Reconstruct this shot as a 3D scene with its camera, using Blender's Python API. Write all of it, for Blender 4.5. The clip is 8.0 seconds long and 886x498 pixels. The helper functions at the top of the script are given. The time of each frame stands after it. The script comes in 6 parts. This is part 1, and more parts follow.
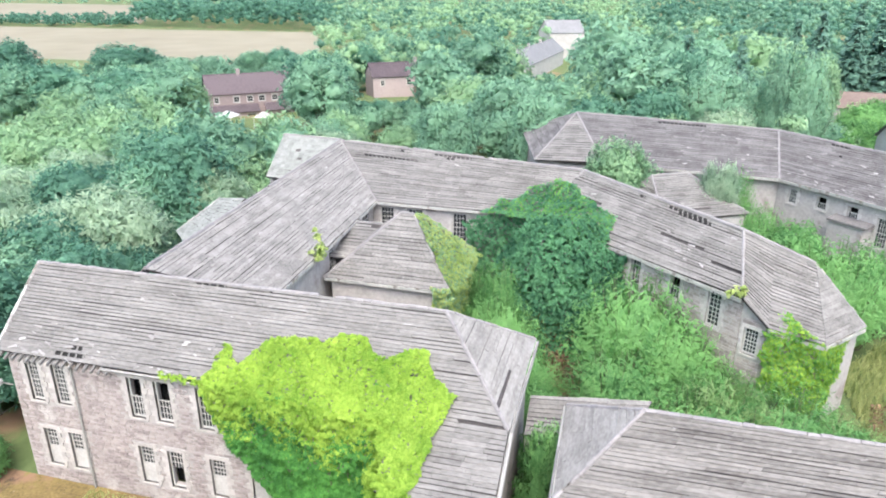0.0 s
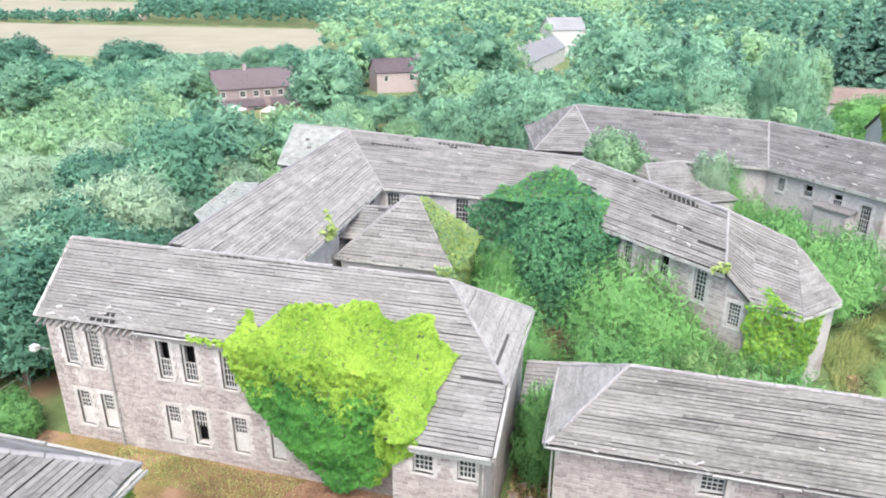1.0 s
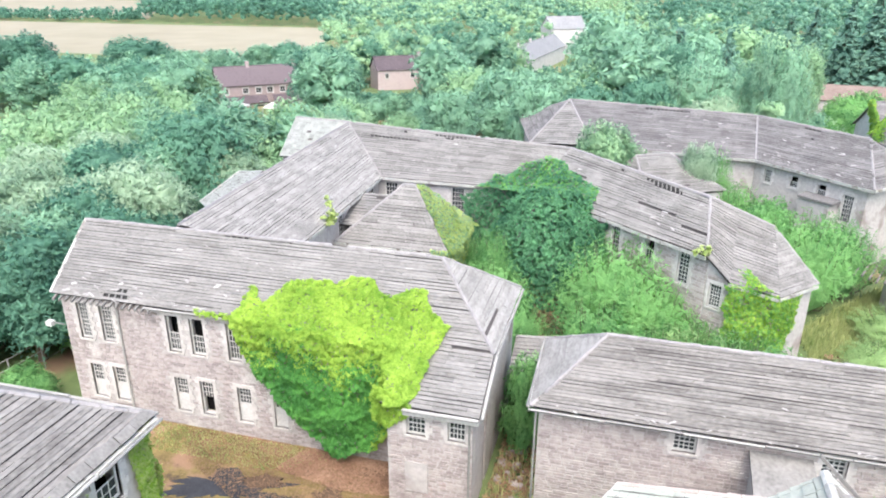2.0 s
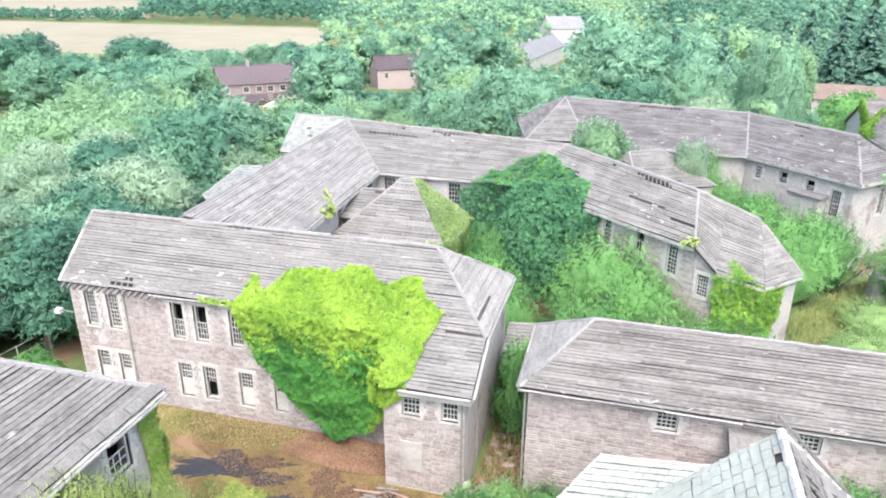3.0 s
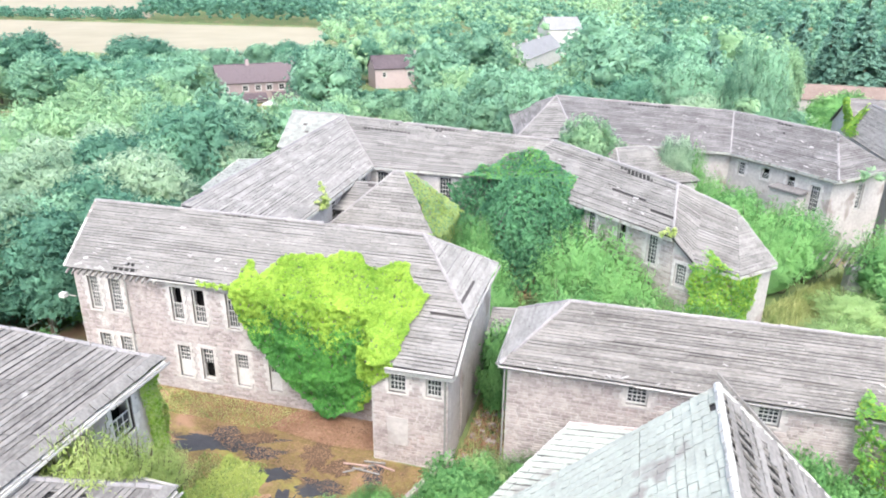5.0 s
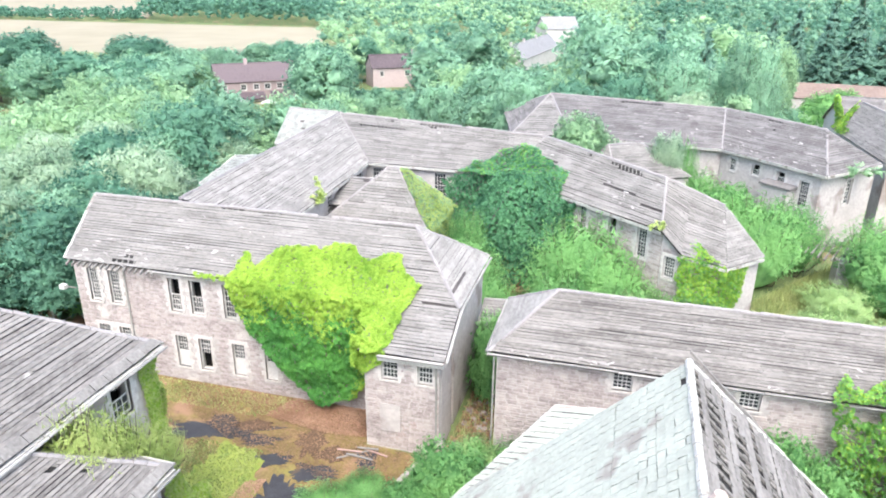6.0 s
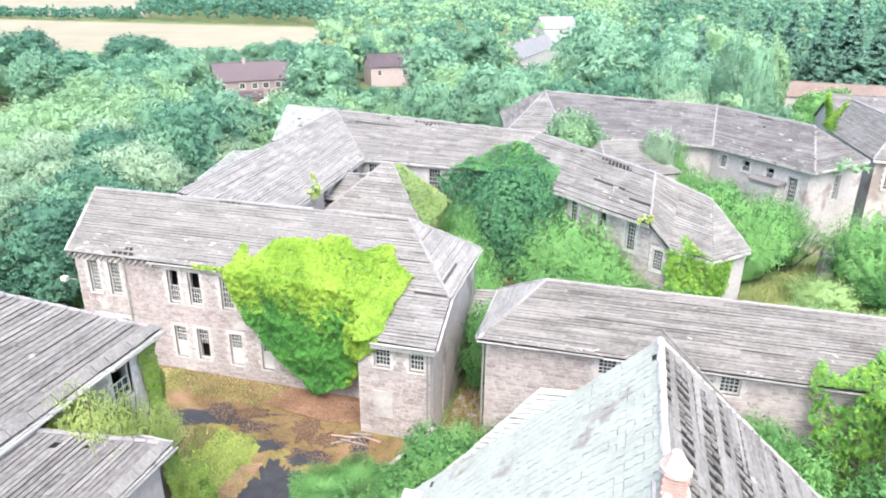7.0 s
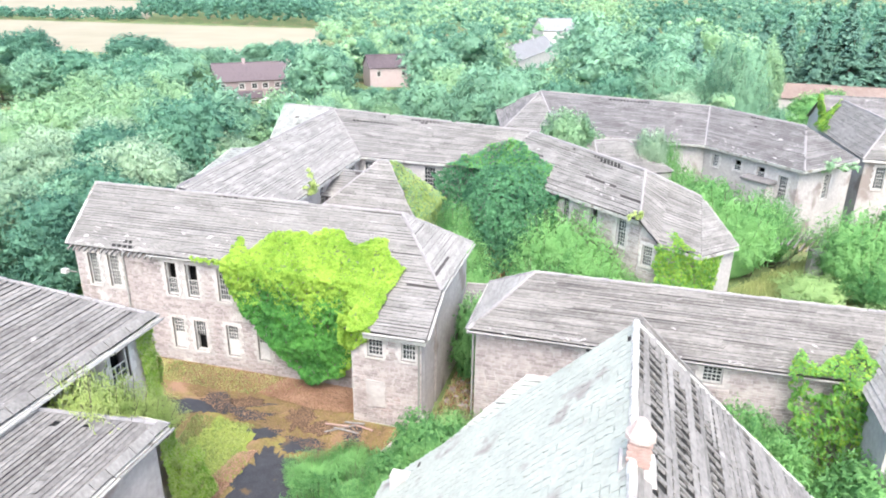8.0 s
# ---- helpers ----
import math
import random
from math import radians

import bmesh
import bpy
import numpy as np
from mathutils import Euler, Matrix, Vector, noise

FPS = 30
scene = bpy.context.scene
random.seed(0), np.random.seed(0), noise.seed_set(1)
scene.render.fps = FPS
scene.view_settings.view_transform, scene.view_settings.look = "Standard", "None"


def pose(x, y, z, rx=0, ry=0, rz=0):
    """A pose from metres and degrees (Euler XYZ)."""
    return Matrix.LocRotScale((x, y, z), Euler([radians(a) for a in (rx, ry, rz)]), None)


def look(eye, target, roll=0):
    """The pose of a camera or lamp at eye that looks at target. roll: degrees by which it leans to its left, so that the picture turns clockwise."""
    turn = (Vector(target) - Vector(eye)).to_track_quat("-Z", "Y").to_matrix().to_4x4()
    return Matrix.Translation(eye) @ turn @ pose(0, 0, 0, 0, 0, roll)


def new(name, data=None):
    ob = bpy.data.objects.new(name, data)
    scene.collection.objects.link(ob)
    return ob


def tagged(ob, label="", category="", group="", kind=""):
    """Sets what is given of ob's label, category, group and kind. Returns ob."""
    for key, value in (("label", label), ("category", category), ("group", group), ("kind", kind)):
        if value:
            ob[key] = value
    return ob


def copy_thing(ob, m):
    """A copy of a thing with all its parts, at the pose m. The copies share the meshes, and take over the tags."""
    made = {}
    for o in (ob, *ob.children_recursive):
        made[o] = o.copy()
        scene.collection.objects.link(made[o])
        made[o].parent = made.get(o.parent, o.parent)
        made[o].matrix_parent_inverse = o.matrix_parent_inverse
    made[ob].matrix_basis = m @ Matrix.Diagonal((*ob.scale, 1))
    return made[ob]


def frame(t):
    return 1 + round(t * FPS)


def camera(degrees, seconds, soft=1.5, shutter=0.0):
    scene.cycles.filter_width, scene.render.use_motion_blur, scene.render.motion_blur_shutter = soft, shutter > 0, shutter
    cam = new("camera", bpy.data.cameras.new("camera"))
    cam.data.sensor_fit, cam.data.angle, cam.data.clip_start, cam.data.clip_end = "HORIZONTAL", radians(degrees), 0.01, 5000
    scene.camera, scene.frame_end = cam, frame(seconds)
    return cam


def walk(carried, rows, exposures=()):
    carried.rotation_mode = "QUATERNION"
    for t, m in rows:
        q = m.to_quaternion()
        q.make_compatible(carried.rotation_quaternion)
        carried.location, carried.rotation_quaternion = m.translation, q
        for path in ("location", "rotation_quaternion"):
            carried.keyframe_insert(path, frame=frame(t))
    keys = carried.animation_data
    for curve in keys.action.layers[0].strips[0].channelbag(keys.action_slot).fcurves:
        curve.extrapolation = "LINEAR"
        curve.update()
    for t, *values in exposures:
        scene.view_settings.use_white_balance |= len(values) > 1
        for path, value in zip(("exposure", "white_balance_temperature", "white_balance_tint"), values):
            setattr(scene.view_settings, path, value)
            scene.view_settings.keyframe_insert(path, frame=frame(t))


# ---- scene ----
cam = camera(64.8, 8.0, 1.95)
PATH = [
    (0, (-1.545, -0.704, 24.631), (-2.02, 1.095, 23.899), 0.2),
    (0.5, (-1.174, -2.413, 24.643), (-1.654, -0.616, 23.906), 0.3),
    (1, (-0.85, -3.792, 24.578), (-1.329, -1.996, 23.84), 0.3),
    (1.5, (-0.295, -5.029, 24.436), (-0.777, -3.235, 23.697), 0.3),
    (3, (0.934, -7.454, 24.37), (0.45, -5.659, 23.631), 0.4),
    (3.5, (1.152, -8.044, 24.359), (0.668, -6.249, 23.621), 0.4),
    (4, (1.426, -8.498, 24.43), (0.944, -6.704, 23.691), 0.5),
    (4.5, (1.839, -8.922, 24.436), (1.356, -7.127, 23.698), 0.6),
    (6, (2.923, -10.251, 24.266), (2.443, -8.454, 23.529), 0.6),
    (6.5, (3.286, -10.752, 24.309), (2.807, -8.956, 23.572), 0.6),
    (7, (3.684, -11.299, 24.225), (3.206, -9.502, 23.488), 0.6),
    (7.5, (4.127, -11.84, 24.133), (3.649, -10.042, 23.399), 0.7),
    (8, (4.419, -12.216, 24.101), (3.941, -10.417, 23.369), 0.8),
]
# the clip's camera brightens as the dark woods leave the picture
EXPOSURE = [(0.0, 1.62), (1.5, 1.73), (3.5, 1.86), (4.5, 1.88), (6.5, 1.97), (8.0, 2.0)]
walk(cam, [(t, look(eye, target, roll)) for t, eye, target, roll in PATH], EXPOSURE)

# ---- world and light: a bright overcast summer day ----
world = bpy.data.worlds.new("overcast_sky")
scene.world = world
world.use_nodes = True
wt = world.node_tree
sky = wt.nodes.new("ShaderNodeTexSky")
sky.sky_type, sky.sun_disc = "NISHITA", False
sky.sun_elevation, sky.sun_rotation = radians(60), radians(162)
sky.dust_density = 4.0
bg = wt.nodes["Background"]
wt.links.new(sky.outputs[0], bg.inputs[0])
bg.inputs[1].default_value = 0.15
sun_data = bpy.data.lights.new("sun", "SUN")
sun_data.energy, sun_data.angle, sun_data.color = 1.0, radians(50), (1.0, 0.97, 0.93)
sun = new("sun", sun_data)
sun.rotation_euler = (radians(30), 0, radians(18))

# ---- materials ----
def material(name, dark, light, scale=3.0, rough=0.9, bump=0.3, metal=0.0, per="object", spread=0.25, stretch=(1, 1, 1), stain=None, stain_scale=0.4, stain_at=0.6, more=()):
    """Two tones mixed by grain and by broad blotches, varied from piece to piece, with an optional stain."""
    m = bpy.data.materials.new(name)
    m.use_nodes = True
    nt = m.node_tree
    b = nt.nodes["Principled BSDF"]
    b.inputs["Roughness"].default_value, b.inputs["Metallic"].default_value = rough, metal
    b.inputs["Specular IOR Level"].default_value = 0.3
    geo = nt.nodes.new("ShaderNodeNewGeometry")
    mp = nt.nodes.new("ShaderNodeMapping")
    mp.inputs["Scale"].default_value = stretch
    nt.links.new(geo.outputs["Position"], mp.inputs["Vector"])
    grain = nt.nodes.new("ShaderNodeTexNoise")
    grain.inputs["Scale"].default_value, grain.inputs["Detail"].default_value = scale, 6
    broad = nt.nodes.new("ShaderNodeTexNoise")
    broad.inputs["Scale"].default_value, broad.inputs["Detail"].default_value = scale * 0.13, 3
    for n in (grain, broad):
        nt.links.new(mp.outputs[0], n.inputs["Vector"])
    add = nt.nodes.new("ShaderNodeMath")
    add.operation = "MULTIPLY_ADD"
    nt.links.new(grain.outputs[0], add.inputs[0])
    add.inputs[1].default_value = 0.6
    half = nt.nodes.new("ShaderNodeMath")
    half.operation = "MULTIPLY"
    half.inputs[1].default_value = 0.5
    nt.links.new(broad.outputs[0], half.inputs[0])
    nt.links.new(half.outputs[0], add.inputs[2])
    which = nt.nodes.new("ShaderNodeObjectInfo").outputs["Random"] if per == "object" else geo.outputs["Random Per Island"]
    var = nt.nodes.new("ShaderNodeMath")
    var.operation = "MULTIPLY_ADD"
    nt.links.new(which, var.inputs[0])
    var.inputs[1].default_value = spread * 2
    nt.links.new(add.outputs[0], var.inputs[2])
    off = nt.nodes.new("ShaderNodeMath")
    off.operation = "SUBTRACT"
    off.inputs[1].default_value = spread
    nt.links.new(var.outputs[0], off.inputs[0])
    ramp = nt.nodes.new("ShaderNodeValToRGB")
    ramp.color_ramp.elements[0].position, ramp.color_ramp.elements[1].position = 0.3, 0.75
    ramp.color_ramp.elements[0].color, ramp.color_ramp.elements[1].color = (*dark, 1), (*light, 1)
    nt.links.new(off.outputs[0], ramp.inputs[0])
    colour = ramp.outputs[0]
    if stain:
        sn = nt.nodes.new("ShaderNodeTexNoise")
        sn.inputs["Scale"].default_value, sn.inputs["Detail"].default_value = stain_scale, 5
        nt.links.new(geo.outputs["Position"], sn.inputs["Vector"])
        sr = nt.nodes.new("ShaderNodeValToRGB")
        sr.color_ramp.elements[0].position, sr.color_ramp.elements[1].position = stain_at, stain_at + 0.08
        nt.links.new(sn.outputs[0], sr.inputs[0])
        mix = nt.nodes.new("ShaderNodeMixRGB")
        nt.links.new(sr.outputs[0], mix.inputs[0])
        nt.links.new(colour, mix.inputs[1])
        mix.inputs[2].default_value = (*stain, 1)
        colour = mix.outputs[0]
    for tone, size, start in more:
        sn = nt.nodes.new("ShaderNodeTexNoise")
        sn.noise_dimensions = "4D"
        sn.inputs["W"].default_value = size * 7 + start
        sn.inputs["Scale"].default_value, sn.inputs["Detail"].default_value, sn.inputs["Roughness"].default_value = size, 6, 0.65
        nt.links.new(geo.outputs["Position"], sn.inputs["Vector"])
        sr = nt.nodes.new("ShaderNodeValToRGB")
        sr.color_ramp.elements[0].position, sr.color_ramp.elements[1].position = start, start + 0.12
        nt.links.new(sn.outputs[0], sr.inputs[0])
        mix = nt.nodes.new("ShaderNodeMixRGB")
        nt.links.new(sr.outputs[0], mix.inputs[0])
        nt.links.new(colour, mix.inputs[1])
        mix.inputs[2].default_value = (*tone, 1)
        colour = mix.outputs[0]
    nt.links.new(colour, b.inputs["Base Color"])
    if bump:
        bn = nt.nodes.new("ShaderNodeBump")
        bn.inputs["Strength"].default_value, bn.inputs["Distance"].default_value = bump, 0.03
        nt.links.new(grain.outputs[0], bn.inputs["Height"])
        nt.links.new(bn.outputs[0], b.inputs["Normal"])
    return m


def foliage(name, dark, light, through_light=0.45, spread=0.3, grain=3.0):
    """Leaves: every leaf and every plant a little different, some light coming through."""
    m = bpy.data.materials.new(name)
    m.use_nodes = True
    nt = m.node_tree
    b = nt.nodes["Principled BSDF"]
    b.inputs["Roughness"].default_value = 0.6
    b.inputs["Specular IOR Level"].default_value = 0.25
    geo = nt.nodes.new("ShaderNodeNewGeometry")
    info = nt.nodes.new("ShaderNodeObjectInfo")
    broad = nt.nodes.new("ShaderNodeTexNoise")
    broad.inputs["Scale"].default_value, broad.inputs["Detail"].default_value = 0.45, 3
    nt.links.new(geo.outputs["Position"], broad.inputs["Vector"])
    a = nt.nodes.new("ShaderNodeMath")
    a.operation = "MULTIPLY_ADD"
    nt.links.new(geo.outputs["Random Per Island"], a.inputs[0])
    a.inputs[1].default_value = 0.34
    fine = nt.nodes.new("ShaderNodeTexNoise")
    fine.inputs["Scale"].default_value, fine.inputs["Detail"].default_value, fine.inputs["Roughness"].default_value = grain, 4, 0.7
    nt.links.new(geo.outputs["Position"], fine.inputs["Vector"])
    f = nt.nodes.new("ShaderNodeMath")
    f.operation = "MULTIPLY_ADD"
    nt.links.new(fine.outputs[0], f.inputs[0])
    f.inputs[1].default_value = 0.4
    nt.links.new(broad.outputs[0], f.inputs[2])
    g = nt.nodes.new("ShaderNodeMath")
    g.operation = "SUBTRACT"
    nt.links.new(f.outputs[0], g.inputs[0])
    g.inputs[1].default_value = 0.27
    nt.links.new(g.outputs[0], a.inputs[2])
    bn = nt.nodes.new("ShaderNodeBump")
    bn.inputs["Strength"].default_value, bn.inputs["Distance"].default_value = 0.7, 0.6 / grain
    nt.links.new(fine.outputs[0], bn.inputs["Height"])
    nt.links.new(bn.outputs[0], b.inputs["Normal"])
    c = nt.nodes.new("ShaderNodeMath")
    c.operation = "MULTIPLY_ADD"
    nt.links.new(info.outputs["Random"], c.inputs[0])
    c.inputs[1].default_value = spread
    nt.links.new(a.outputs[0], c.inputs[2])
    ramp = nt.nodes.new("ShaderNodeValToRGB")
    ramp.color_ramp.elements[0].position, ramp.color_ramp.elements[1].position = 0.38, 0.95
    ramp.color_ramp.elements[0].color, ramp.color_ramp.elements[1].color = (*dark, 1), (*light, 1)
    nt.links.new(c.outputs[0], ramp.inputs[0])
    nt.links.new(ramp.outputs[0], b.inputs["Base Color"])
    tr = nt.nodes.new("ShaderNodeBsdfTranslucent")
    nt.links.new(ramp.outputs[0], tr.inputs[0])
    mix = nt.nodes.new("ShaderNodeMixShader")
    mix.inputs[0].default_value = through_light
    nt.links.new(b.outputs[0], mix.inputs[1])
    nt.links.new(tr.outputs[0], mix.inputs[2])
    nt.links.new(mix.outputs[0], nt.nodes["Material Output"].inputs[0])
    return m


def glass(name, tint):
    m = bpy.data.materials.new(name)
    m.use_nodes = True
    b = m.node_tree.nodes["Principled BSDF"]
    b.inputs["Base Color"].default_value, b.inputs["Roughness"].default_value = (*tint, 1), 0.12
    return m


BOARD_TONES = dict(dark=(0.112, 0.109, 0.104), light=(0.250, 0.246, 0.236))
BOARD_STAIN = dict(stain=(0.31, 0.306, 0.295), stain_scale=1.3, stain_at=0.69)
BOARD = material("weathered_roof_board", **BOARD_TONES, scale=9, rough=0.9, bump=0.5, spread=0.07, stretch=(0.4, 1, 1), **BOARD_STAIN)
# Paler board tones, used on two hips and the cross wing.
BOARD_Y = material("paler_roof_board", (0.145, 0.141, 0.135), (0.305, 0.30, 0.288), scale=9, rough=0.9, bump=0.5, spread=0.07, stretch=(1, 0.4, 1), **BOARD_STAIN)
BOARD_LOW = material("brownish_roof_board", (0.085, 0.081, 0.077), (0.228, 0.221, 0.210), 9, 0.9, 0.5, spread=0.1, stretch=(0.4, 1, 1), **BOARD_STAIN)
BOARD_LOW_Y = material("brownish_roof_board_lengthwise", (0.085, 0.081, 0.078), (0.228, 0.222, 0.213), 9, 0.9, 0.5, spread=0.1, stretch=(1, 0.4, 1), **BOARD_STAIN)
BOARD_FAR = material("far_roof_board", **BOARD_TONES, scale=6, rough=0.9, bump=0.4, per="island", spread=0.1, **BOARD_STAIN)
# Paler far tones, used on one slope of the court range.
BOARD_PALE = material("paler_far_board", (0.14, 0.136, 0.131), (0.30, 0.294, 0.283), scale=6, rough=0.9, bump=0.4, per="island", spread=0.1, **BOARD_STAIN)
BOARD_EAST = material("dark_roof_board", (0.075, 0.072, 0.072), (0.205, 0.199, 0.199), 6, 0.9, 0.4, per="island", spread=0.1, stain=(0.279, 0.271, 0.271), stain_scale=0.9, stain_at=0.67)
SLATE_PALE = material("pale_lichened_slate", (0.252, 0.272, 0.242), (0.352, 0.382, 0.342), 6, 0.8, 0.3, per="island", spread=0.05, stain=(0.215, 0.205, 0.190), stain_scale=0.7, stain_at=0.6)
SLATE_PIECE = material("single_pale_slate", (0.252, 0.272, 0.242), (0.352, 0.382, 0.342), 6, 0.8, 0.3, spread=0.05, stain=(0.215, 0.205, 0.190), stain_scale=0.7, stain_at=0.6)
FELT = material("dusty_roof_felt", (0.04, 0.037, 0.037), (0.095, 0.088, 0.089), 5, 0.95, 0.1)
CAP = material("ridge_tile", (0.20, 0.193, 0.195), (0.30, 0.29, 0.293), 6, 0.85, 0.3, spread=0.1)
FASCIA = material("peeling_white_board", (0.26, 0.262, 0.25), (0.50, 0.503, 0.48), 5, 0.7, 0.3, spread=0.12, stain=(0.2, 0.185, 0.165), stain_scale=1.5, stain_at=0.58)
STONE = material("pinkish_rubble_stone", (0.255, 0.222, 0.216), (0.445, 0.403, 0.391), 4, 0.95, 0.6, per="island", spread=0.16, stain=(0.5, 0.478, 0.462), stain_scale=0.5, stain_at=0.6, more=(((0.37, 0.265, 0.245), 0.33, 0.6),))
STONE_PIECE = material("single_rubble_stone", (0.255, 0.221, 0.215), (0.445, 0.40, 0.388), 5, 0.95, 0.5, spread=0.16)
MORTAR = material("lime_mortar", (0.32, 0.302, 0.292), (0.50, 0.475, 0.465), 4, 0.95, 0.5, spread=0.05, stain=(0.27, 0.235, 0.22), stain_scale=0.35, stain_at=0.57)
RENDER = material("pale_stone_dressing", (0.36, 0.345, 0.33), (0.58, 0.56, 0.545), 4, 0.9, 0.3, spread=0.08)
WHITE = material("flaking_white_paint", (0.394, 0.394, 0.385), (0.607, 0.607, 0.590), 8, 0.6, 0.2, spread=0.05)
GLASS = glass("dusty_dark_glass", (0.035, 0.04, 0.045))
# Near-black colour for the unlit inside behind windows, roof gaps and bare battens.
INSIDE_SHADE = material("inside_shade_black", (0.012, 0.012, 0.012), (0.03, 0.03, 0.03), 2, 1.0, 0)
BRICK_RED = material("dusty_red_brick", (0.27, 0.18, 0.155), (0.43, 0.31, 0.28), 8, 0.9, 0.4, spread=0.1)
PINKHOUSE = material("house_brick", (0.29, 0.235, 0.235), (0.42, 0.35, 0.345), 2, 0.9, 0.2)
HOUSE_ROOF = material("brown_house_tiles", (0.07, 0.056, 0.064), (0.125, 0.102, 0.112), 2, 0.9, 0.2)
PALE_ROOF = material("pale_house_slate", (0.185, 0.19, 0.20), (0.265, 0.27, 0.28), 1, 0.9, 0.2)
RUST_ROOF = material("rusty_sheet_roof", (0.130, 0.092, 0.079), (0.212, 0.167, 0.146), 1.5, 0.9, 0.2)
BARK = material("bark", (0.08, 0.06, 0.05), (0.2, 0.16, 0.13), 6, 0.95, 0.6)
PIPE = material("painted_iron_pipe", (0.19, 0.19, 0.183), (0.32, 0.32, 0.305), 6, 0.6, 0.1)
LEAF_MID = foliage("leaves_mid_green", (0.092, 0.220, 0.150), (0.305, 0.530, 0.355))
LEAF_LIGHT = foliage("leaves_light_green", (0.150, 0.290, 0.165), (0.375, 0.575, 0.335))
LEAF_SILVER = foliage("leaves_silver_green", (0.175, 0.300, 0.195), (0.430, 0.580, 0.405))
LEAF_DARK = foliage("leaves_dark_green", (0.045, 0.140, 0.100), (0.175, 0.375, 0.255))
LEAF_FIR = foliage("conifer_needles", (0.055, 0.145, 0.11), (0.185, 0.345, 0.26), 0.25)
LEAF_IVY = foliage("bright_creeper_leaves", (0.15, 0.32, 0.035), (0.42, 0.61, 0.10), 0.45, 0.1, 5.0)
LEAF_IVY_DARK = foliage("dark_ivy_leaves", (0.035, 0.13, 0.07), (0.155, 0.385, 0.185), 0.35, 0.2)
LEAF_DEAD = foliage("dead_brown_bracken", (0.13, 0.08, 0.05), (0.33, 0.215, 0.13), 0.2)
LEAF_RUST = foliage("rust_coloured_dead_leaves", (0.20, 0.105, 0.065), (0.44, 0.29, 0.20), 0.2)
GRASS = foliage("long_grass", (0.19, 0.28, 0.09), (0.48, 0.52, 0.235), 0.35)
LEAF_YELLOW = foliage("yellowing_ivy_leaves", (0.30, 0.42, 0.12), (0.55, 0.65, 0.26), 0.55, 0.15)
LEAF_IVY_MID = foliage("fresh_green_ivy_leaves", (0.08, 0.24, 0.05), (0.23, 0.48, 0.12), 0.4, 0.15)
# Deep green of the lower creeper: partly leaf colour, partly shade put into it.
LEAF_CREEP_SHADE = foliage("shade_green_creeper_leaves", (0.03, 0.145, 0.035), (0.135, 0.40, 0.08), 0.4, 0.1, 5.0)
SLATE_GREY = material("weathered_grey_slate", (0.165, 0.178, 0.168), (0.29, 0.305, 0.29), 6, 0.8, 0.3, per="island", spread=0.12)
FLAUNCH = material("pinkish_mortar", (0.31, 0.25, 0.228), (0.45, 0.39, 0.365), 9, 0.95, 0.4, spread=0.05, stain=(0.440, 0.385, 0.353), stain_scale=3.0, stain_at=0.55)
LEAF_BUSH = foliage("leaves_fresh_green", (0.065, 0.205, 0.068), (0.25, 0.50, 0.18), 0.45, 0.3, 4.0)
LEAF_PALE = foliage("pale_green_narrow_leaves", (0.165, 0.295, 0.11), (0.41, 0.58, 0.26), 0.45)
SCRAP = material("pale_broken_slate", (0.23, 0.225, 0.222), (0.38, 0.375, 0.368), 8, 0.8, 0.3, spread=0.2)

# ---- helpers for meshes, parts and things ----
rng = np.random.default_rng(7)
GROUND = -0.8


def mesh_from(name, verts, faces, mat):
    me = bpy.data.meshes.new(name)
    me.from_pydata([tuple(map(float, v)) for v in verts], [], faces)
    me.materials.append(mat)
    me.update()
    return me


def part(name, data, parent, label=""):
    ob = new(name, data)
    ob.parent = parent
    return tagged(ob, label) if label else ob


def thing(name, label, category, group="", kind="", at=(0, 0, 0)):
    ob = tagged(new(name), label, category, group, kind)
    ob.location = at
    return ob


class Solid:
    """Collects boxes and hexahedra, later one mesh."""
    def __init__(self):
        self.v, self.f = [], []

    def hexa(self, low, high):
        i = len(self.v)
        self.v += [tuple(p) for p in low] + [tuple(p) for p in high]
        self.f += [(i + 3, i + 2, i + 1, i), (i + 4, i + 5, i + 6, i + 7)]
        self.f += [(i + k, i + (k + 1) % 4, i + 4 + (k + 1) % 4, i + 4 + k) for k in range(4)]
        return self

    def box(self, a, b):
        (x0, y0, z0), (x1, y1, z1) = a, b
        return self.hexa([(x0, y0, z0), (x1, y0, z0), (x1, y1, z0), (x0, y1, z0)], [(x0, y0, z1), (x1, y0, z1), (x1, y1, z1), (x0, y1, z1)])

    def bar(self, p, q, r, sides=6):
        p, q = Vector(p), Vector(q)
        d = (q - p).normalized()
        u = d.cross(Vector((0.13, 0.31, 0.94))).normalized()
        w = d.cross(u)
        i = len(self.v)
        ra, rb = r if isinstance(r, tuple) else (r, r)
        for c, rr in ((p, ra), (q, rb)):
            self.v += [tuple(c + rr * (math.cos(2 * math.pi * k / sides) * u + math.sin(2 * math.pi * k / sides) * w)) for k in range(sides)]
        self.f += [(i + k, i + (k + 1) % sides, i + sides + (k + 1) % sides, i + sides + k) for k in range(sides)]
        self.f += [tuple(i + k for k in reversed(range(sides))), tuple(i + sides + k for k in range(sides))]
        return self

    def mesh(self, name, mat):
        return mesh_from(name, self.v, self.f, mat)


def lerp(a, b, t):
    return Vector(a) * (1 - t) + Vector(b) * t


# ---- roofs ----
NEAR = {"ward_block", "low_range", "slated_hall", "tall_block", "near_wing"}


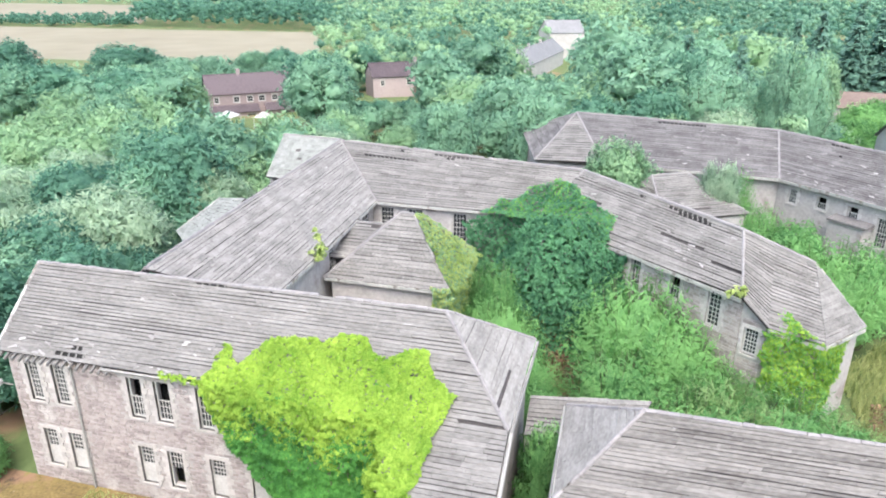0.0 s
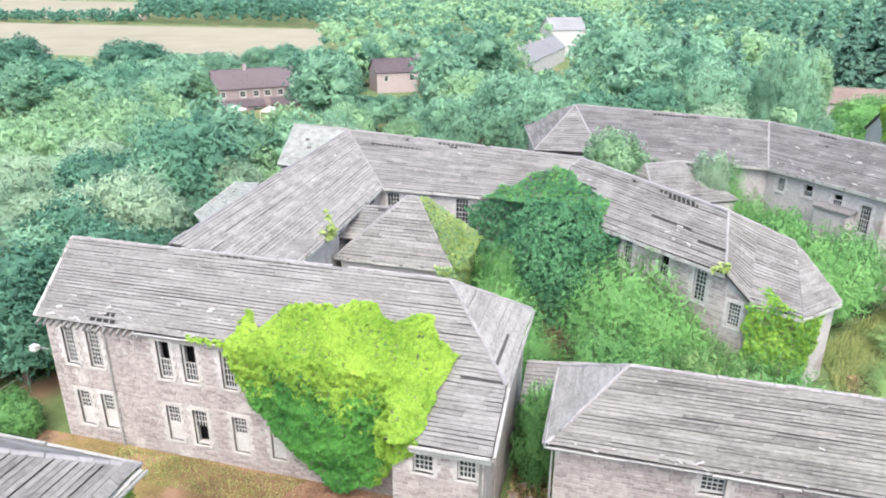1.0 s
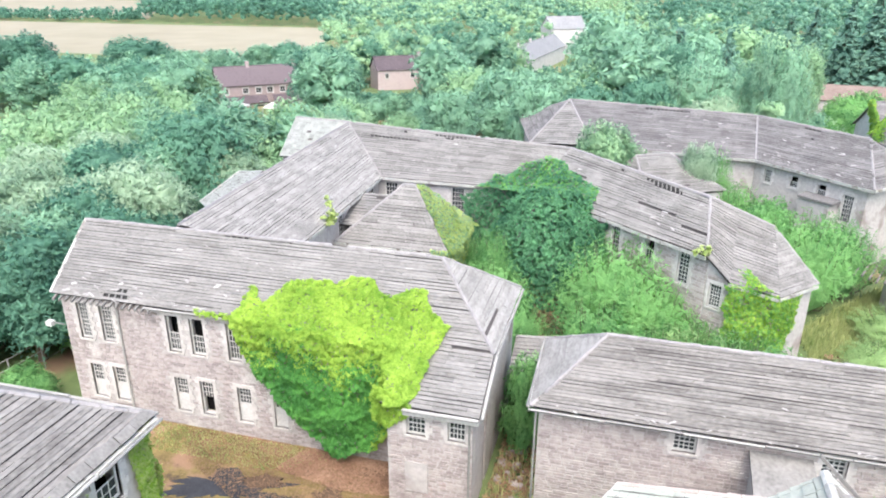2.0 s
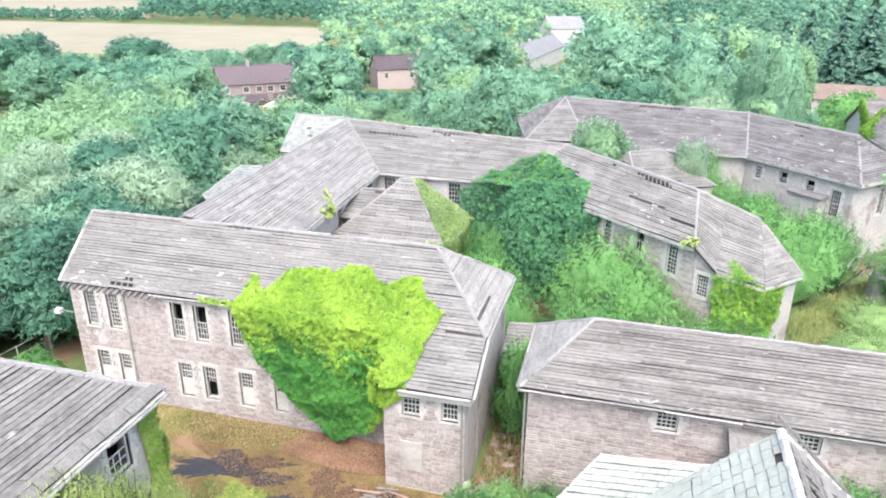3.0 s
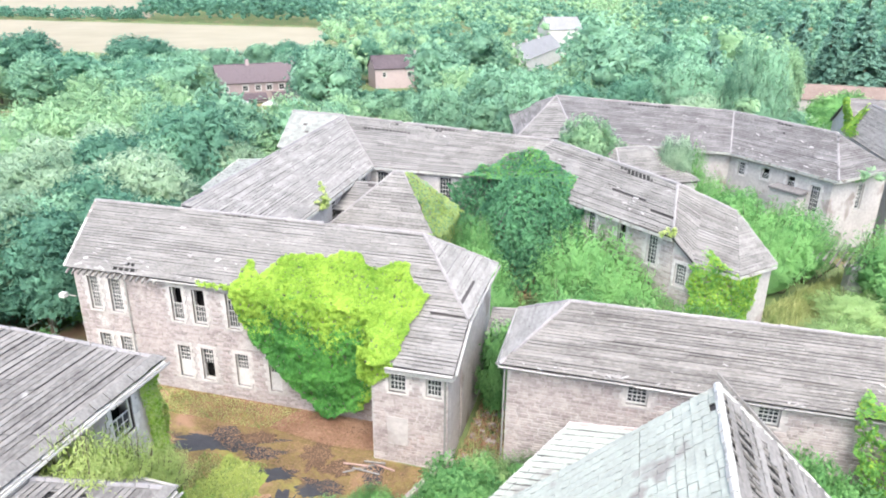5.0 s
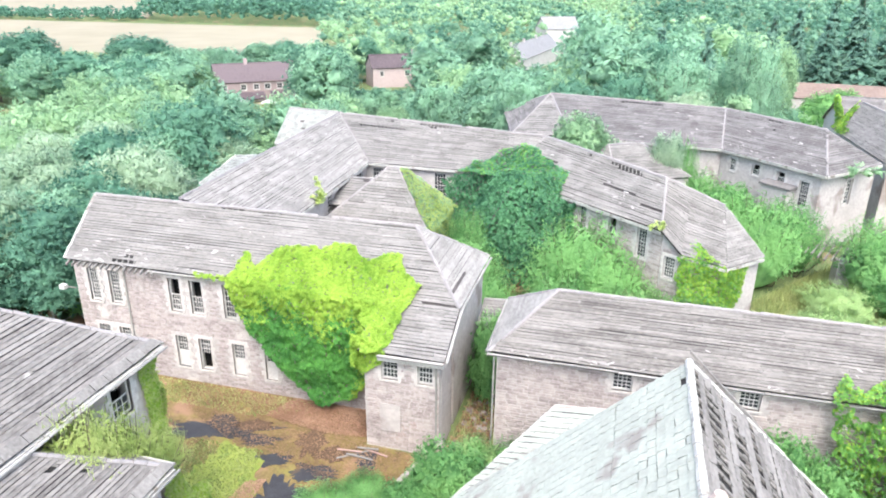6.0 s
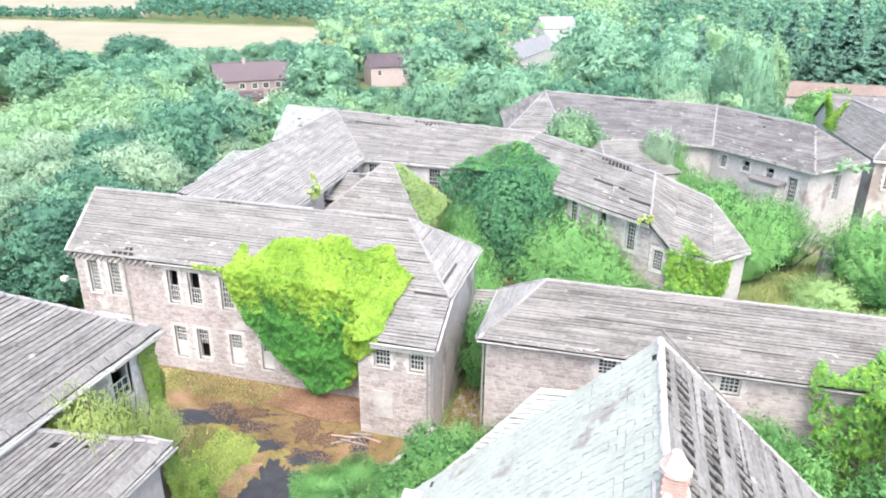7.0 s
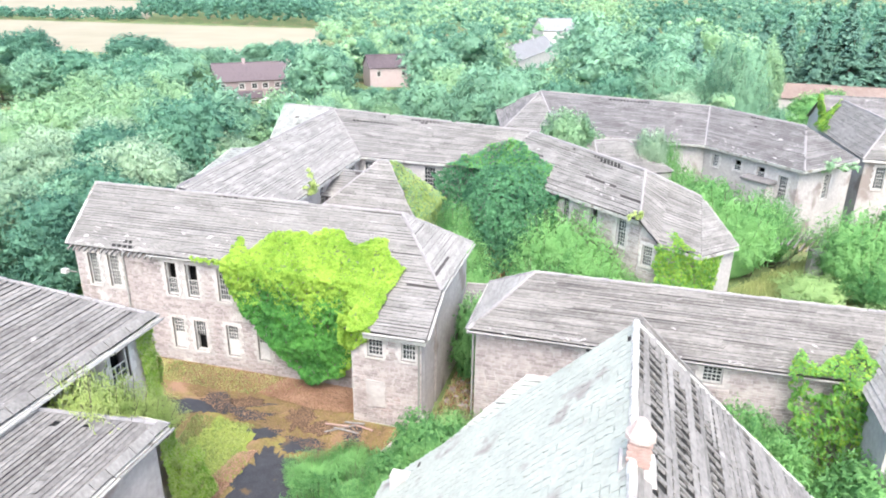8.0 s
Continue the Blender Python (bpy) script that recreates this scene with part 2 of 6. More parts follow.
def roof_face(owner, e0, e1, r1, r0, rows, mat, pieces=True, gaps=0.02, board=3.2, deck_mat=None, name="roof_board", slip=1.0, low_gaps=0.0, cover=0.95, holes=(), singles=None):
    """A slope from the eave e0-e1 up to the ridge r0-r1, laid with courses of boards that lap and have slipped."""
    e0, e1, r0, r1 = map(Vector, (e0, e1, r0, r1))
    n = (e1 - e0).cross(r0 - e0)
    if n.length < 1e-6:
        n = (e1 - e0).cross(r1 - e0)
    n.normalize()
    if n.z < 0:
        n = -n
    steps = 8
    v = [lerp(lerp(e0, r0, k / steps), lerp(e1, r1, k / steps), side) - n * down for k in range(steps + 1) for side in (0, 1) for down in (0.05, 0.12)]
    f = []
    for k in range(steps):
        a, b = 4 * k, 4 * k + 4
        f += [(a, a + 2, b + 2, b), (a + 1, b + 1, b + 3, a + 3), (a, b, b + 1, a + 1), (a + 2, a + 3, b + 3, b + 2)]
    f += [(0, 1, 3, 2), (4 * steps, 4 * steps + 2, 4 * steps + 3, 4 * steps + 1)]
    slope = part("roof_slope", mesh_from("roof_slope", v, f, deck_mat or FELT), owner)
    joined = Solid()
    single_count = 0
    for k in range(rows):
        va, vb = k / rows, min(1.0, (k + cover + rng.uniform(-0.05, 0.07) * slip) / rows)
        va = max(0.0, va + rng.uniform(-0.06, 0.06) / rows * slip)
        la, ra, lb, rb = lerp(e0, r0, va), lerp(e1, r1, va), lerp(e0, r0, vb), lerp(e1, r1, vb)
        length = (ra - la).length
        if length < 0.25:
            continue
        u = 0.0
        runs = [(a * length, b * length) for row, a, b in holes if row == k]
        for a, b in runs:
            mid = [lerp(la, ra, a / length), lerp(la, ra, b / length), lerp(lb, rb, b / length), lerp(lb, rb, a / length)]
            # Near-black patch on the uncut deck, painting the shade inside a hole.
            part("roof_gap", Solid().hexa([p - n * 0.045 for p in mid], [p - n * 0.02 for p in mid]).mesh("roof_gap", INSIDE_SHADE), slope)
            for q in np.arange(a, b, 0.42):
                mid = [lerp(la, ra, q / length), lerp(la, ra, (q + 0.09) / length), lerp(lb, rb, (q + 0.09) / length), lerp(lb, rb, q / length)]
                joined.hexa(mid, [p + n * 0.03 for p in mid])
        while u < length - 0.05:
            for a, b in runs:
                if a - 0.02 <= u < b:
                    u = b
            if u >= length - 0.05:
                break
            w = board * (1.0 if board < 0.6 else rng.uniform(0.55, 1.5))
            for a, b in runs:
                if u < a < u + w:
                    w = a - u
            if length - u - w < board * 0.3:
                w = length - u
            s0, s1 = u / length, min(1.0, (u + w - 0.014) / length)
            u += w
            if rng.random() < gaps + (low_gaps if k < 2 else 0):
                continue
            up = 0.028 + rng.uniform(0, 0.022) * slip
            tilt = rng.uniform(-0.02, 0.02) * slip
            drop = (lb - la).normalized() * rng.uniform(-0.035, 0.03) * slip
            vc = (lb - la) * rng.uniform(-0.13, 0.07) * slip
            lo = [lerp(la, ra, s0) + drop, lerp(la, ra, s1) + drop * rng.uniform(0.2, 1), lerp(lb, rb, s1) + vc, lerp(lb, rb, s0) + vc * rng.uniform(0.3, 1.3)]
            lift = (up + tilt, up - tilt, 0.004, 0.004)
            hi = [p + n * (h + 0.018) for p, h in zip(lo, lift)]
            lo = [p + n * h for p, h in zip(lo, lift)]
            at = lo[0].y
            if singles and singles[0] < at < singles[1] and lo[0].z > singles[2] and single_count < 300:
                single_count += 1
                part(name, Solid().hexa(lo, hi).mesh(name, singles[3]), slope)
            elif pieces:
                part(name, Solid().hexa(lo, hi).mesh(name, mat), slope)
            else:
                joined.hexa(lo, hi)
    if joined.v:
        tagged(part({"slate": "slating", "roof_tile": "tiling"}.get(name, "boarding"), joined.mesh(name, mat), slope), kind="stuff")
    return slope


def scraps(owner, e0, e1, r1, r0, count, low=0.0, high=1.0, size=0.2):
    """Broken pale slates left lying on a slope."""
    e0, e1, r0, r1 = map(Vector, (e0, e1, r0, r1))
    n = (e1 - e0).cross(r0 - e0).normalized()
    n = -n if n.z < 0 else n
    for _ in range(count):
        u, v = rng.uniform(0.02, 0.98), low + (high - low) * rng.uniform(0, 1) ** 1.6
        p = lerp(lerp(e0, r0, v), lerp(e1, r1, v), u) + n * 0.06
        along = ((e1 - e0).normalized() + n.cross(e1 - e0).normalized() * rng.uniform(-0.5, 0.5)).normalized()
        side = n.cross(along)
        a, b = size * rng.uniform(0.6, 2.2), size * rng.uniform(0.2, 0.55)
        lo = [p, p + along * a, p + along * a * rng.uniform(0.6, 1) + side * b, p + side * b * rng.uniform(0.5, 1)]
        part("loose_slate", Solid().hexa(lo, [q + n * 0.025 for q in lo]).mesh("loose_slate", SCRAP), owner)


def ridge(owner, pts, r=0.1, mat=None, name="ridge_cap"):
    """Half-round ridge or hip tiles laid end to end along a line."""
    s = Solid()
    for p, q in zip(pts, pts[1:]):
        p, q = Vector(p), Vector(q)
        count = max(1, int((q - p).length / 0.45))
        for k in range(count):
            if rng.random() < 0.03:
                continue
            j = Vector((rng.uniform(-0.012, 0.012), rng.uniform(-0.012, 0.012), rng.uniform(-0.015, 0.02)))
            a, b, rr = lerp(p, q, (k + 0.02) / count) + j, lerp(p, q, (k + 0.98) / count) + j, r * rng.uniform(0.9, 1.08)
            if owner.name in NEAR and (a.y > -4):
                part("ridge_tile", Solid().bar(a, b, rr, 7).mesh("ridge_tile", mat or CAP), owner)
            else:
                s.bar(a, b, rr, 7)
    if s.v:
        tagged(part(name, s.mesh(name, mat or CAP), owner), kind="stuff")


def eave_board(owner, p, q, drop=0.2, out=0.05, mat=None, name="fascia"):
    """A weathered board under an eave, in lengths that sag a little, with a gutter lip."""
    s = Solid()
    p, q = Vector(p), Vector(q)
    d = (q - p)
    side = Vector((d.y, -d.x, 0)).normalized() * out
    count = max(1, int(d.length / 3))
    for k in range(count):
        a, b = lerp(p, q, k / count), lerp(p, q, (k + 0.985) / count)
        a = a + Vector((0, 0, rng.uniform(-0.05, 0.02)))
        b = b + Vector((0, 0, rng.uniform(-0.05, 0.02)))
        dn = Vector((0, 0, -drop))
        t = Solid() if owner.name in NEAR else s
        t.hexa([a + dn, b + dn, b + dn + side, a + dn + side], [a, b, b + side, a + side])
        if t is not s:
            part("fascia_board", t.mesh("fascia_board", mat or FASCIA), owner)
        g = Solid().bar(a + side * 2, b + side * 2, 0.06, 6)
        if t is not s:
            part("gutter", g.mesh("gutter", PIPE), owner)
    if s.v:
        tagged(part(name, s.mesh(name, mat or FASCIA), owner), kind="stuff")


# ---- walls ----
def wall(owner, p, q, z0, z1, holes=(), thick=0.45, mat=None, name="wall"):
    """An upright wall from p to q (outside on the right hand), with openings (u0, u1, za, zb) that go through it."""
    p, q = Vector((*p, 0)), Vector((*q, 0))
    d = (q - p).normalized()
    out = Vector((d.y, -d.x, 0))
    length = (q - p).length
    ends = 0.02
    us = sorted({ends, length - ends, *[h[0] for h in holes], *[h[1] for h in holes]})
    zs = sorted({z0, z1, *[h[2] for h in holes], *[h[3] for h in holes]})

    def empty(i, j):
        if not (0 <= i < len(us) - 1 and 0 <= j < len(zs) - 1):
            return True
        u, z = (us[i] + us[i + 1]) / 2, (zs[j] + zs[j + 1]) / 2
        return any(h[0] < u < h[1] and h[2] < z < h[3] for h in holes)

    v, f = [], []

    def quad(*c):
        i = len(v)
        v.extend(p + d * u + Vector((0, 0, z)) - out * t for u, z, t in c)
        f.append((i, i + 1, i + 2, i + 3))

    for i in range(len(us) - 1):
        for j in range(len(zs) - 1):
            if empty(i, j):
                continue
            a, b, c, e = us[i], us[i + 1], zs[j], zs[j + 1]
            quad((a, c, 0), (b, c, 0), (b, e, 0), (a, e, 0))
            quad((b, c, thick), (a, c, thick), (a, e, thick), (b, e, thick))
            if empty(i - 1, j):
                quad((a, c, thick), (a, c, 0), (a, e, 0), (a, e, thick))
            if empty(i + 1, j):
                quad((b, c, 0), (b, c, thick), (b, e, thick), (b, e, 0))
            if empty(i, j - 1):
                quad((a, c, thick), (b, c, thick), (b, c, 0), (a, c, 0))
            if empty(i, j + 1):
                quad((a, e, 0), (b, e, 0), (b, e, thick), (a, e, thick))
    ob = part(name, mesh_from(name, v, f, mat or MORTAR), owner)
    return ob, p, d, out, length


def rubble(built, z0, z1, holes=(), size=(0.36, 0.135), singles=0, clear=0.12, skip=lambda u, z: False):
    """Coursed rubble stones standing a little proud of the mortar; some as pieces of their own, the rest joined."""
    ob, p, d, out, length = built
    joined, z, made = Solid(), z0, 0
    up = Vector((0, 0, 1))
    while z < z1 - 0.06:
        h = min(size[1] * rng.uniform(0.7, 1.35), z1 - z)
        u = rng.uniform(0, 0.2)
        while u < length - 0.1:
            w = size[0] * rng.uniform(0.5, 1.6)
            u1 = min(length, u + w)
            if not any(hh[0] - clear < u1 and u < hh[1] + clear and hh[2] - clear < z + h and z < hh[3] + clear for hh in holes) and not skip((u + u1) / 2, z):
                proud = rng.uniform(0.012, 0.05)
                g = 0.012
                lo = [p + d * a + up * b for a, b in ((u + g, z + g), (u1 - g, z + g * rng.uniform(0.5, 2)), (u1 - g * rng.uniform(0.5, 2.5), z + h - g), (u + g * rng.uniform(0.5, 2.5), z + h - g * rng.uniform(0.5, 2)))]
                mid = sum(lo, Vector()) / 4
                hi = [mid + (c - mid) * 0.9 + out * proud for c in lo]
                lo = [c - out * 0.02 for c in lo]
                if made < singles and 1.5 < z < 6.2:
                    part("stone", Solid().hexa(lo, hi).mesh("stone", STONE_PIECE), ob)
                    made += 1
                else:
                    joined.hexa(lo, hi)
            u = u1
        z += h
    if joined.v:
        tagged(part("rubble_facing", joined.mesh("rubble_facing", STONE), ob), kind="stuff")


def window(owner, built, u0, u1, z0, z1, cols=4, rows=6, open_top=False, open_low=False, blank=0.0, surround=0.22):
    """A sash window in its opening: frame, glazing bars, panes, sill and pale stone dressing. blank: the share boarded up below."""
    _, p, d, out, _ = built
    up = Vector((0, 0, 1))

    def block(s, a, b, c, e, near, far):
        s.hexa([p + d * u + up * z - out * far for u, z in ((a, c), (b, c), (b, e), (a, e))], [p + d * u + up * z - out * near for u, z in ((a, c), (b, c), (b, e), (a, e))])

    fr = Solid()
    t = 0.08
    for a, b, c, e in ((u0, u0 + t, z0, z1), (u1 - t, u1, z0, z1), (u0 + t, u1 - t, z1 - t, z1), (u0 + t, u1 - t, z0, z0 + t)):
        block(fr, a, b, c, e, 0.10, 0.20)
    win = part("window", fr.mesh("window_frame", WHITE), owner)
    zb = z0 + t + (z1 - z0 - 2 * t) * blank
    if blank:
        s = Solid()
        block(s, u0 + t, u1 - t, z0 + t, zb, 0.12, 0.16)
        part("boarded_panel", s.mesh("boarded_panel", WHITE), win)
    bars = Solid()
    mid = (zb + z1) / 2
    b0 = mid if open_low else zb
    b1 = mid if open_top else z1 - t
    for k in range(1, cols):
        u = u0 + t + (u1 - u0 - 2 * t) * k / cols
        block(bars, u - 0.02, u + 0.02, b0, b1, 0.13, 0.16)
    for k in range(0, rows + 1):
        z = zb + (z1 - t - zb) * k / rows
        w = 0.03 if k in (0, rows // 2, rows) else 0.018
        if b0 - 0.01 <= z <= b1 + 0.01:
            block(bars, u0 + t, u1 - t, z - w, z + w, 0.128, 0.162)
    part("glazing_grid", bars.mesh("glazing_grid", WHITE), win)
    s = Solid()
    block(s, u0 + t, u1 - t, b0, b1, 0.145, 0.15)
    part("pane", s.mesh("pane", GLASS), win)
    # Near-black sheet behind the opening, standing in for the unlit room.
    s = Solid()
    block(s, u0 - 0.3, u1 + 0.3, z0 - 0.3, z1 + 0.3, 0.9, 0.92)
    part("dark_room", s.mesh("dark_room", INSIDE_SHADE), win)
    s = Solid()
    block(s, u0 - 0.12, u1 + 0.12, z0 - 0.12, z0, -0.09, 0.1)
    part("sill", s.mesh("sill", RENDER), win)
    if surround:
        z = z0
        k = 0
        while z < z1 - 0.01:
            e = min(z1, z + 0.3)
            w = surround * (1.5 if k % 2 else 0.85)
            for a, b in ((u0 - w, u0), (u1, u1 + w)):
                s = Solid()
                block(s, a, b, z, e - 0.008, -0.055, 0.1)
                part("quoin", s.mesh("quoin", RENDER), win)
            z, k = e, k + 1
        s = Solid()
        block(s, u0 - surround, u1 + surround, z1, z1 + 0.22, -0.058, 0.1)
        part("lintel", s.mesh("lintel", RENDER), win)
    return win


# ---- plants ----
def ball(steps):
    bm = bmesh.new()
    bmesh.ops.create_icosphere(bm, subdivisions=steps, radius=1)
    v = np.array([p.co[:] for p in bm.verts])
    f = np.array([[p.index for p in q.verts] for q in bm.faces])
    bm.free()
    return v, f


BALL = {1: ball(1), 2: ball(2)}


def core_of(ls, steps=2, fill=0.86, flat=0.85):
    """The dense inner foliage of lobes (x, y, z, r): uneven bodies that the leaves sit on."""
    bv, bf = BALL[steps]
    ls = np.asarray(ls, float)
    k, m = len(ls), len(bv)
    lump = 1 + 0.16 * np.sin(bv[None, :, 0] * 5 + ls[:, :1] * 3) * np.sin(bv[None, :, 1] * 6 + ls[:, 1:2]) + rng.normal(0, 0.11, (k, m))
    d = bv[None] * (lump * ls[:, 3:4] * fill)[:, :, None] * np.array([1, 1, flat])
    v = (ls[:, None, :3] + d).reshape(-1, 3)
    f = (bf[None] + (np.arange(k) * m)[:, None, None]).reshape(-1, 3)
    nrm = np.tile(bv, (k, 1)) * np.array([1, 1, 1.1]) + np.array([0, 0, 0.35])
    return v, f, nrm


def leaf_mesh(name, c, n, size, mat, long=1.5, along=None, shade=None, core=None, also=None, share=None):
    """Pointed leaves at c, facing n, of the given sizes, round an optional core; some may take a second leaf material."""
    c, n = np.asarray(c, float), np.asarray(n, float)
    k = len(c)
    size = np.broadcast_to(np.asarray(size, float), (k,))[:, None]
    n = n / (np.linalg.norm(n, axis=1, keepdims=True) + 1e-9)
    if along is None:
        u = np.cross(n, rng.normal(size=(k, 3)))
    else:
        u = along - n * np.sum(along * n, axis=1, keepdims=True)
    u /= np.linalg.norm(u, axis=1, keepdims=True) + 1e-9
    w = np.cross(n, u)
    size = size * 1.25
    v = np.stack([c - u * size * long * 0.35 + w * size * 0.45, c - u * size * long * 0.5 - w * size * 0.4, c + u * size * long * 0.55 + n * size * 0.1], 1).reshape(-1, 3)
    faces = np.arange(3 * k).reshape(-1, 3)
    soft = n if shade is None else np.asarray(shade, float) + 0.62 * n
    soft = np.repeat(soft, 3, axis=0)
    if core is not None:
        faces = np.concatenate([faces, core[1] + 3 * k])
        v, soft = np.concatenate([v, core[0]]), np.concatenate([soft, core[2]])
    me = bpy.data.meshes.new(name)
    me.vertices.add(len(v))
    me.vertices.foreach_set("co", v.ravel())
    me.loops.add(faces.size)
    me.loops.foreach_set("vertex_index", faces.ravel().astype(np.int32))
    me.polygons.add(len(faces))
    me.polygons.foreach_set("loop_start", np.arange(0, faces.size, 3, dtype=np.int32))
    me.update(calc_edges=True)
    if shade is not None:
        soft = soft / (np.linalg.norm(soft, axis=1, keepdims=True) + 1e-9)
        me.normals_split_custom_set(soft[faces.ravel()])
    if also is not None:
        me.materials.append(mat)
        me.materials.append(also)
        me.polygons.foreach_set("material_index", np.concatenate([share, np.zeros(len(faces) - k)]).astype(np.int32))
        return me
    me.materials.append(mat)
    return me


def lobes(radius, height, base, count):
    """Centres and radii of the lobes of a crown."""
    out = []
    mid, tall = (base + height) / 2, (height - base) / 2
    for i in range(count):
        h = -0.75 + 1.5 * (i + rng.uniform(0.1, 0.9)) / count
        wide = radius * math.sqrt(max(0.05, 1 - (h * 0.95 + 0.1) ** 2)) * 0.66
        a = i * 2.4 + rng.uniform(-0.5, 0.5)
        r = wide * math.sqrt(rng.uniform(0.25, 1))
        out.append((r * math.cos(a), r * math.sin(a), mid + h * tall * rng.uniform(0.75, 0.95), radius * rng.uniform(0.3, 0.52)))
    return out


def sprays(ls, shoots, leaves, length, up=0.5, sag=0.25, flat=0.95):
    """Leaves along short shoots that stand out of the outer skin of a crown made of lobes."""
    ls = np.asarray(ls, float)
    pick = rng.choice(len(ls), shoots * 3, p=ls[:, 3] ** 2 / np.sum(ls[:, 3] ** 2))
    d = rng.normal(size=(shoots * 3, 3))
    d[:, 2] = np.abs(d[:, 2]) * 1.1 - 0.45
    d /= np.linalg.norm(d, axis=1, keepdims=True)
    p = ls[pick, :3] + d * ls[pick, 3:4] * rng.uniform(0.86, 1.08, (len(d), 1)) * np.array([1, 1, flat])
    deep = np.linalg.norm(p[:, None] - ls[None, :, :3], axis=2) / ls[None, :, 3]
    deep[np.arange(len(p)), pick] = 1
    keep = np.flatnonzero((deep > 0.86).all(axis=1))[:shoots]
    p, d = p[keep], d[keep]
    k = len(p)
    s = d * 0.75 + np.array([0, 0, up]) + rng.normal(0, 0.42, (k, 3))
    s /= np.linalg.norm(s, axis=1, keepdims=True)
    t = np.linspace(-0.55, 1, leaves)[None, :, None]
    reach = length * rng.uniform(0.45, 1.35, (k, 1, 1))
    c = p[:, None] + s[:, None] * reach * t + rng.normal(0, 0.17 * length, (k, leaves, 3))
    c[:, :, 2] -= sag * reach[:, :, 0] * np.clip(t[:, :, 0], 0, 1) ** 2
    way = np.repeat(s[:, None], leaves, 1) + rng.normal(0, 0.5, c.shape)
    n = np.repeat(d[:, None] * 0.7, leaves, 1) + np.array([0, 0, 0.45]) + rng.normal(0, 0.5, c.shape)
    shade = np.repeat((d + np.array([0, 0, 0.45]) + rng.normal(0, 0.28, (k, 3)))[:, None], leaves, 1)
    return c.reshape(-1, 3), n.reshape(-1, 3), shade.reshape(-1, 3), way.reshape(-1, 3)


def lobe_leaves(ls, per, flat=0.85, rise=0.4):
    c, n, shade = [], [], []
    for x, y, z, r in ls:
        k = max(8, int(per * r * r))
        d = rng.normal(size=(k, 3))
        d[:, 2] = np.abs(d[:, 2]) * 1.1 - 0.35
        d /= np.linalg.norm(d, axis=1, keepdims=True)
        rr = r * (1 + 0.2 * np.sin(d[:, :1] * 7 + x * 3) * np.sin(d[:, 1:2] * 8 + y) + 0.16 * np.sin(d[:, 2:] * 13 + d[:, :1] * 9 + z * 5) + rng.normal(0, 0.14, (k, 1)))
        c.append(np.array([x, y, z]) + d * rr * rng.uniform(0.78, 1.28, 3) * np.array([1, 1, flat]))
        n.append(d * 0.9 + rng.normal(0, 0.25, (k, 3)) + np.array([0, 0, rise]))
        shade.append(d + np.array([0, 0, 0.35]))
    return np.concatenate(c), np.concatenate(n), np.concatenate(shade)


def trunk_mesh(height, r, ls):
    s = Solid()
    top = Vector((rng.uniform(-0.3, 0.3), rng.uniform(-0.3, 0.3), height * 0.7))
    s.bar((0, 0, -0.6), top * 0.5, (r, r * 0.75), 8)
    s.bar(top * 0.5, top, (r * 0.75, r * 0.35), 8)
    for x, y, z, lr in ls[:10]:
        s.bar(top * rng.uniform(0.4, 0.9), (x * 0.9, y * 0.9, z), (r * 0.3, r * 0.08), 5)
    return s.mesh("trunk", BARK)


def broadleaf(name, label, height, radius, mat, leaf=0.2, shoots=1500, leaves=8, count=15, base=0.16, shrub=False, long=1.7, length=0.85, up=0.5, sag=0.25):
    """A tree or shrub whose uneven crown is many leafy shoots over a dense inner body."""
    ob = thing(name, label, "shrub" if shrub else "tree")
    ls = lobes(radius, height, height * base, count)
    part("trunk", trunk_mesh(height, 0.035 * height * (0.5 if shrub else 1), ls), ob)
    c, n, shade, way = sprays(ls, shoots, leaves, length, up, sag)
    whole = (c - np.array([0, 0, height * 0.4])) / np.array([radius, radius, height * 0.6])
    part("crown", leaf_mesh("crown", c, n, rng.uniform(0.6, 1.4, len(c)) * leaf, mat, long, way, shade + 0.9 * whole, core_of(ls, 1, 0.8)), ob)
    return ob


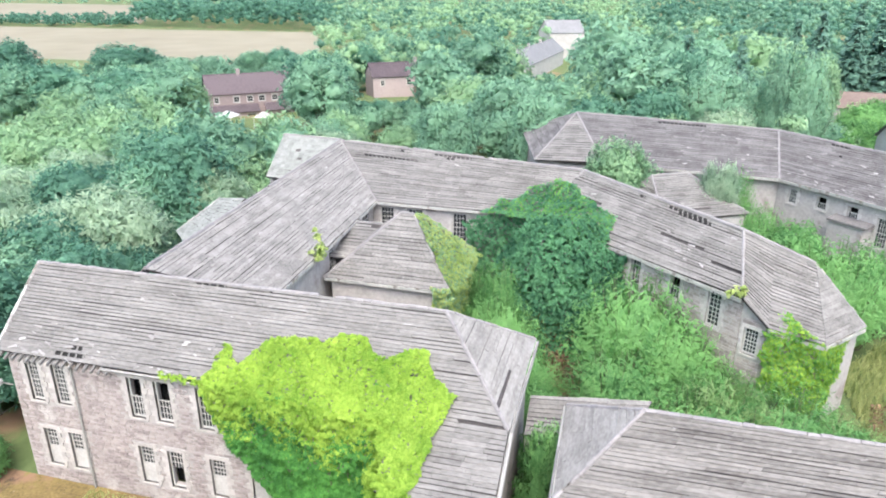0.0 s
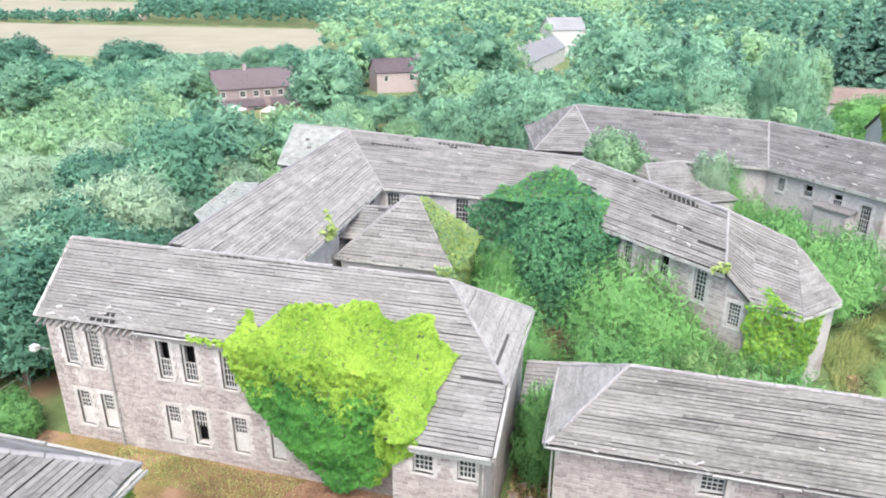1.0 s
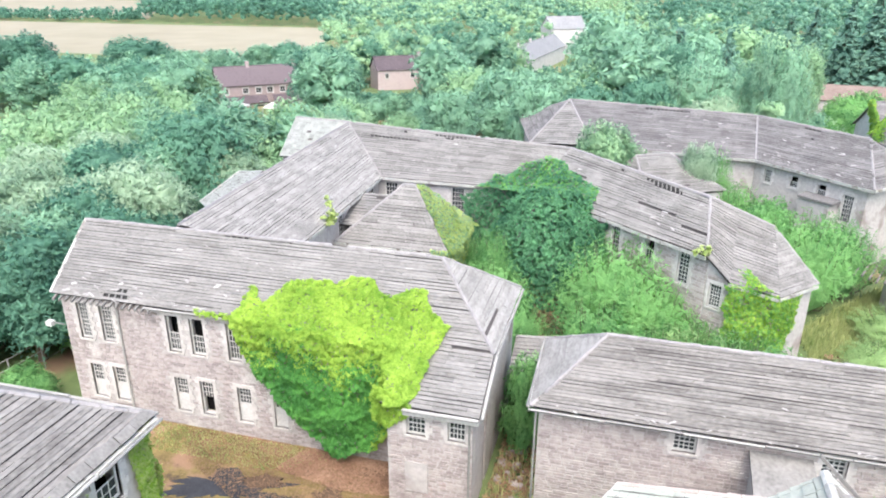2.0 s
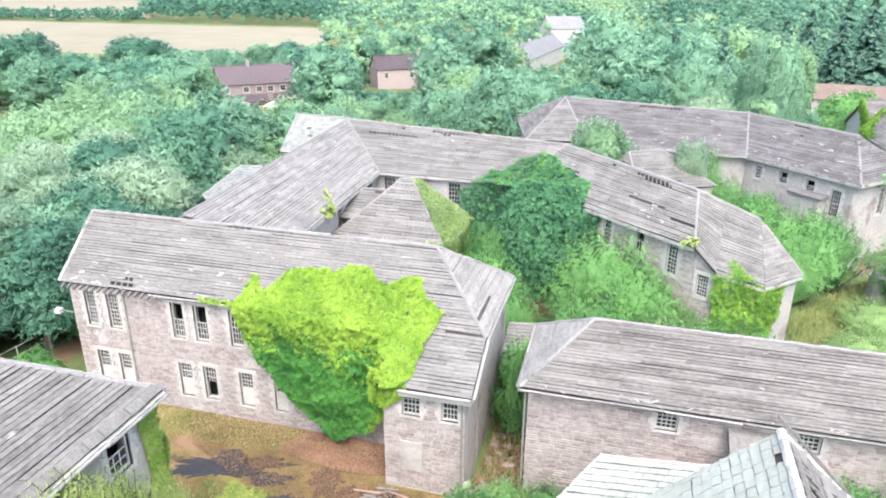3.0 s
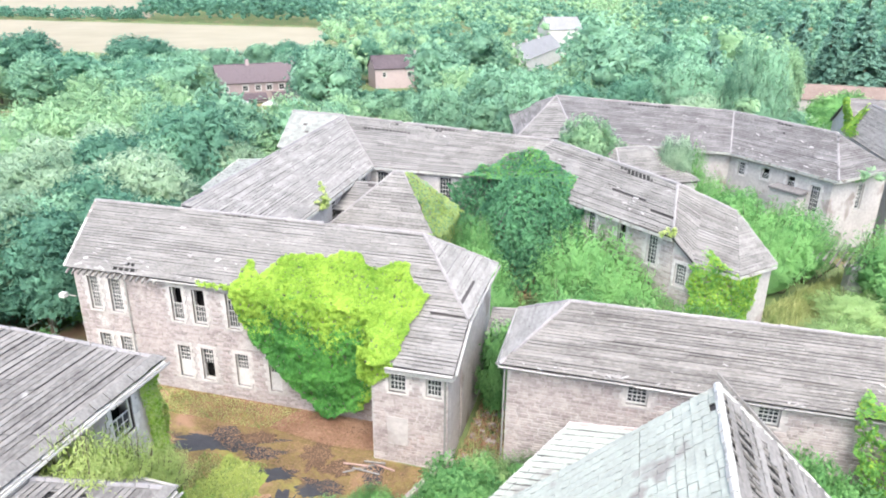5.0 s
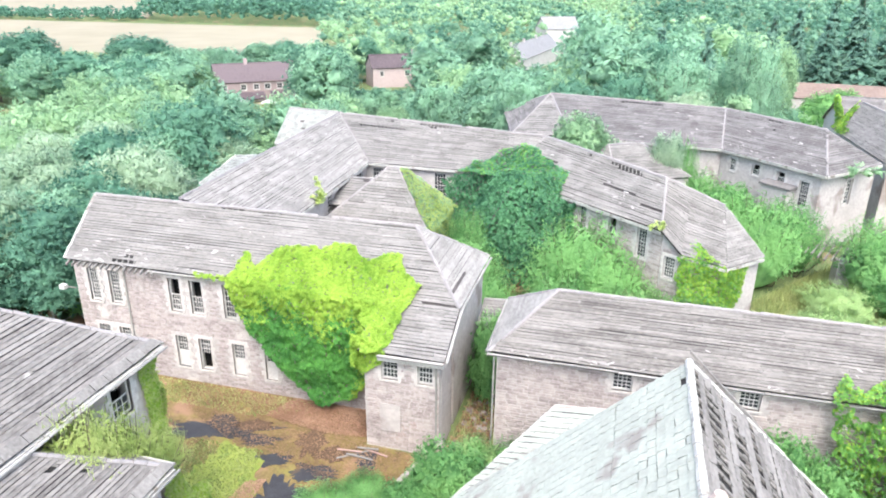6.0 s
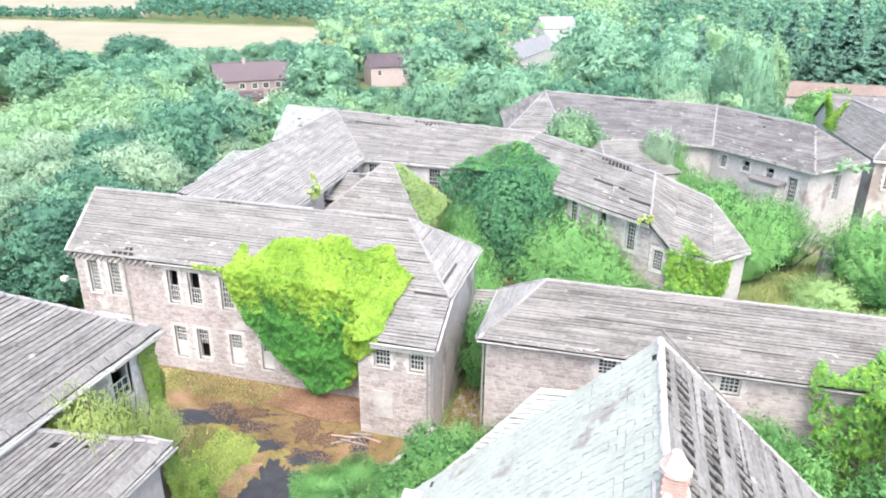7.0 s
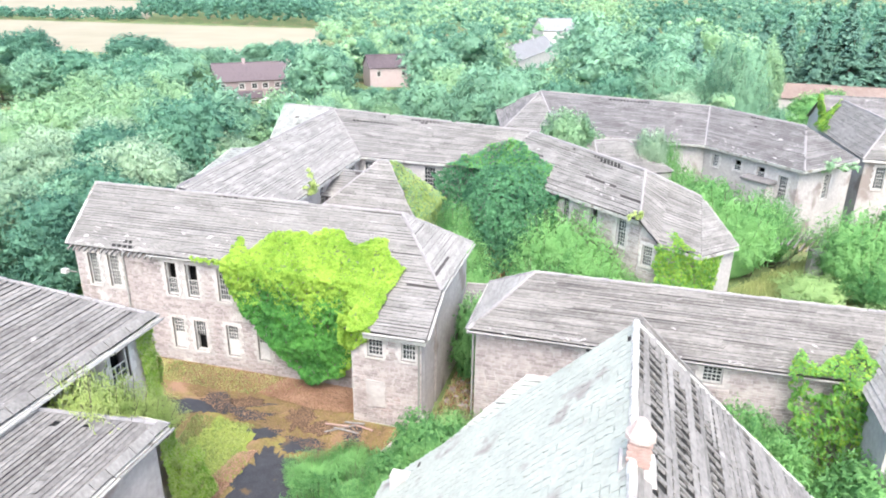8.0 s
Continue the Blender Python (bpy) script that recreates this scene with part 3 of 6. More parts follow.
def willow(name, label, height, radius, mat, leaf=0.3, twigs=420, droop=0.35, long=4.2, each=16, core=0.6):
    """An upright feathery shrub or tree: long narrow leaves along arching shoots."""
    ob = thing(name, label, "tree" if height > 5 else "shrub")
    s = Solid()
    c, n = [], []
    way = []
    for _ in range(twigs):
        a, q = rng.uniform(0, 2 * math.pi), math.sqrt(rng.uniform(0, 1))
        lump = 1 + 0.18 * math.sin(3 * a + 1.3) * q
        tip = np.array([radius * lump * q * math.cos(a), radius * lump * q * math.sin(a), height * (1 - 0.5 * q ** 3) * rng.uniform(0.72, 1.06)])
        root = np.array([tip[0] * 0.6, tip[1] * 0.6, tip[2] * rng.uniform(0.1, 0.45)])
        t = np.linspace(0.2, 1, each)[:, None] + rng.uniform(-0.03, 0.03, (each, 1))
        bow = np.array([math.cos(a), math.sin(a), -droop])
        pts = root + (tip - root) * t + bow * (t ** 3) * 0.14 * radius
        c.append(pts + rng.normal(0, 0.10, pts.shape))
        n.append(np.tile([math.cos(a) * 0.8, math.sin(a) * 0.8, 0.8], (each, 1)) + rng.normal(0, 0.35, pts.shape))
        way.append((tip - root) / np.linalg.norm(tip - root) + bow * 0.6 * t * t + rng.normal(0, 0.3, pts.shape))
        if rng.random() < 0.08:
            s.bar((0, 0, -0.3), root, (0.08, 0.04), 5)
            s.bar(root, tip, (0.04, 0.01), 4)
    part("trunk", s.mesh("trunk", BARK), ob)
    c, n = np.concatenate(c), np.concatenate(n)
    inner = [(0.25 * radius * math.cos(k * 2.1), 0.25 * radius * math.sin(k * 2.1), height * (0.22 + 0.09 * k), radius * (core + 0.05 - 0.07 * k)) for k in range(5)] if core else None
    part("crown", leaf_mesh("crown", c, n, rng.uniform(0.7, 1.3, len(c)) * leaf, mat, long, np.concatenate(way), np.column_stack([c[:, 0] / radius, c[:, 1] / radius, 0.25 + c[:, 2] / height]), core_of(inner, 1, 1.0) if inner else None), ob)
    return ob


def conifer(name, label, height, radius, mat, leaf=0.4):
    ob = thing(name, label, "conifer")
    part("trunk", Solid().bar((0, 0, -0.5), (0, 0, height * 0.97), (0.02 * height, 0.02), 7).mesh("trunk", BARK), ob)
    c, n = [], []
    tiers = int(height / 0.55)
    for k in range(tiers):
        h = 0.08 + 0.92 * k / tiers
        rr = radius * (1 - h) ** 0.8 + 0.15
        for j in range(max(4, int(11 * (1 - h) + 4))):
            a = rng.uniform(0, 2 * math.pi)
            m = max(5, int(7 * rr))
            t = np.linspace(0.25, 1.0, m)[:, None] * rr * rng.uniform(0.75, 1.1)
            pts = np.hstack([t * math.cos(a), t * math.sin(a), h * height - 0.28 * t + 0.0 * t]) + rng.normal(0, 0.16, (m, 3))
            c.append(pts)
            n.append(np.tile([0.5 * math.cos(a), 0.5 * math.sin(a), 0.7], (m, 1)) + rng.normal(0, 0.35, (m, 3)))
    c, n = np.concatenate(c), np.concatenate(n)
    part("crown", leaf_mesh("crown", c, n, rng.uniform(0.7, 1.3, len(c)) * leaf, mat, 2.4, None, np.column_stack([c[:, 0] / radius, c[:, 1] / radius, np.full(len(c), 0.5)])), ob)
    return ob


# ---- ground: one sheet to the horizon ----
def land(x, y):
    """Height of the ground: level round the buildings, falling to the valley beyond and to the west."""
    s = max(0.0, min(1.0, (y - 85) / 60.0))
    w = max(0.0, min(1.0, (-x - 36) / 30.0)) * max(0.0, min(1.0, (y - 5) / 25.0))
    far = max(0.0, min(1.0, (y - 170) / 80.0))
    return GROUND - 4.2 * (s * s * (3 - 2 * s)) * (1 if x < 25 else max(0, 1 - (x - 25) / 30)) - 2.2 * w * (1 - s) - 4 * far


def ground_sheet():
    xs = np.concatenate([np.linspace(-2500, -160, 14), np.linspace(-150, 120, 91), np.linspace(135, 2500, 14)])
    ys = np.concatenate([np.linspace(-600, -40, 8), np.linspace(-37, 260, 100), np.linspace(280, 600, 17), np.linspace(700, 4000, 12)])
    v = [(x, y, land(x, y) + 0.12 * noise.noise((x * 0.15, y * 0.15, 0))) for y in ys for x in xs]
    w = len(xs)
    f = [(j * w + i, j * w + i + 1, (j + 1) * w + i + 1, (j + 1) * w + i) for j in range(len(ys) - 1) for i in range(w - 1)]
    m = material("rough_ground", (0.055, 0.095, 0.035), (0.16, 0.205, 0.085), 0.9, 0.95, 0.5, spread=0.0, stain=(0.26, 0.17, 0.11), stain_scale=0.12, stain_at=0.58)
    tagged(new("ground", mesh_from("ground", v, f, m)), "rough overgrown ground with grass, weeds and bare brown soil", "ground", kind="structure")


ground_sheet()


def sheet(name, outline, z, mat, label, category, thick=0.05):
    n = len(outline)
    v = [(x, y, z) for x, y in outline] + [(x, y, z - thick) for x, y in outline]
    f = [tuple(range(n)), tuple(reversed(range(n, 2 * n)))] + [(i, n + i, n + (i + 1) % n, (i + 1) % n) for i in range(n)]
    return tagged(new(name, mesh_from(name, v, f, mat)), label, category, kind="structure")


# ---- the long ward with the creeper ----
def block_a():
    b = thing("ward_block", "two-storey grey stone ward block with sagging boarded roof, paint flaking", "building")
    # main roof: gable to the west, hip to the east, lower skirt over the front wing
    ez, rz = 7.05, 10.1
    E = dict(fl=(-31.1, 23.3, ez), fr=(-5.05, 23.3, ez), br=(-5.05, 31.4, ez), bl=(-31.1, 31.4, ez))
    rl, rr = (-31.6, 27.45, rz), (-8.8, 27.45, rz)
    roof_face(b, E["fl"], E["fr"], rr, rl, 26, BOARD, True, 0.004, 2.7, low_gaps=0.12, holes=[(1, 0.13, 0.2), (3, 0.16, 0.19), (25, 0.42, 0.5), (25, 0.6, 0.61)])
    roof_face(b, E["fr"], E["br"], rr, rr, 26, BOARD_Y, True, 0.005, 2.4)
    roof_face(b, E["br"], E["bl"], rl, rr, 22, BOARD_FAR, False, 0.02, 3.4)
    roof_face(b, (-9.9, 20.15, 5.5), (-5.05, 20.15, 5.5), (-5.05, 23.32, 7.06), (-9.9, 23.32, 7.06), 15, BOARD, True, 0.01, 1.8)
    scraps(b, E["fl"], E["fr"], rr, rl, 24, 0.0, 0.9)
    scraps(b, E["fl"], (-20.0, 23.3, ez), (-20.0, 27.45, rz), rl, 24, 0.0, 0.35, 0.3)
    ridge(b, [rl, rr])
    ridge(b, [rr, E["fr"]], name="hip_cap")
    ridge(b, [rr, E["br"]], name="hip_cap")
    ridge(b, [rl, E["fl"]], 0.09, FASCIA, "verge_board")
    eave_board(b, (-8.7, 20.1, 5.46), (-5.0, 20.1, 5.46), 0.32, 0.1)
    eave_board(b, (-24.8, 23.28, 6.98), (-17, 23.28, 6.98), 0.16)
    eave_board(b, (-5.0, 20.1, 5.5), (-5.0, 23.3, 7.0), 0.22)
    eave_board(b, (-5.0, 23.3, 7.0), (-5.0, 31.4, 7.0), 0.22)
    holes = []
    up = [(-29.75, -28.95), (-28.2, -27.35), (-23.8, -23.0), (-22.3, -21.45), (-20.0, -19.2)]
    for a, c in up:
        holes.append((a + 30.75, c + 30.75, 4.2, 6.5))
    low = [(-29.55, -28.7), (-28.0, -27.15), (-23.8, -22.95), (-22.15, -21.3), (-19.75, -18.9), (-17.5, -16.7)]
    for a, c in low:
        holes.append((a + 30.75, c + 30.75, 0.25, 2.5))
    w = wall(b, (-30.75, 23.55), (-5.4, 23.55), GROUND - 0.3, 6.95, holes)
    rubble(w, GROUND, 6.9, holes, singles=300, clear=0.2, skip=lambda u, z: u > 20.6)
    styles = [dict(rows=8), dict(rows=8), dict(rows=6, open_top=True), dict(rows=6, open_top=True), dict(rows=6)]
    styles += [dict(rows=4, blank=0.48), dict(rows=4, blank=0.5), dict(rows=4, blank=0.5), dict(rows=6, open_low=True), dict(rows=4, blank=0.52), dict(rows=4, blank=0.55)]
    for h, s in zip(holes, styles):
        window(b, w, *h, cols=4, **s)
    # gable end, back and east walls
    w2 = wall(b, (-30.75, 31.15), (-30.75, 23.55), GROUND - 0.3, 6.95)
    wall(b, (-5.4, 23.55), (-5.4, 31.15), GROUND - 0.3, 6.95, name="wall")
    wall(b, (-5.4, 31.15), (-30.75, 31.15), GROUND - 0.3, 6.95)
    g = Solid().hexa([(-30.76, 23.6, 6.9), (-30.3, 23.6, 6.9), (-30.3, 31.1, 6.9), (-30.76, 31.1, 6.9)], [(-30.76, 27.4, 9.85), (-30.3, 27.4, 9.85), (-30.3, 27.5, 9.85), (-30.76, 27.5, 9.85)])
    part("gable", g.mesh("gable", MORTAR), b)
    # front wing
    hw = [(-8.65 + 9.65, -7.7 + 9.65, 3.75, 4.95), (-6.6 + 9.65, -5.75 + 9.65, 3.75, 5.1)]
    w3 = wall(b, (-9.65, 20.45), (-5.4, 20.45), GROUND - 0.3, 5.35, hw)
    rubble(w3, GROUND, 5.2, hw, singles=90)
    for h in hw:
        window(b, w3, *h, cols=4, rows=4)
    wall(b, (-9.65, 23.1), (-9.65, 20.9), GROUND - 0.3, 5.4)
    ew = wall(b, (-5.4, 20.9), (-5.4, 23.1), GROUND - 0.3, 5.4)
    s = Solid().box((-8.75, 20.36, 0.45), (-7.6, 20.44, 2.2))
    part("blocked_doorway", s.mesh("blocked_doorway", MORTAR), b)
    s = Solid().bar((-5.55, 20.34, 5.2), (-5.55, 20.34, GROUND), 0.055, 8)
    part("downpipe", s.mesh("downpipe", PIPE), b)
    s = Solid().bar((-26.9, 23.42, 6.8), (-26.9, 23.42, GROUND), 0.06, 8)
    part("downpipe", s.mesh("downpipe", PIPE), b)
    # rafter ends where the eave has lost its gutter
    for k in range(16):
        x = -30.8 + k * 0.42
        s = Solid().hexa([(x, 23.0, 6.72), (x + 0.1, 23.0, 6.72), (x + 0.1, 23.7, 7.0), (x, 23.7, 7.0)], [(x, 23.0, 6.86), (x + 0.1, 23.0, 6.86), (x + 0.1, 23.7, 7.14), (x, 23.7, 7.14)])
        part("rafter_end", s.mesh("rafter_end", BOARD), b)
    return b


block_a()


# ---- the long low range beside it ----
def block_b():
    b = thing("low_range", "long grey stone range with weathered boarded hip roof", "building")
    ez, rz = 6.22, 8.68
    fl, bl, fr, br = (-2.85, 20.7, ez), (-2.95, 27.1, ez), (30, 20.7, ez), (30, 27.1, ez)
    rl, rr = (0.2, 23.8, rz), (30, 23.8, rz)
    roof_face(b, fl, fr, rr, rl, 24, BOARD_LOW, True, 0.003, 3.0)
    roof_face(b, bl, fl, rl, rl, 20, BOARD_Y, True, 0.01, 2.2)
    roof_face(b, fr, br, rr, rr, 17, BOARD_FAR, False, 0.02, 3)
    roof_face(b, br, bl, rl, rr, 17, BOARD_FAR, False, 0.02, 3.4)
    scraps(b, fl, fr, rr, rl, 26, 0.0, 0.95, 0.14)
    scraps(b, fl, fr, rr, rl, 44, 0.0, 0.05, 0.15)
    ridge(b, [rl, rr])
    ridge(b, [rl, fl], name="hip_cap")
    ridge(b, [rl, bl], name="hip_cap")
    eave_board(b, (-2.85, 20.66, 6.16), (30, 20.66, 6.16), 0.12, 0.05, CAP)
    eave_board(b, (-2.95, 27.1, 6.18), (-2.9, 20.7, 6.18), 0.25, 0.05)
    holes = [(3.4 + 2.5, 4.4 + 2.5, 4.8, 5.8), (9.35 + 2.5, 10.35 + 2.5, 4.8, 5.8), (16 + 2.5, 17 + 2.5, 4.8, 5.8)]
    w = wall(b, (-2.5, 21.1), (29.6, 21.1), GROUND - 0.3, 6.1, holes)
    rubble(w, 0.5, 6.0, holes, (0.42, 0.15), singles=250)
    for h in holes:
        window(b, w, *h, cols=4, rows=4)
    wall(b, (-2.5, 26.7), (-2.5, 21.1), GROUND - 0.3, 6.1)
    wall(b, (29.6, 26.7), (-2.5, 26.7), GROUND - 0.3, 6.1)
    wall(b, (29.6, 21.1), (29.6, 26.7), GROUND - 0.3, 6.1)
    s = Solid().bar((-2.62, 21.0, 6.0), (-2.62, 21.0, GROUND), 0.055, 8)
    part("downpipe", s.mesh("downpipe", PIPE), b)
    # cross wing cutting into the front slope
    roof_face(b, (16.3, 20.9, 6.2), (16.3, 16.5, 6.2), (18.4, 16.5, 8.3), (18.2, 23.3, 8.3), 12, BOARD_Y, True, 0.01, 2.2)
    roof_face(b, (20.5, 16.5, 6.2), (20.5, 20.9, 6.2), (18.2, 23.3, 8.3), (18.4, 16.5, 8.3), 12, BOARD_FAR, False, 0.01, 2.2)
    ridge(b, [(18.4, 16.5, 8.3), (18.2, 23.3, 8.3)])
    ridge(b, [(16.3, 20.9, 6.25), (18.2, 23.3, 8.3)], 0.07, name="valley_board")
    for p, q in (((16.6, 21.0), (16.6, 16.8)), ((16.6, 16.8), (20.2, 16.8)), ((20.2, 16.8), (20.2, 21.0))):
        wall(b, p, q, GROUND - 0.3, 6.1)
    # lean-to porch on the front
    s = Solid().hexa([(6.5, 18.4, 4.6), (9.0, 18.4, 4.6), (9.0, 21.0, 5.4), (6.5, 21.0, 5.4)], [(6.5, 18.4, 4.75), (9.0, 18.4, 4.75), (9.0, 21.0, 5.55), (6.5, 21.0, 5.55)])
    part("porch_roof", s.mesh("porch_roof", BOARD_FAR), b)
    s = Solid().box((6.7, 18.6, GROUND), (8.8, 21.05, 4.7))
    part("porch_wall", s.mesh("porch_wall", MORTAR), b)
    return b


block_b()


# ---- the near slated hall ----
def slate_face(owner, e0, e1, r1, r0, rows, mat, width=0.32, gaps=0.0015):
    e0, e1, r0, r1 = map(Vector, (e0, e1, r0, r1))
    return roof_face(owner, e0, e1, r1, r0, rows, mat, False, gaps, width, name="slate", slip=0.7, cover=0.95, singles=(3.0, 8.6, 9.5, SLATE_PIECE))


def block_c():
    b = thing("slated_hall", "hall roof of pale lichened slates with stripped bare battens", "building")
    R0, R1 = (5.3, 8.7, 13.8), (5.3, -40, 13.8)
    # west slope of slates in three runs, the lower one reaching further north
    slate_face(b, (-3.7, -40, 4.8), (-3.7, 9.4, 4.8), R0, R1, 44, SLATE_PALE, 0.34)
    # low slated annex against the north gable, its top edge in ridge tiles
    a0, a1, a2, a3 = (-3.4, 8.5, 4.98), (6.2, 8.5, 5.83), (6.2, 15.5, 7.46), (1.07, 15.5, 7.0)
    roof_face(b, a0, a1, a2, a3, 24, SLATE_PALE, False, 0.004, 0.36, name="slate", slip=0.7, cover=0.95)
    ridge(b, [a3, a2], 0.09, FLAUNCH)
    ridge(b, [a0, a3], 0.05, FASCIA, "verge_board")
    wall(b, (6.0, 15.2), (1.3, 15.2), GROUND - 0.3, 6.85)
    wall(b, (6.0, 9.0), (6.0, 15.2), GROUND - 0.3, 5.7)
    wall(b, (1.3, 15.0), (-3.1, 9.05), GROUND - 0.3, 4.8)
    # east slope: battens over rafters, dark gaps from a deck coloured as unlit inside
    east = roof_face(b, (12.6, 10.4, 6.5), (12.6, -40, 6.5), R1, R0, 36, BOARD_LOW_Y, True, 0.12, 4.2, INSIDE_SHADE, slip=1.8, cover=0.78, holes=[(33, 0.01, 0.16), (32, 0.02, 0.15), (29, 0.015, 0.2), (28, 0.03, 0.19), (24, 0.04, 0.2), (23, 0.06, 0.22), (19, 0.1, 0.16), (14, 0.12, 0.2), (9, 0.08, 0.13), (34, 0.2, 0.3), (27, 0.24, 0.32)])
    for k in range(26):
        y = 9.6 - k * 0.5
        s = Solid().hexa([(5.4, y, 13.64), (5.4, y - 0.09, 13.64), (12.5, y - 0.09, 6.54), (12.5, y, 6.54)], [(5.4, y, 13.75), (5.4, y - 0.09, 13.75), (12.5, y - 0.09, 6.65), (12.5, y, 6.65)])
        part("rafter", s.mesh("rafter", BOARD_LOW_Y), b)
    ridge(b, [R0, R1], 0.12, FASCIA)
    ridge(b, [R0, (12.6, 10.4, 6.5)], 0.08, FASCIA, "verge_board")
    wall(b, (12.1, 8.6), (-3.0, 8.6), GROUND - 0.3, 6.3)
    wall(b, (-3.2, 9.0), (-3.2, -39), GROUND - 0.3, 4.9)
    wall(b, (12.1, -39), (12.1, 9.0), GROUND - 0.3, 6.3)
    g = Solid().hexa([(-3.0, 8.2, 4.8), (12.1, 8.2, 4.8), (12.1, 8.5, 4.8), (-3.0, 8.5, 4.8)], [(5.2, 8.2, 13.5), (5.4, 8.2, 13.5), (5.4, 8.5, 13.5), (5.2, 8.5, 13.5)])
    part("gable", g.mesh("gable", MORTAR), b)
    # stub of a brick chimney with a cracked mortar cap
    s = Solid().hexa([(5.16, 1.55, 13.0), (5.7, 1.55, 13.0), (5.7, 2.09, 13.0), (5.16, 2.09, 13.0)], [(5.18, 1.57, 14.34), (5.68, 1.57, 14.34), (5.68, 2.07, 14.34), (5.18, 2.07, 14.34)])
    for k in range(16):
        z = 13.66 + 0.085 * (k // 2)
        x = 5.15 + 0.27 * (k % 2) + 0.13 * ((k // 2) % 2)
        s.box((x, 1.53, z), (min(x + 0.24, 5.71), 1.575, z + 0.07))
    ch = part("chimney", s.mesh("chimney", BRICK_RED), b, "stub of a dusty pink brick chimney")
    s = Solid().bar((5.43, 1.82, 14.32), (5.43, 1.82, 14.42), (0.36, 0.35), 10)
    s.bar((5.43, 1.82, 14.4), (5.41, 1.84, 14.78), (0.33, 0.12), 10)
    part("chimney_cap", s.mesh("chimney_cap", FLAUNCH), ch, "cracked pale mortar cap")
    part("chimney_base", Solid().hexa([(4.95, 1.3, 13.35), (5.9, 1.3, 13.35), (5.9, 2.25, 13.35), (4.95, 2.25, 13.35)], [(5.02, 1.42, 13.66), (5.82, 1.42, 13.62), (5.82, 2.2, 13.64), (5.02, 2.2, 13.66)]).mesh("chimney_base", MORTAR), ch)
    return b


block_c()


# ---- the two hipped blocks to the west of the yard ----
def block_l(name, tip, end_y, hip_dx, hip_dy, rise, west, label, windows=()):
    b = thing(name, label, "building")
    x, y, z = tip
    top = (x - hip_dx, y - hip_dy, z + rise)
    back = (x - hip_dx, end_y, z + rise)
    roof_face(b, (x, y, z), (x, end_y, z), back, top, 36, BOARD_LOW_Y, True, 0.003, 2.8 if name == 'tall_block' else 3.6, holes=[(12, 0.012, 0.02), (17, 0.012, 0.024)] if name == "near_wing" else ())
    roof_face(b, (west, y, z), (x, y, z), top, top, 20, BOARD_LOW, True, 0.01, 3.0)
    roof_face(b, (west, end_y, z), (west, y, z), top, back, 20, BOARD_FAR, False, 0.02, 4)
    ridge(b, [top, (x, y, z)], 0.1, name="hip_cap")
    ridge(b, [top, (west, y, z)], 0.1, name="hip_cap")
    ridge(b, [top, back])
    eave_board(b, (x + 0.02, end_y, z - 0.02), (x + 0.02, y, z - 0.02), 0.2, 0.16)
    eave_board(b, (x, y + 0.02, z - 0.02), (west, y + 0.02, z - 0.02), 0.2, 0.08)
    # grey boards laid end to end over the eave
    up = Vector((-hip_dx, 0, rise)).normalized()
    out = Vector((rise, 0, hip_dx)).normalized()
    q = y
    while q > -14:
        w = rng.uniform(0.7, 1.3)
        foot = Vector((x + 0.06 + rng.uniform(-0.02, 0.03), q, z + 0.02))
        wide, skew = rng.uniform(0.34, 0.44), rng.uniform(-0.03, 0.03)
        lo = [foot + out * 0.06, foot + out * 0.06 + Vector((0, -w + 0.03, skew)), foot + up * wide + out * 0.08 + Vector((0, -w + 0.03, skew)), foot + up * wide + out * 0.08 + Vector((0, -0.25 if q == y else 0, 0))]
        part("eave_slab", Solid().hexa(lo, [p + out * 0.03 for p in lo]).mesh("eave_slab", BOARD), b)
        q -= w
    holes = [(a - end_y, c - end_y, p, q) for a, c, p, q in windows]
    w = wall(b, (x - 0.35, end_y), (x - 0.35, y - 0.35), GROUND - 0.3, z - 0.1, holes)
    for h in holes:
        window(b, w, *h, cols=3, rows=4, open_top=True)
    wall(b, (x - 0.35, y - 0.35), (west + 0.35, y - 0.35), GROUND - 0.3, z - 0.1)
    wall(b, (west + 0.35, y - 0.35), (west + 0.35, end_y), GROUND - 0.3, z - 0.1)
    return b, w


block_l("tall_block", (-14.85, 11.2, 9.9), -30, 5.6, 5.2, 4.0, -26, "tall stone block with hipped roof of grey weathered boards", [(8.4, 9.5, 7.75, 9.4), (4.6, 5.7, 7.75, 9.4)])
block_l("near_wing", (-11.75, 7.05, 7.6), -30, 4.6, 4.6, 3.3, -21, "grey rendered wing with hipped board roof and holes", [])


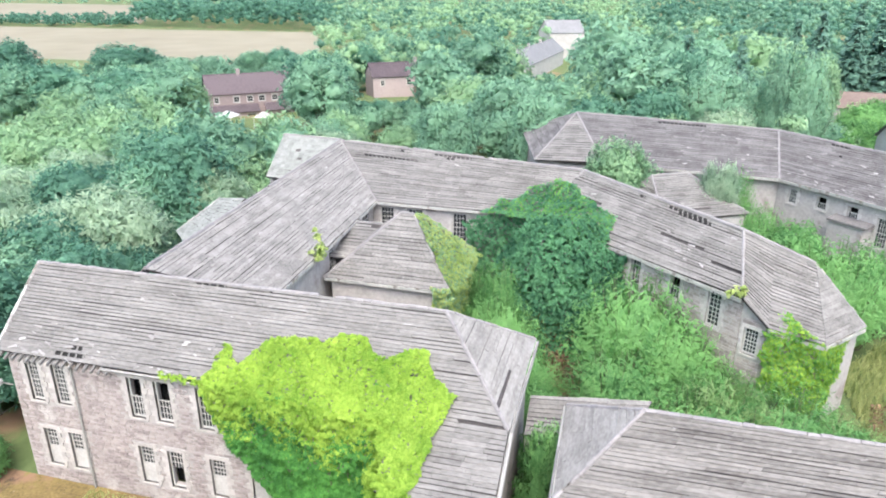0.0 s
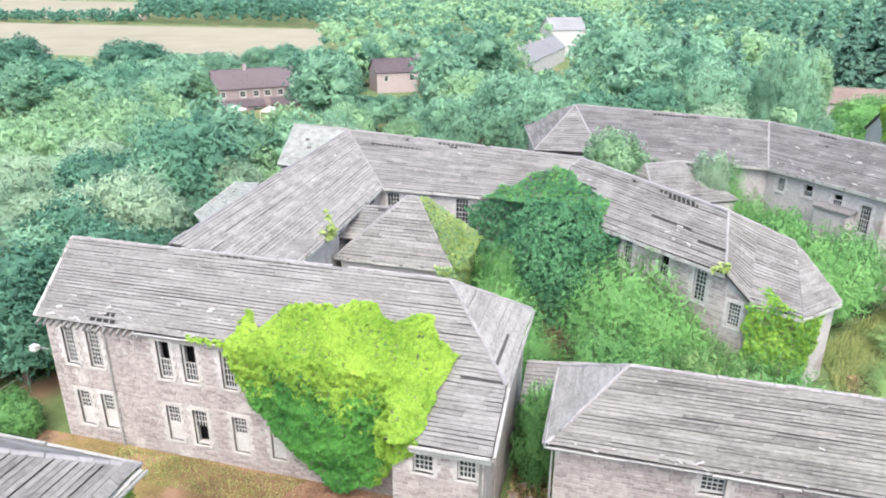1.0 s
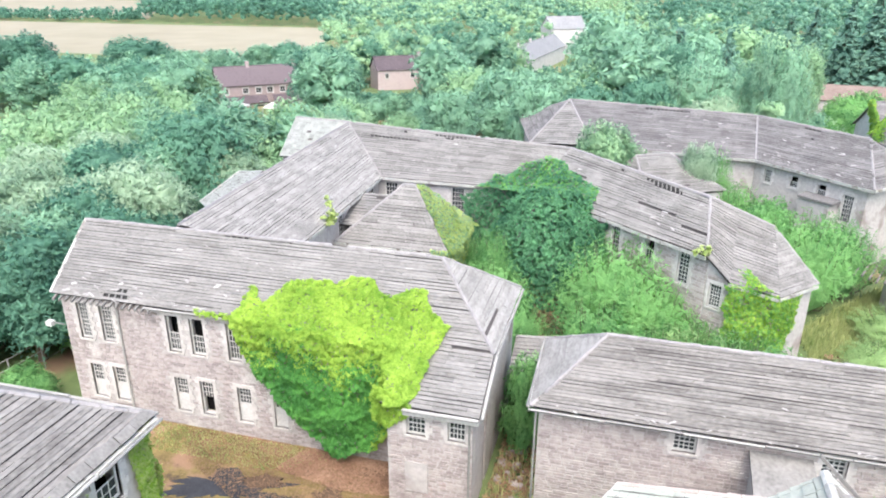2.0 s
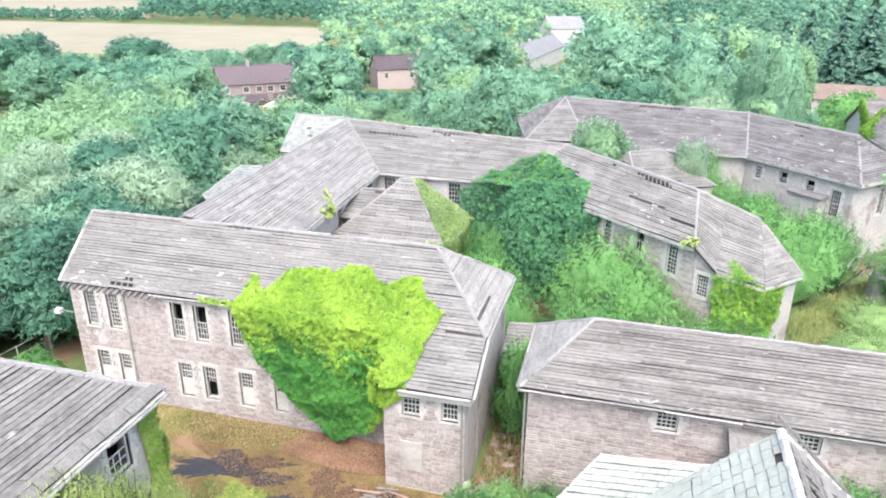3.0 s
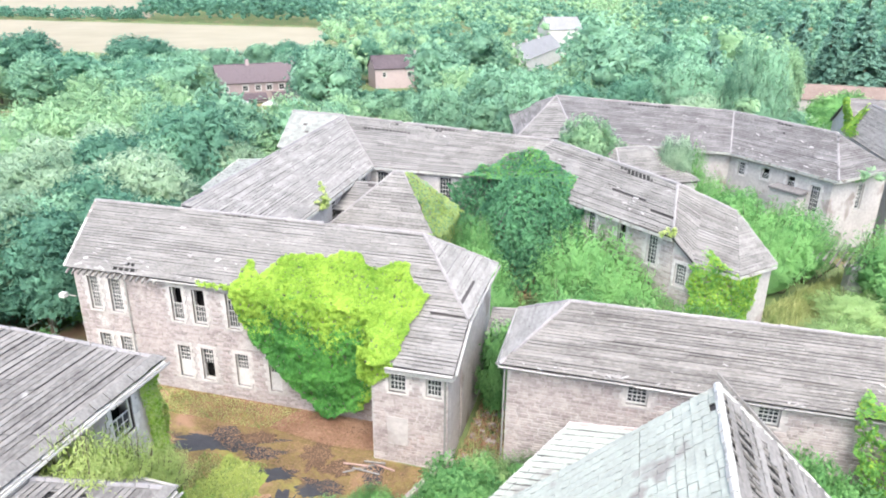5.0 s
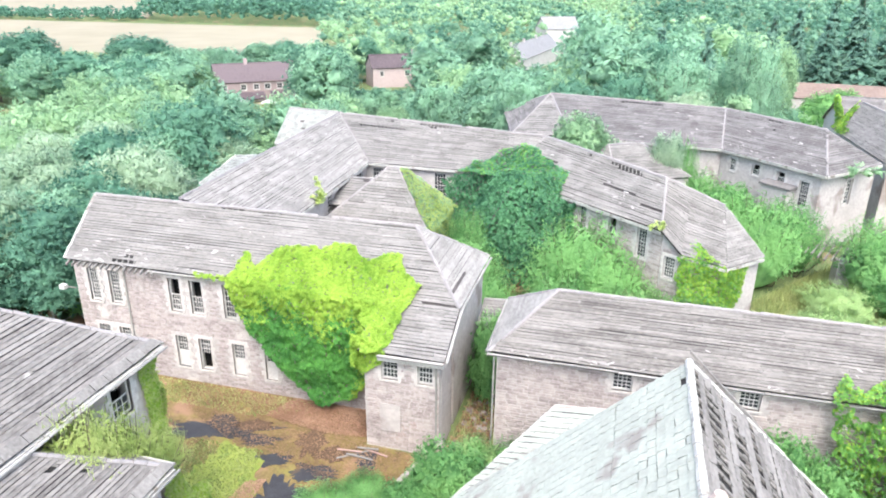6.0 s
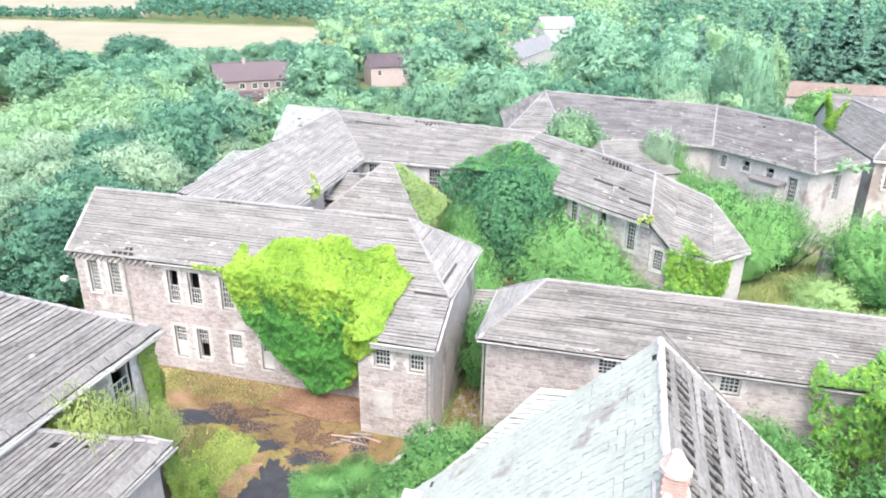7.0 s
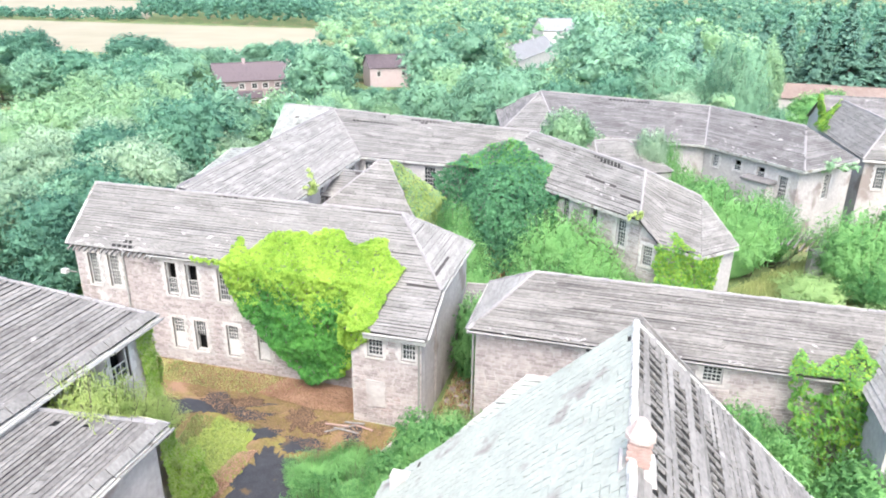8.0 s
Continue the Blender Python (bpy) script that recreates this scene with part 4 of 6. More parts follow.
# ---- the angled ranges round the inner court ----
def block_d():
    b = thing("court_range", "angled two-storey stone range round an overgrown court, roof boards weathered", "building")
    z, rz = 7.25, 10.25
    r_s, r_j, r_m, r_h = (-25.4, 28.0, rz - 0.1), (-27.2, 59.0, rz), (-4.45, 54.0, rz), (6.0, 43.0, rz - 0.15)
    e_s, e_v, e_n, e_c = (-20.3, 31.5, z), (-20.9, 51.0, z), (-7.8, 50.8, z), (5.9, 39.2, z - 0.05)
    far = dict(mat=BOARD_FAR, pieces=False)
    roof_face(b, e_s, e_v, r_j, r_s, 26, BOARD_PALE, False, 0.003, 2.4)
    roof_face(b, e_v, e_n, r_m, r_j, 24, gaps=0.003, board=2.4, holes=[(22, 0.42, 0.58), (21, 0.47, 0.51), (18, 0.08, 0.34), (22, 0.27, 0.29)], **far)
    roof_face(b, e_n, e_c, r_h, r_m, 22, gaps=0.003, board=2.4, holes=[(20, 0.6, 0.82), (19, 0.66, 0.84), (20, 0.42, 0.46)], **far)
    # west slope of the west wing, north slopes
    roof_face(b, (-31.0, 57, z), (-29.6, 31.6, z), r_s, r_j, 20, gaps=0.02, board=3.5, **far)
    roof_face(b, (-1.0, 58.5, z), (-27, 64, z), r_j, r_m, 18, gaps=0.02, board=3.5, **far)
    roof_face(b, (10.5, 46.5, z), (-1.0, 58.5, z), r_m, r_h, 18, gaps=0.02, board=3.5, **far)
    # slated end beyond the west wing
    roof_face(b, (-33.2, 55.3, z), (-27.5, 54.5, z), r_j, (-33.4, 59.8, rz), 16, SLATE_GREY, False, 0.02, 0.5, name="slate", cover=1.1)
    roof_face(b, (-27, 64, z), (-33.4, 65, z), (-33.4, 59.8, rz), r_j, 16, SLATE_GREY, False, 0.02, 0.5, name="slate", cover=1.1)
    # east end: the ridge goes on a little, then a hip and a lower skirt
    r_e, e_k, e_q, e_t = (10.4, 43.2, 8.3), (7.4, 38.4, 5.85), (10.5, 38.3, 5.2), (13.5, 41.9, 5.0)
    r_x = lerp(r_h, r_e, 0.45)
    roof_face(b, e_c, e_k, r_x, r_h, 24, gaps=0.003, board=1.8, **far)
    roof_face(b, e_k, e_q, r_e, r_x, 24, gaps=0.003, board=1.8, **far)
    roof_face(b, e_q, e_t, r_e, r_e, 24, gaps=0.003, board=1.8, **far)
    roof_face(b, e_t, (10.5, 46.5, z), r_h, r_e, 18, gaps=0.02, board=3.2, **far)
    for line in ([r_s, r_j], [r_j, r_m], [r_m, r_h], [r_h, r_e], [r_j, (-33.4, 59.8, rz)]):
        ridge(b, line, 0.12)
    for line in ([r_h, e_c], [r_e, e_t], [r_j, e_v], [r_m, e_n]):
        ridge(b, line, 0.09, name="hip_cap")
    for p, q in ((e_s, e_v), (e_v, e_n), (e_n, e_c), (e_k, e_q), (e_q, e_t)):
        eave_board(b, Vector(p) - Vector((0, 0, 0.05)), Vector(q) - Vector((0, 0, 0.05)), 0.22, 0.08)
    scraps(b, e_n, e_c, r_h, r_m, 14, 0.0, 0.95, 0.24)
    scraps(b, e_v, e_n, r_m, r_j, 10, 0.0, 0.95, 0.24)
    scraps(b, e_s, e_v, r_j, r_s, 8, 0.0, 0.95, 0.24)
    # court walls
    hw = [(14.0, 15.2, 4.3, 6.6), (9.5, 10.6, 4.3, 6.6), (16.6, 18.3, 4.3, 6.9)]
    w1 = wall(b, (-20.75, 32), (-21.3, 51.4), GROUND, 7.1, hw)
    for h in hw:
        window(b, w1, *h, cols=4, rows=6, surround=0)
    hn = [(0.6, 1.8, 4.2, 6.7), (3.0, 4.3, 4.2, 6.7), (6.8, 8.0, 4.2, 6.7), (0.6, 1.8, 0.4, 2.9), (6.8, 8.0, 0.4, 2.9)]
    w2 = wall(b, (-21.3, 51.4), (-7.6, 51.2), GROUND, 7.1, hn)
    for h in hn:
        window(b, w2, *h, cols=4, rows=6)
    d3 = math.hypot(13.7, 11.9)
    he = [(d3 - 2.5, d3 - 1.6, 4.4, 6.9), (d3 - 5.4, d3 - 4.6, 5.1, 6.85), (d3 - 8.6, d3 - 7.8, 4.6, 6.8)]
    w3 = wall(b, (-7.6, 51.2), (6.1, 39.55), GROUND, 7.05, he)
    for h, s in zip(he, (dict(rows=8), dict(rows=2, open_top=True), dict(rows=6))):
        window(b, w3, *h, cols=3, **s)
    rubble(w3, 0.5, 7.0, he, (0.5, 0.2), skip=lambda u, zz: u < 6)
    hs = [(0.3, 1.15, 3.6, 5.3)]
    w4 = wall(b, (6.1, 39.55), (7.4, 38.75), GROUND, 6.0, hs)
    window(b, w4, *hs[0], cols=4, rows=6, surround=0.15)
    rubble(w4, 0.0, 5.9, hs, (0.5, 0.2))
    g = Solid().hexa([(6.1, 39.55, 5.98), (7.4, 38.75, 5.98), (7.64, 39.13, 5.98), (6.34, 39.93, 5.98)], [(6.1, 39.55, 7.1), (7.4, 38.75, 6.0), (7.64, 39.13, 6.0), (6.34, 39.93, 7.1)])
    part("gable", g.mesh("gable", MORTAR), b)
    w5 = wall(b, (7.4, 38.75), (10.4, 38.65), GROUND, 5.3)
    rubble(w5, 0.0, 5.2, (), (0.5, 0.2))
    wall(b, (10.4, 38.65), (13.2, 42.0), GROUND, 4.9)
    wall(b, (13.2, 42.0), (13.4, 43.0), GROUND, 4.6)
    wall(b, (13.4, 43.0), (-1.0, 58.2), GROUND, 4.6)
    wall(b, (-1.0, 58.2), (-33.0, 64.5), GROUND, 7.0)
    wall(b, (-33.0, 64.5), (-33.0, 55.6), GROUND, 7.0)
    wall(b, (-29.6, 56), (-29.3, 32), GROUND, 7.0)
    # pale slated wing rising against the west slope
    w_a, w_b, w_c, w_d = (-33.5, 41.9, 6.6), (-28.3, 36.0, 7.5), (-27.3, 41.7, 9.75), (-29.9, 42.6, 9.3)
    roof_face(b, w_a, w_b, w_c, w_d, 16, SLATE_GREY, False, 0.01, 0.5, name="slate", cover=1.0)
    roof_face(b, (-33.5, 47.5, 6.6), w_a, w_d, w_d, 14, SLATE_GREY, False, 0.01, 0.5, name="slate", cover=1.0)
    ridge(b, [w_a, w_d], 0.08, FASCIA, "verge_board")
    wall(b, (-33.2, 47.2), (-33.2, 42.1), GROUND - 2, 6.5)
    wall(b, (-33.2, 42.1), (-29.4, 37.8), GROUND - 2, 6.5)
    return b


block_d()


def pavilion():
    b = thing("court_pavilion", "small stone pavilion with pyramid board roof in the court", "building")
    z, t0, t1 = 5.2, (-16.3, 43.7, 9.0), (-15.4, 43.7, 9.0)
    fl, fr, br, bl = (-20.7, 39.8, z), (-11.7, 39.6, z), (-11.9, 47.8, z), (-20.7, 47.8, z)
    for e0, e1, r1, r0 in ((fl, fr, t1, t0), (fr, br, t1, t1), (br, bl, t0, t1), (bl, fl, t0, t0)):
        roof_face(b, e0, e1, r1, r0, 20, BOARD_FAR, False, 0.003, 2.0)
    ridge(b, [t0, t1])
    for e, t in ((fl, t0), (fr, t1), (br, t1), (bl, t0)):
        ridge(b, [t, e], 0.09, name="hip_cap")
    eave_board(b, fl, fr, 0.2)
    eave_board(b, fr, br, 0.2)
    for p, q in (((-20.3, 40.1), (-12.1, 40.0)), ((-12.1, 40.0), (-12.2, 47.5)), ((-12.2, 47.5), (-20.3, 47.5)), ((-20.3, 47.5), (-20.3, 40.1))):
        wall(b, p, q, GROUND, 5.1)
    # flat-pitched link to the west wing
    roof_face(b, (-21.5, 42.0, 5.8), (-18.0, 42.0, 5.8), (-18.0, 46.2, 7.2), (-21.2, 46.2, 7.2), 12, BOARD_FAR, False, 0.05, 2)
    return b


pavilion()


def block_e():
    b = thing("east_range", "angled stone range with dark weathered board roof behind the court", "building")
    z, rz = 7.1, 10.1
    r_a, r_j, r_r = (-7.1, 79.0, rz + 0.2), (13.3, 75.6, rz), (21.9, 66.4, rz)
    e_a, e_v, e_r = (-3.5, 69.5, z), (12.6, 67.8, z), (21.0, 59.3, z)
    far = dict(mat=BOARD_EAST, pieces=False, gaps=0.003, board=2.4)
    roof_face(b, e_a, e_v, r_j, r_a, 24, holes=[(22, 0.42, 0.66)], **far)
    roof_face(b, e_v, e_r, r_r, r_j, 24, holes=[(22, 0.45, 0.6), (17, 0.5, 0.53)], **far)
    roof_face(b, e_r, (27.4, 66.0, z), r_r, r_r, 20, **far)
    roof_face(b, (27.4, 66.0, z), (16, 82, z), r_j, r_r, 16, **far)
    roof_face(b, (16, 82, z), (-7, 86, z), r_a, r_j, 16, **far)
    # hip facing the court at the west end, with its short west slope
    roof_face(b, (-10.6, 71.2, z - 0.6), e_a, r_a, r_a, 22, BOARD_FAR, False, 0.01, 2.0)
    roof_face(b, (-14, 84, z), (-10.6, 71.2, z - 0.6), r_a, r_a, 20, **far)
    scraps(b, e_v, e_r, r_r, r_j, 24, 0.05, 0.9, 0.3)
    scraps(b, e_a, e_v, r_j, r_a, 14, 0.05, 0.9, 0.25)
    for line in ([r_a, r_j], [r_j, r_r]):
        ridge(b, line, 0.12)
    for line in ([r_r, e_r], [r_a, e_a], [r_a, (-10.6, 71.2, z - 0.6)], [r_j, e_v]):
        ridge(b, line, 0.1, name="hip_cap")
    for p, q in ((e_a, e_v), (e_v, e_r), (e_r, (27.4, 66.0, z))):
        eave_board(b, p, q, 0.25, 0.1)
    h1 = [(9.2, 10.1, 5.4, 6.7), (10.6, 11.5, 5.4, 6.7)]
    w1 = wall(b, (-3.3, 70.0), (12.7, 68.3), GROUND, 7.0, h1)
    for h in h1:
        window(b, w1, *h, cols=2, rows=2, open_top=True, open_low=False, surround=0)
    L = math.hypot(8.1, 8.3)
    h2 = [(L - 2.1, L - 1.1, 3.4, 6.0), (1.2, 2.0, 5.0, 6.4), (4.0, 4.9, 5.2, 6.4), (6.9, 7.8, 5.2, 6.3)]
    w2 = wall(b, (12.7, 68.3), (20.8, 60.0), GROUND, 7.0, h2)
    for h, s in zip(h2, (dict(rows=6, cols=4), dict(rows=4), dict(rows=2, open_top=True), dict(rows=2, open_top=True))):
        window(b, w2, *h, **s)
    w3 = wall(b, (20.8, 60.0), (27.0, 66.2), GROUND, 7.0, [(4.2, 5.2, 3.4, 6.0)])
    window(b, w3, 4.2, 5.2, 3.4, 6.0, cols=4, rows=6)
    wall(b, (27.0, 66.2), (16, 81.5), GROUND, 7.0)
    wall(b, (16, 81.5), (-13.5, 85), GROUND, 7.0)
    wall(b, (-13.5, 84), (-10.3, 71.6), GROUND, 6.4)
    wall(b, (-10.3, 71.6), (-3.3, 70.0), GROUND, 6.4)
    # flat-roofed bay on the front
    s = Solid().hexa([(15.9, 63.0, 5.0), (18.3, 60.6, 5.0), (19.4, 61.7, 5.0), (17.0, 64.2, 5.0)], [(15.9, 63.0, 5.2), (18.3, 60.6, 5.2), (19.4, 61.7, 5.35), (17.0, 64.2, 5.35)])
    part("bay_roof", s.mesh("bay_roof", BOARD_EAST), b)
    s = Solid().hexa([(16.1, 63.1, GROUND), (18.2, 60.9, GROUND), (19.3, 61.9, GROUND), (17.1, 64.1, GROUND)], [(16.1, 63.1, 5.0), (18.2, 60.9, 5.0), (19.3, 61.9, 5.0), (17.1, 64.1, 5.0)])
    part("bay_wall", s.mesh("bay_wall", MORTAR), b)
    return b


block_e()


def small_hip():
    b = thing("low_hipped_block", "low hipped outbuilding with weathered board roof between the ranges", "building")
    z = 5.6
    r0, r1 = (1.0, 62.4, 8.0), (4.1, 64.2, 8.0)
    fl, fr, br, bl = (2.2, 57.0, z), (9.4, 61.0, z), (6.5, 66.6, z), (-2.0, 62.6, z)
    for e0, e1, a, c in ((fl, fr, r1, r0), (fr, br, r1, r1), (br, bl, r0, r1), (bl, fl, r0, r0)):
        roof_face(b, e0, e1, a, c, 24, BOARD_FAR, False, 0.01, 1.8)
    ridge(b, [r0, r1])
    ridge(b, [r1, fr], 0.1, name="hip_cap")
    ridge(b, [r0, fl], 0.1, name="hip_cap")
    for p, q in zip((fl, fr, br, bl), (fr, br, bl, fl)):
        c = Vector((3.5, 62, 0))
        p, q = lerp(p, c, 0.05), lerp(q, c, 0.05)
        wall(b, p[:2], q[:2], GROUND, 5.5)
    return b


small_hip()


def gabled(name, label, x0, x1, y0, y1, z0, ez, rz, roof_mat, wall_mat, rows=14, win=(), axis="x", over=0.3, chimneys=()):
    """A plain gabled house: ridge along x or y."""
    b = thing(name, label, "house", at=(0, 0, 0))
    if axis == "x":
        m = (y0 + y1) / 2
        a, c = (x0 - over, m, rz), (x1 + over, m, rz)
        roof_face(b, (x0 - over, y0 - over, ez), (x1 + over, y0 - over, ez), c, a, rows, roof_mat, False, 0.0, 2.0, deck_mat=roof_mat, name="roof_tile", slip=0.3, cover=1.1)
        roof_face(b, (x1 + over, y1 + over, ez), (x0 - over, y1 + over, ez), a, c, rows, roof_mat, False, 0.0, 2.0, deck_mat=roof_mat, name="roof_tile", slip=0.3, cover=1.1)
    else:
        m = (x0 + x1) / 2
        a, c = (m, y0 - over, rz), (m, y1 + over, rz)
        roof_face(b, (x0 - over, y1 + over, ez), (x0 - over, y0 - over, ez), a, c, rows, roof_mat, False, 0.0, 2.0, deck_mat=roof_mat, name="roof_tile", slip=0.3, cover=1.1)
        roof_face(b, (x1 + over, y0 - over, ez), (x1 + over, y1 + over, ez), c, a, rows, roof_mat, False, 0.0, 2.0, deck_mat=roof_mat, name="roof_tile", slip=0.3, cover=1.1)
    ridge(b, [a, c], 0.14, roof_mat)
    w = wall(b, (x0, y0), (x1, y0), z0 - 3, ez, [h[:4] for h in win], 0.3, wall_mat)
    for h in win:
        window(b, w, *h[:4], cols=2, rows=2, surround=0.12)
    for p, q in (((x1, y0), (x1, y1)), ((x1, y1), (x0, y1)), ((x0, y1), (x0, y0))):
        wall(b, p, q, z0 - 3, ez, (), 0.3, wall_mat)
    if axis == "x":
        for x, s in ((x0, 1), (x1, -1)):
            g = Solid().hexa([(x, y0, ez), (x + 0.3 * s, y0, ez), (x + 0.3 * s, y1, ez), (x, y1, ez)], [(x, m - 0.1, rz - 0.15), (x + 0.3 * s, m - 0.1, rz - 0.15), (x + 0.3 * s, m + 0.1, rz - 0.15), (x, m + 0.1, rz - 0.15)])
            part("gable", g.mesh("gable", wall_mat), b)
    else:
        for y, s in ((y0, 1), (y1, -1)):
            g = Solid().hexa([(x0, y, ez), (x1, y, ez), (x1, y + 0.3 * s, ez), (x0, y + 0.3 * s, ez)], [(m - 0.1, y, rz - 0.15), (m + 0.1, y, rz - 0.15), (m + 0.1, y + 0.3 * s, rz - 0.15), (m - 0.1, y + 0.3 * s, rz - 0.15)])
            part("gable", g.mesh("gable", wall_mat), b)
    for x, y in chimneys:
        part("chimney", Solid().box((x - 0.4, y - 0.4, rz - 1), (x + 0.4, y + 0.4, rz + 1.1)).mesh("chimney", wall_mat), b)
    return b

# ---- yard surface ----
LITTER = material("mossy_leaf_litter", (0.075, 0.055, 0.026), (0.25, 0.19, 0.075), 7.0, 0.95, 0.9, spread=0.0, stain=(0.24, 0.15, 0.095), stain_scale=0.45, stain_at=0.56, more=(((0.055, 0.04, 0.034), 0.8, 0.58), ((0.20, 0.19, 0.05), 0.6, 0.57), ((0.36, 0.28, 0.20), 9.0, 0.62)))
ASPHALT = material("worn_asphalt", (0.017, 0.019, 0.024), (0.050, 0.053, 0.062), 14, 0.8, 0.4, spread=0.0, stain=(0.11, 0.075, 0.04), stain_scale=0.9, stain_at=0.62, more=(((0.14, 0.10, 0.05), 1.7, 0.63), ((0.24, 0.21, 0.18), 11.0, 0.73)))
EARTH = material("damp_dark_earth", (0.045, 0.028, 0.02), (0.13, 0.085, 0.055), 6, 0.95, 0.8, spread=0.0, more=(((0.24, 0.16, 0.10), 3.0, 0.6),))
MOSSGRASS = material("short_mossy_grass", (0.125, 0.175, 0.03), (0.275, 0.325, 0.08), 4, 0.95, 0.8, spread=0.0, more=(((0.22, 0.18, 0.06), 0.8, 0.58), ((0.06, 0.15, 0.025), 1.1, 0.57)))
SOIL = material("bare_brown_soil", (0.17, 0.09, 0.06), (0.38, 0.23, 0.16), 4, 0.95, 0.6, spread=0.0)
sheet("yard", [(-27, -30), (9, -30), (9, 20.3), (-5.4, 20.3), (-9.7, 20.3), (-9.7, 23.5), (-34, 23.5), (-34, -30)], GROUND + 0.06, LITTER, "old yard under ochre leaf litter and moss", "yard")


def blob(name, cx, cy, rx, ry, z, mat, label, category, rough=0.3, turn=0.0):
    pts = []
    for k in range(110):
        a = 2 * math.pi * k / 110
        r = 1 + rough * noise.noise((cx + 1.7 * math.cos(a), cy + 1.7 * math.sin(a), 3)) + 0.5 * rough * noise.noise((cx + 6 * math.cos(a), cy + 6 * math.sin(a), 8)) + 0.4 * rough * noise.noise((cx + 19 * math.cos(a), cy + 19 * math.sin(a), 2))
        x, y = rx * r * math.cos(a), ry * r * math.sin(a)
        pts.append((cx + x * math.cos(turn) - y * math.sin(turn), cy + x * math.sin(turn) + y * math.cos(turn)))
    return sheet(name, pts, z, mat, label, category, 0.04)


for lift, (cx, cy, rx, ry) in enumerate(((-12.3, 14.4, 1.9, 2.3), (-18.6, 19.4, 2.7, 1.0), (-15.6, 19.0, 1.05, 0.5), (-14.3, 17.6, 1.3, 0.5), (-11.5, 17.3, 1.1, 0.65), (-9.1, 19.0, 0.5, 1.15), (-11.2, 11.4, 1.6, 1.4))):
    blob("asphalt_patch", cx, cy, rx, ry, GROUND + 0.07 + 0.004 * lift, ASPHALT, "bare patch of dark worn asphalt in the yard", "asphalt", 0.6, 0.28)
for lift, (cx, cy, rx, ry) in enumerate(((-12.8, 19.7, 0.85, 1.2), (-11.1, 19.0, 0.75, 0.7), (-14.6, 22.9, 0.9, 0.3), (-11.6, 22.4, 0.9, 0.4), (-16.6, 20.2, 1.0, 0.5))):
    blob("earth_patch", cx, cy, rx, ry, GROUND + 0.098 + 0.004 * lift, EARTH, "damp dark brown earth showing through the litter", "soil", 0.7, 0.28)
blob("lawn", -15.9, 15.0, 1.95, 3.3, GROUND + 0.1, MOSSGRASS, "patch of short yellow-green mossy grass", "grass", 0.35, 0.28)
blob("soil_bank", -3.6, 40.5, 2.6, 6.0, GROUND + 0.12, SOIL, "bare reddish brown earth in the overgrown court", "soil", 0.3)
blob("soil_bank", 16.0, 34.0, 4.2, 3.6, GROUND + 0.12, SOIL, "bare reddish brown earth beside the range", "soil", 0.3)


# ---- growing things ----
def inside(x, y, poly):
    hit = False
    for (x0, y0), (x1, y1) in zip(poly, poly[1:] + poly[:1]):
        if (y0 > y) != (y1 > y) and x < (x1 - x0) * (y - y0) / (y1 - y0) + x0:
            hit = not hit
    return hit


def scatter(poly, count):
    xs, ys = [p[0] for p in poly], [p[1] for p in poly]
    out = []
    while len(out) < count:
        x, y = rng.uniform(min(xs), max(xs)), rng.uniform(min(ys), max(ys))
        if inside(x, y, poly):
            out.append((x, y))
    return out


def mass(name, label, category, ls, leaf, per, mat, flat=0.9, long=1.4, rise=0.3, facing=(0, -0.5, 0.8)):
    """A creeper or bush that is one body of leaves over lobes (x, y, z, r), all turned to the open side."""
    c, n, shade = lobe_leaves(ls, per, flat, rise)
    shade = shade * 0.35 + np.array(facing)
    return tagged(new(name, leaf_mesh(name, c, n, rng.uniform(0.65, 1.35, len(c)) * leaf, mat, long, None, shade, core_of(ls, 1, 0.6, flat))), label, category, kind="stuff")


def drape(poly, density, place, deep=0.35, ragged=0.3, hang=0.4):
    """Leaf places, facings and soft normals of a creeper over a surface; place(u, v) gives a point and the way out of it."""
    us, vs = [q[0] for q in poly], [q[1] for q in poly]
    area = abs(sum(a[0] * b[1] - b[0] * a[1] for a, b in zip(poly, poly[1:] + poly[:1]))) / 2
    c, n, shade, way = [], [], [], []

    def swell(u, v):
        return deep * (0.6 + 0.55 * noise.noise((u * 0.7, v * 0.7, 4.0)) + 0.45 * noise.noise((u * 1.8, v * 1.8, 7.0)) + 0.3 * noise.noise((u * 4.2, v * 4.2, 2.0)))

    for u, v in scatter(poly, int(area * density)):
        u2 = u + ragged * (noise.noise((u * 1.1, v * 1.1, 9.0)) + 0.5 * noise.noise((u * 3.3, v * 3.3, 5.0)))
        v2 = v + ragged * (noise.noise((u * 1.1, v * 1.1, 14.0)) + 0.5 * noise.noise((u * 3.3, v * 3.3, 17.0)))
        p, out = place(u2, v2)
        h, e = swell(u, v), 0.12
        along = (place(u2 + e, v2)[0] - p).normalized()
        across = (place(u2, v2 + e)[0] - p).normalized()
        lean = out - along * ((swell(u + e, v) - h) / e) * 0.8 - across * ((swell(u, v + e) - h) / e) * 0.8
        c.append(p + out * (h * rng.uniform(0.45, 1.0) + 0.05))
        shade.append(lean.normalized() + Vector((0, 0, 0.25)))
        n.append(lean.normalized() + Vector((0, 0, 0.35)))
        way.append(Vector((0, 0, -hang)) + out * 0.2)
    k = len(c)
    c, n, shade, way = (np.array(q, float) for q in (c, n, shade, way))
    return c, n + rng.normal(0, 0.42, (k, 3)), shade, way + rng.normal(0, 0.45, (k, 3))


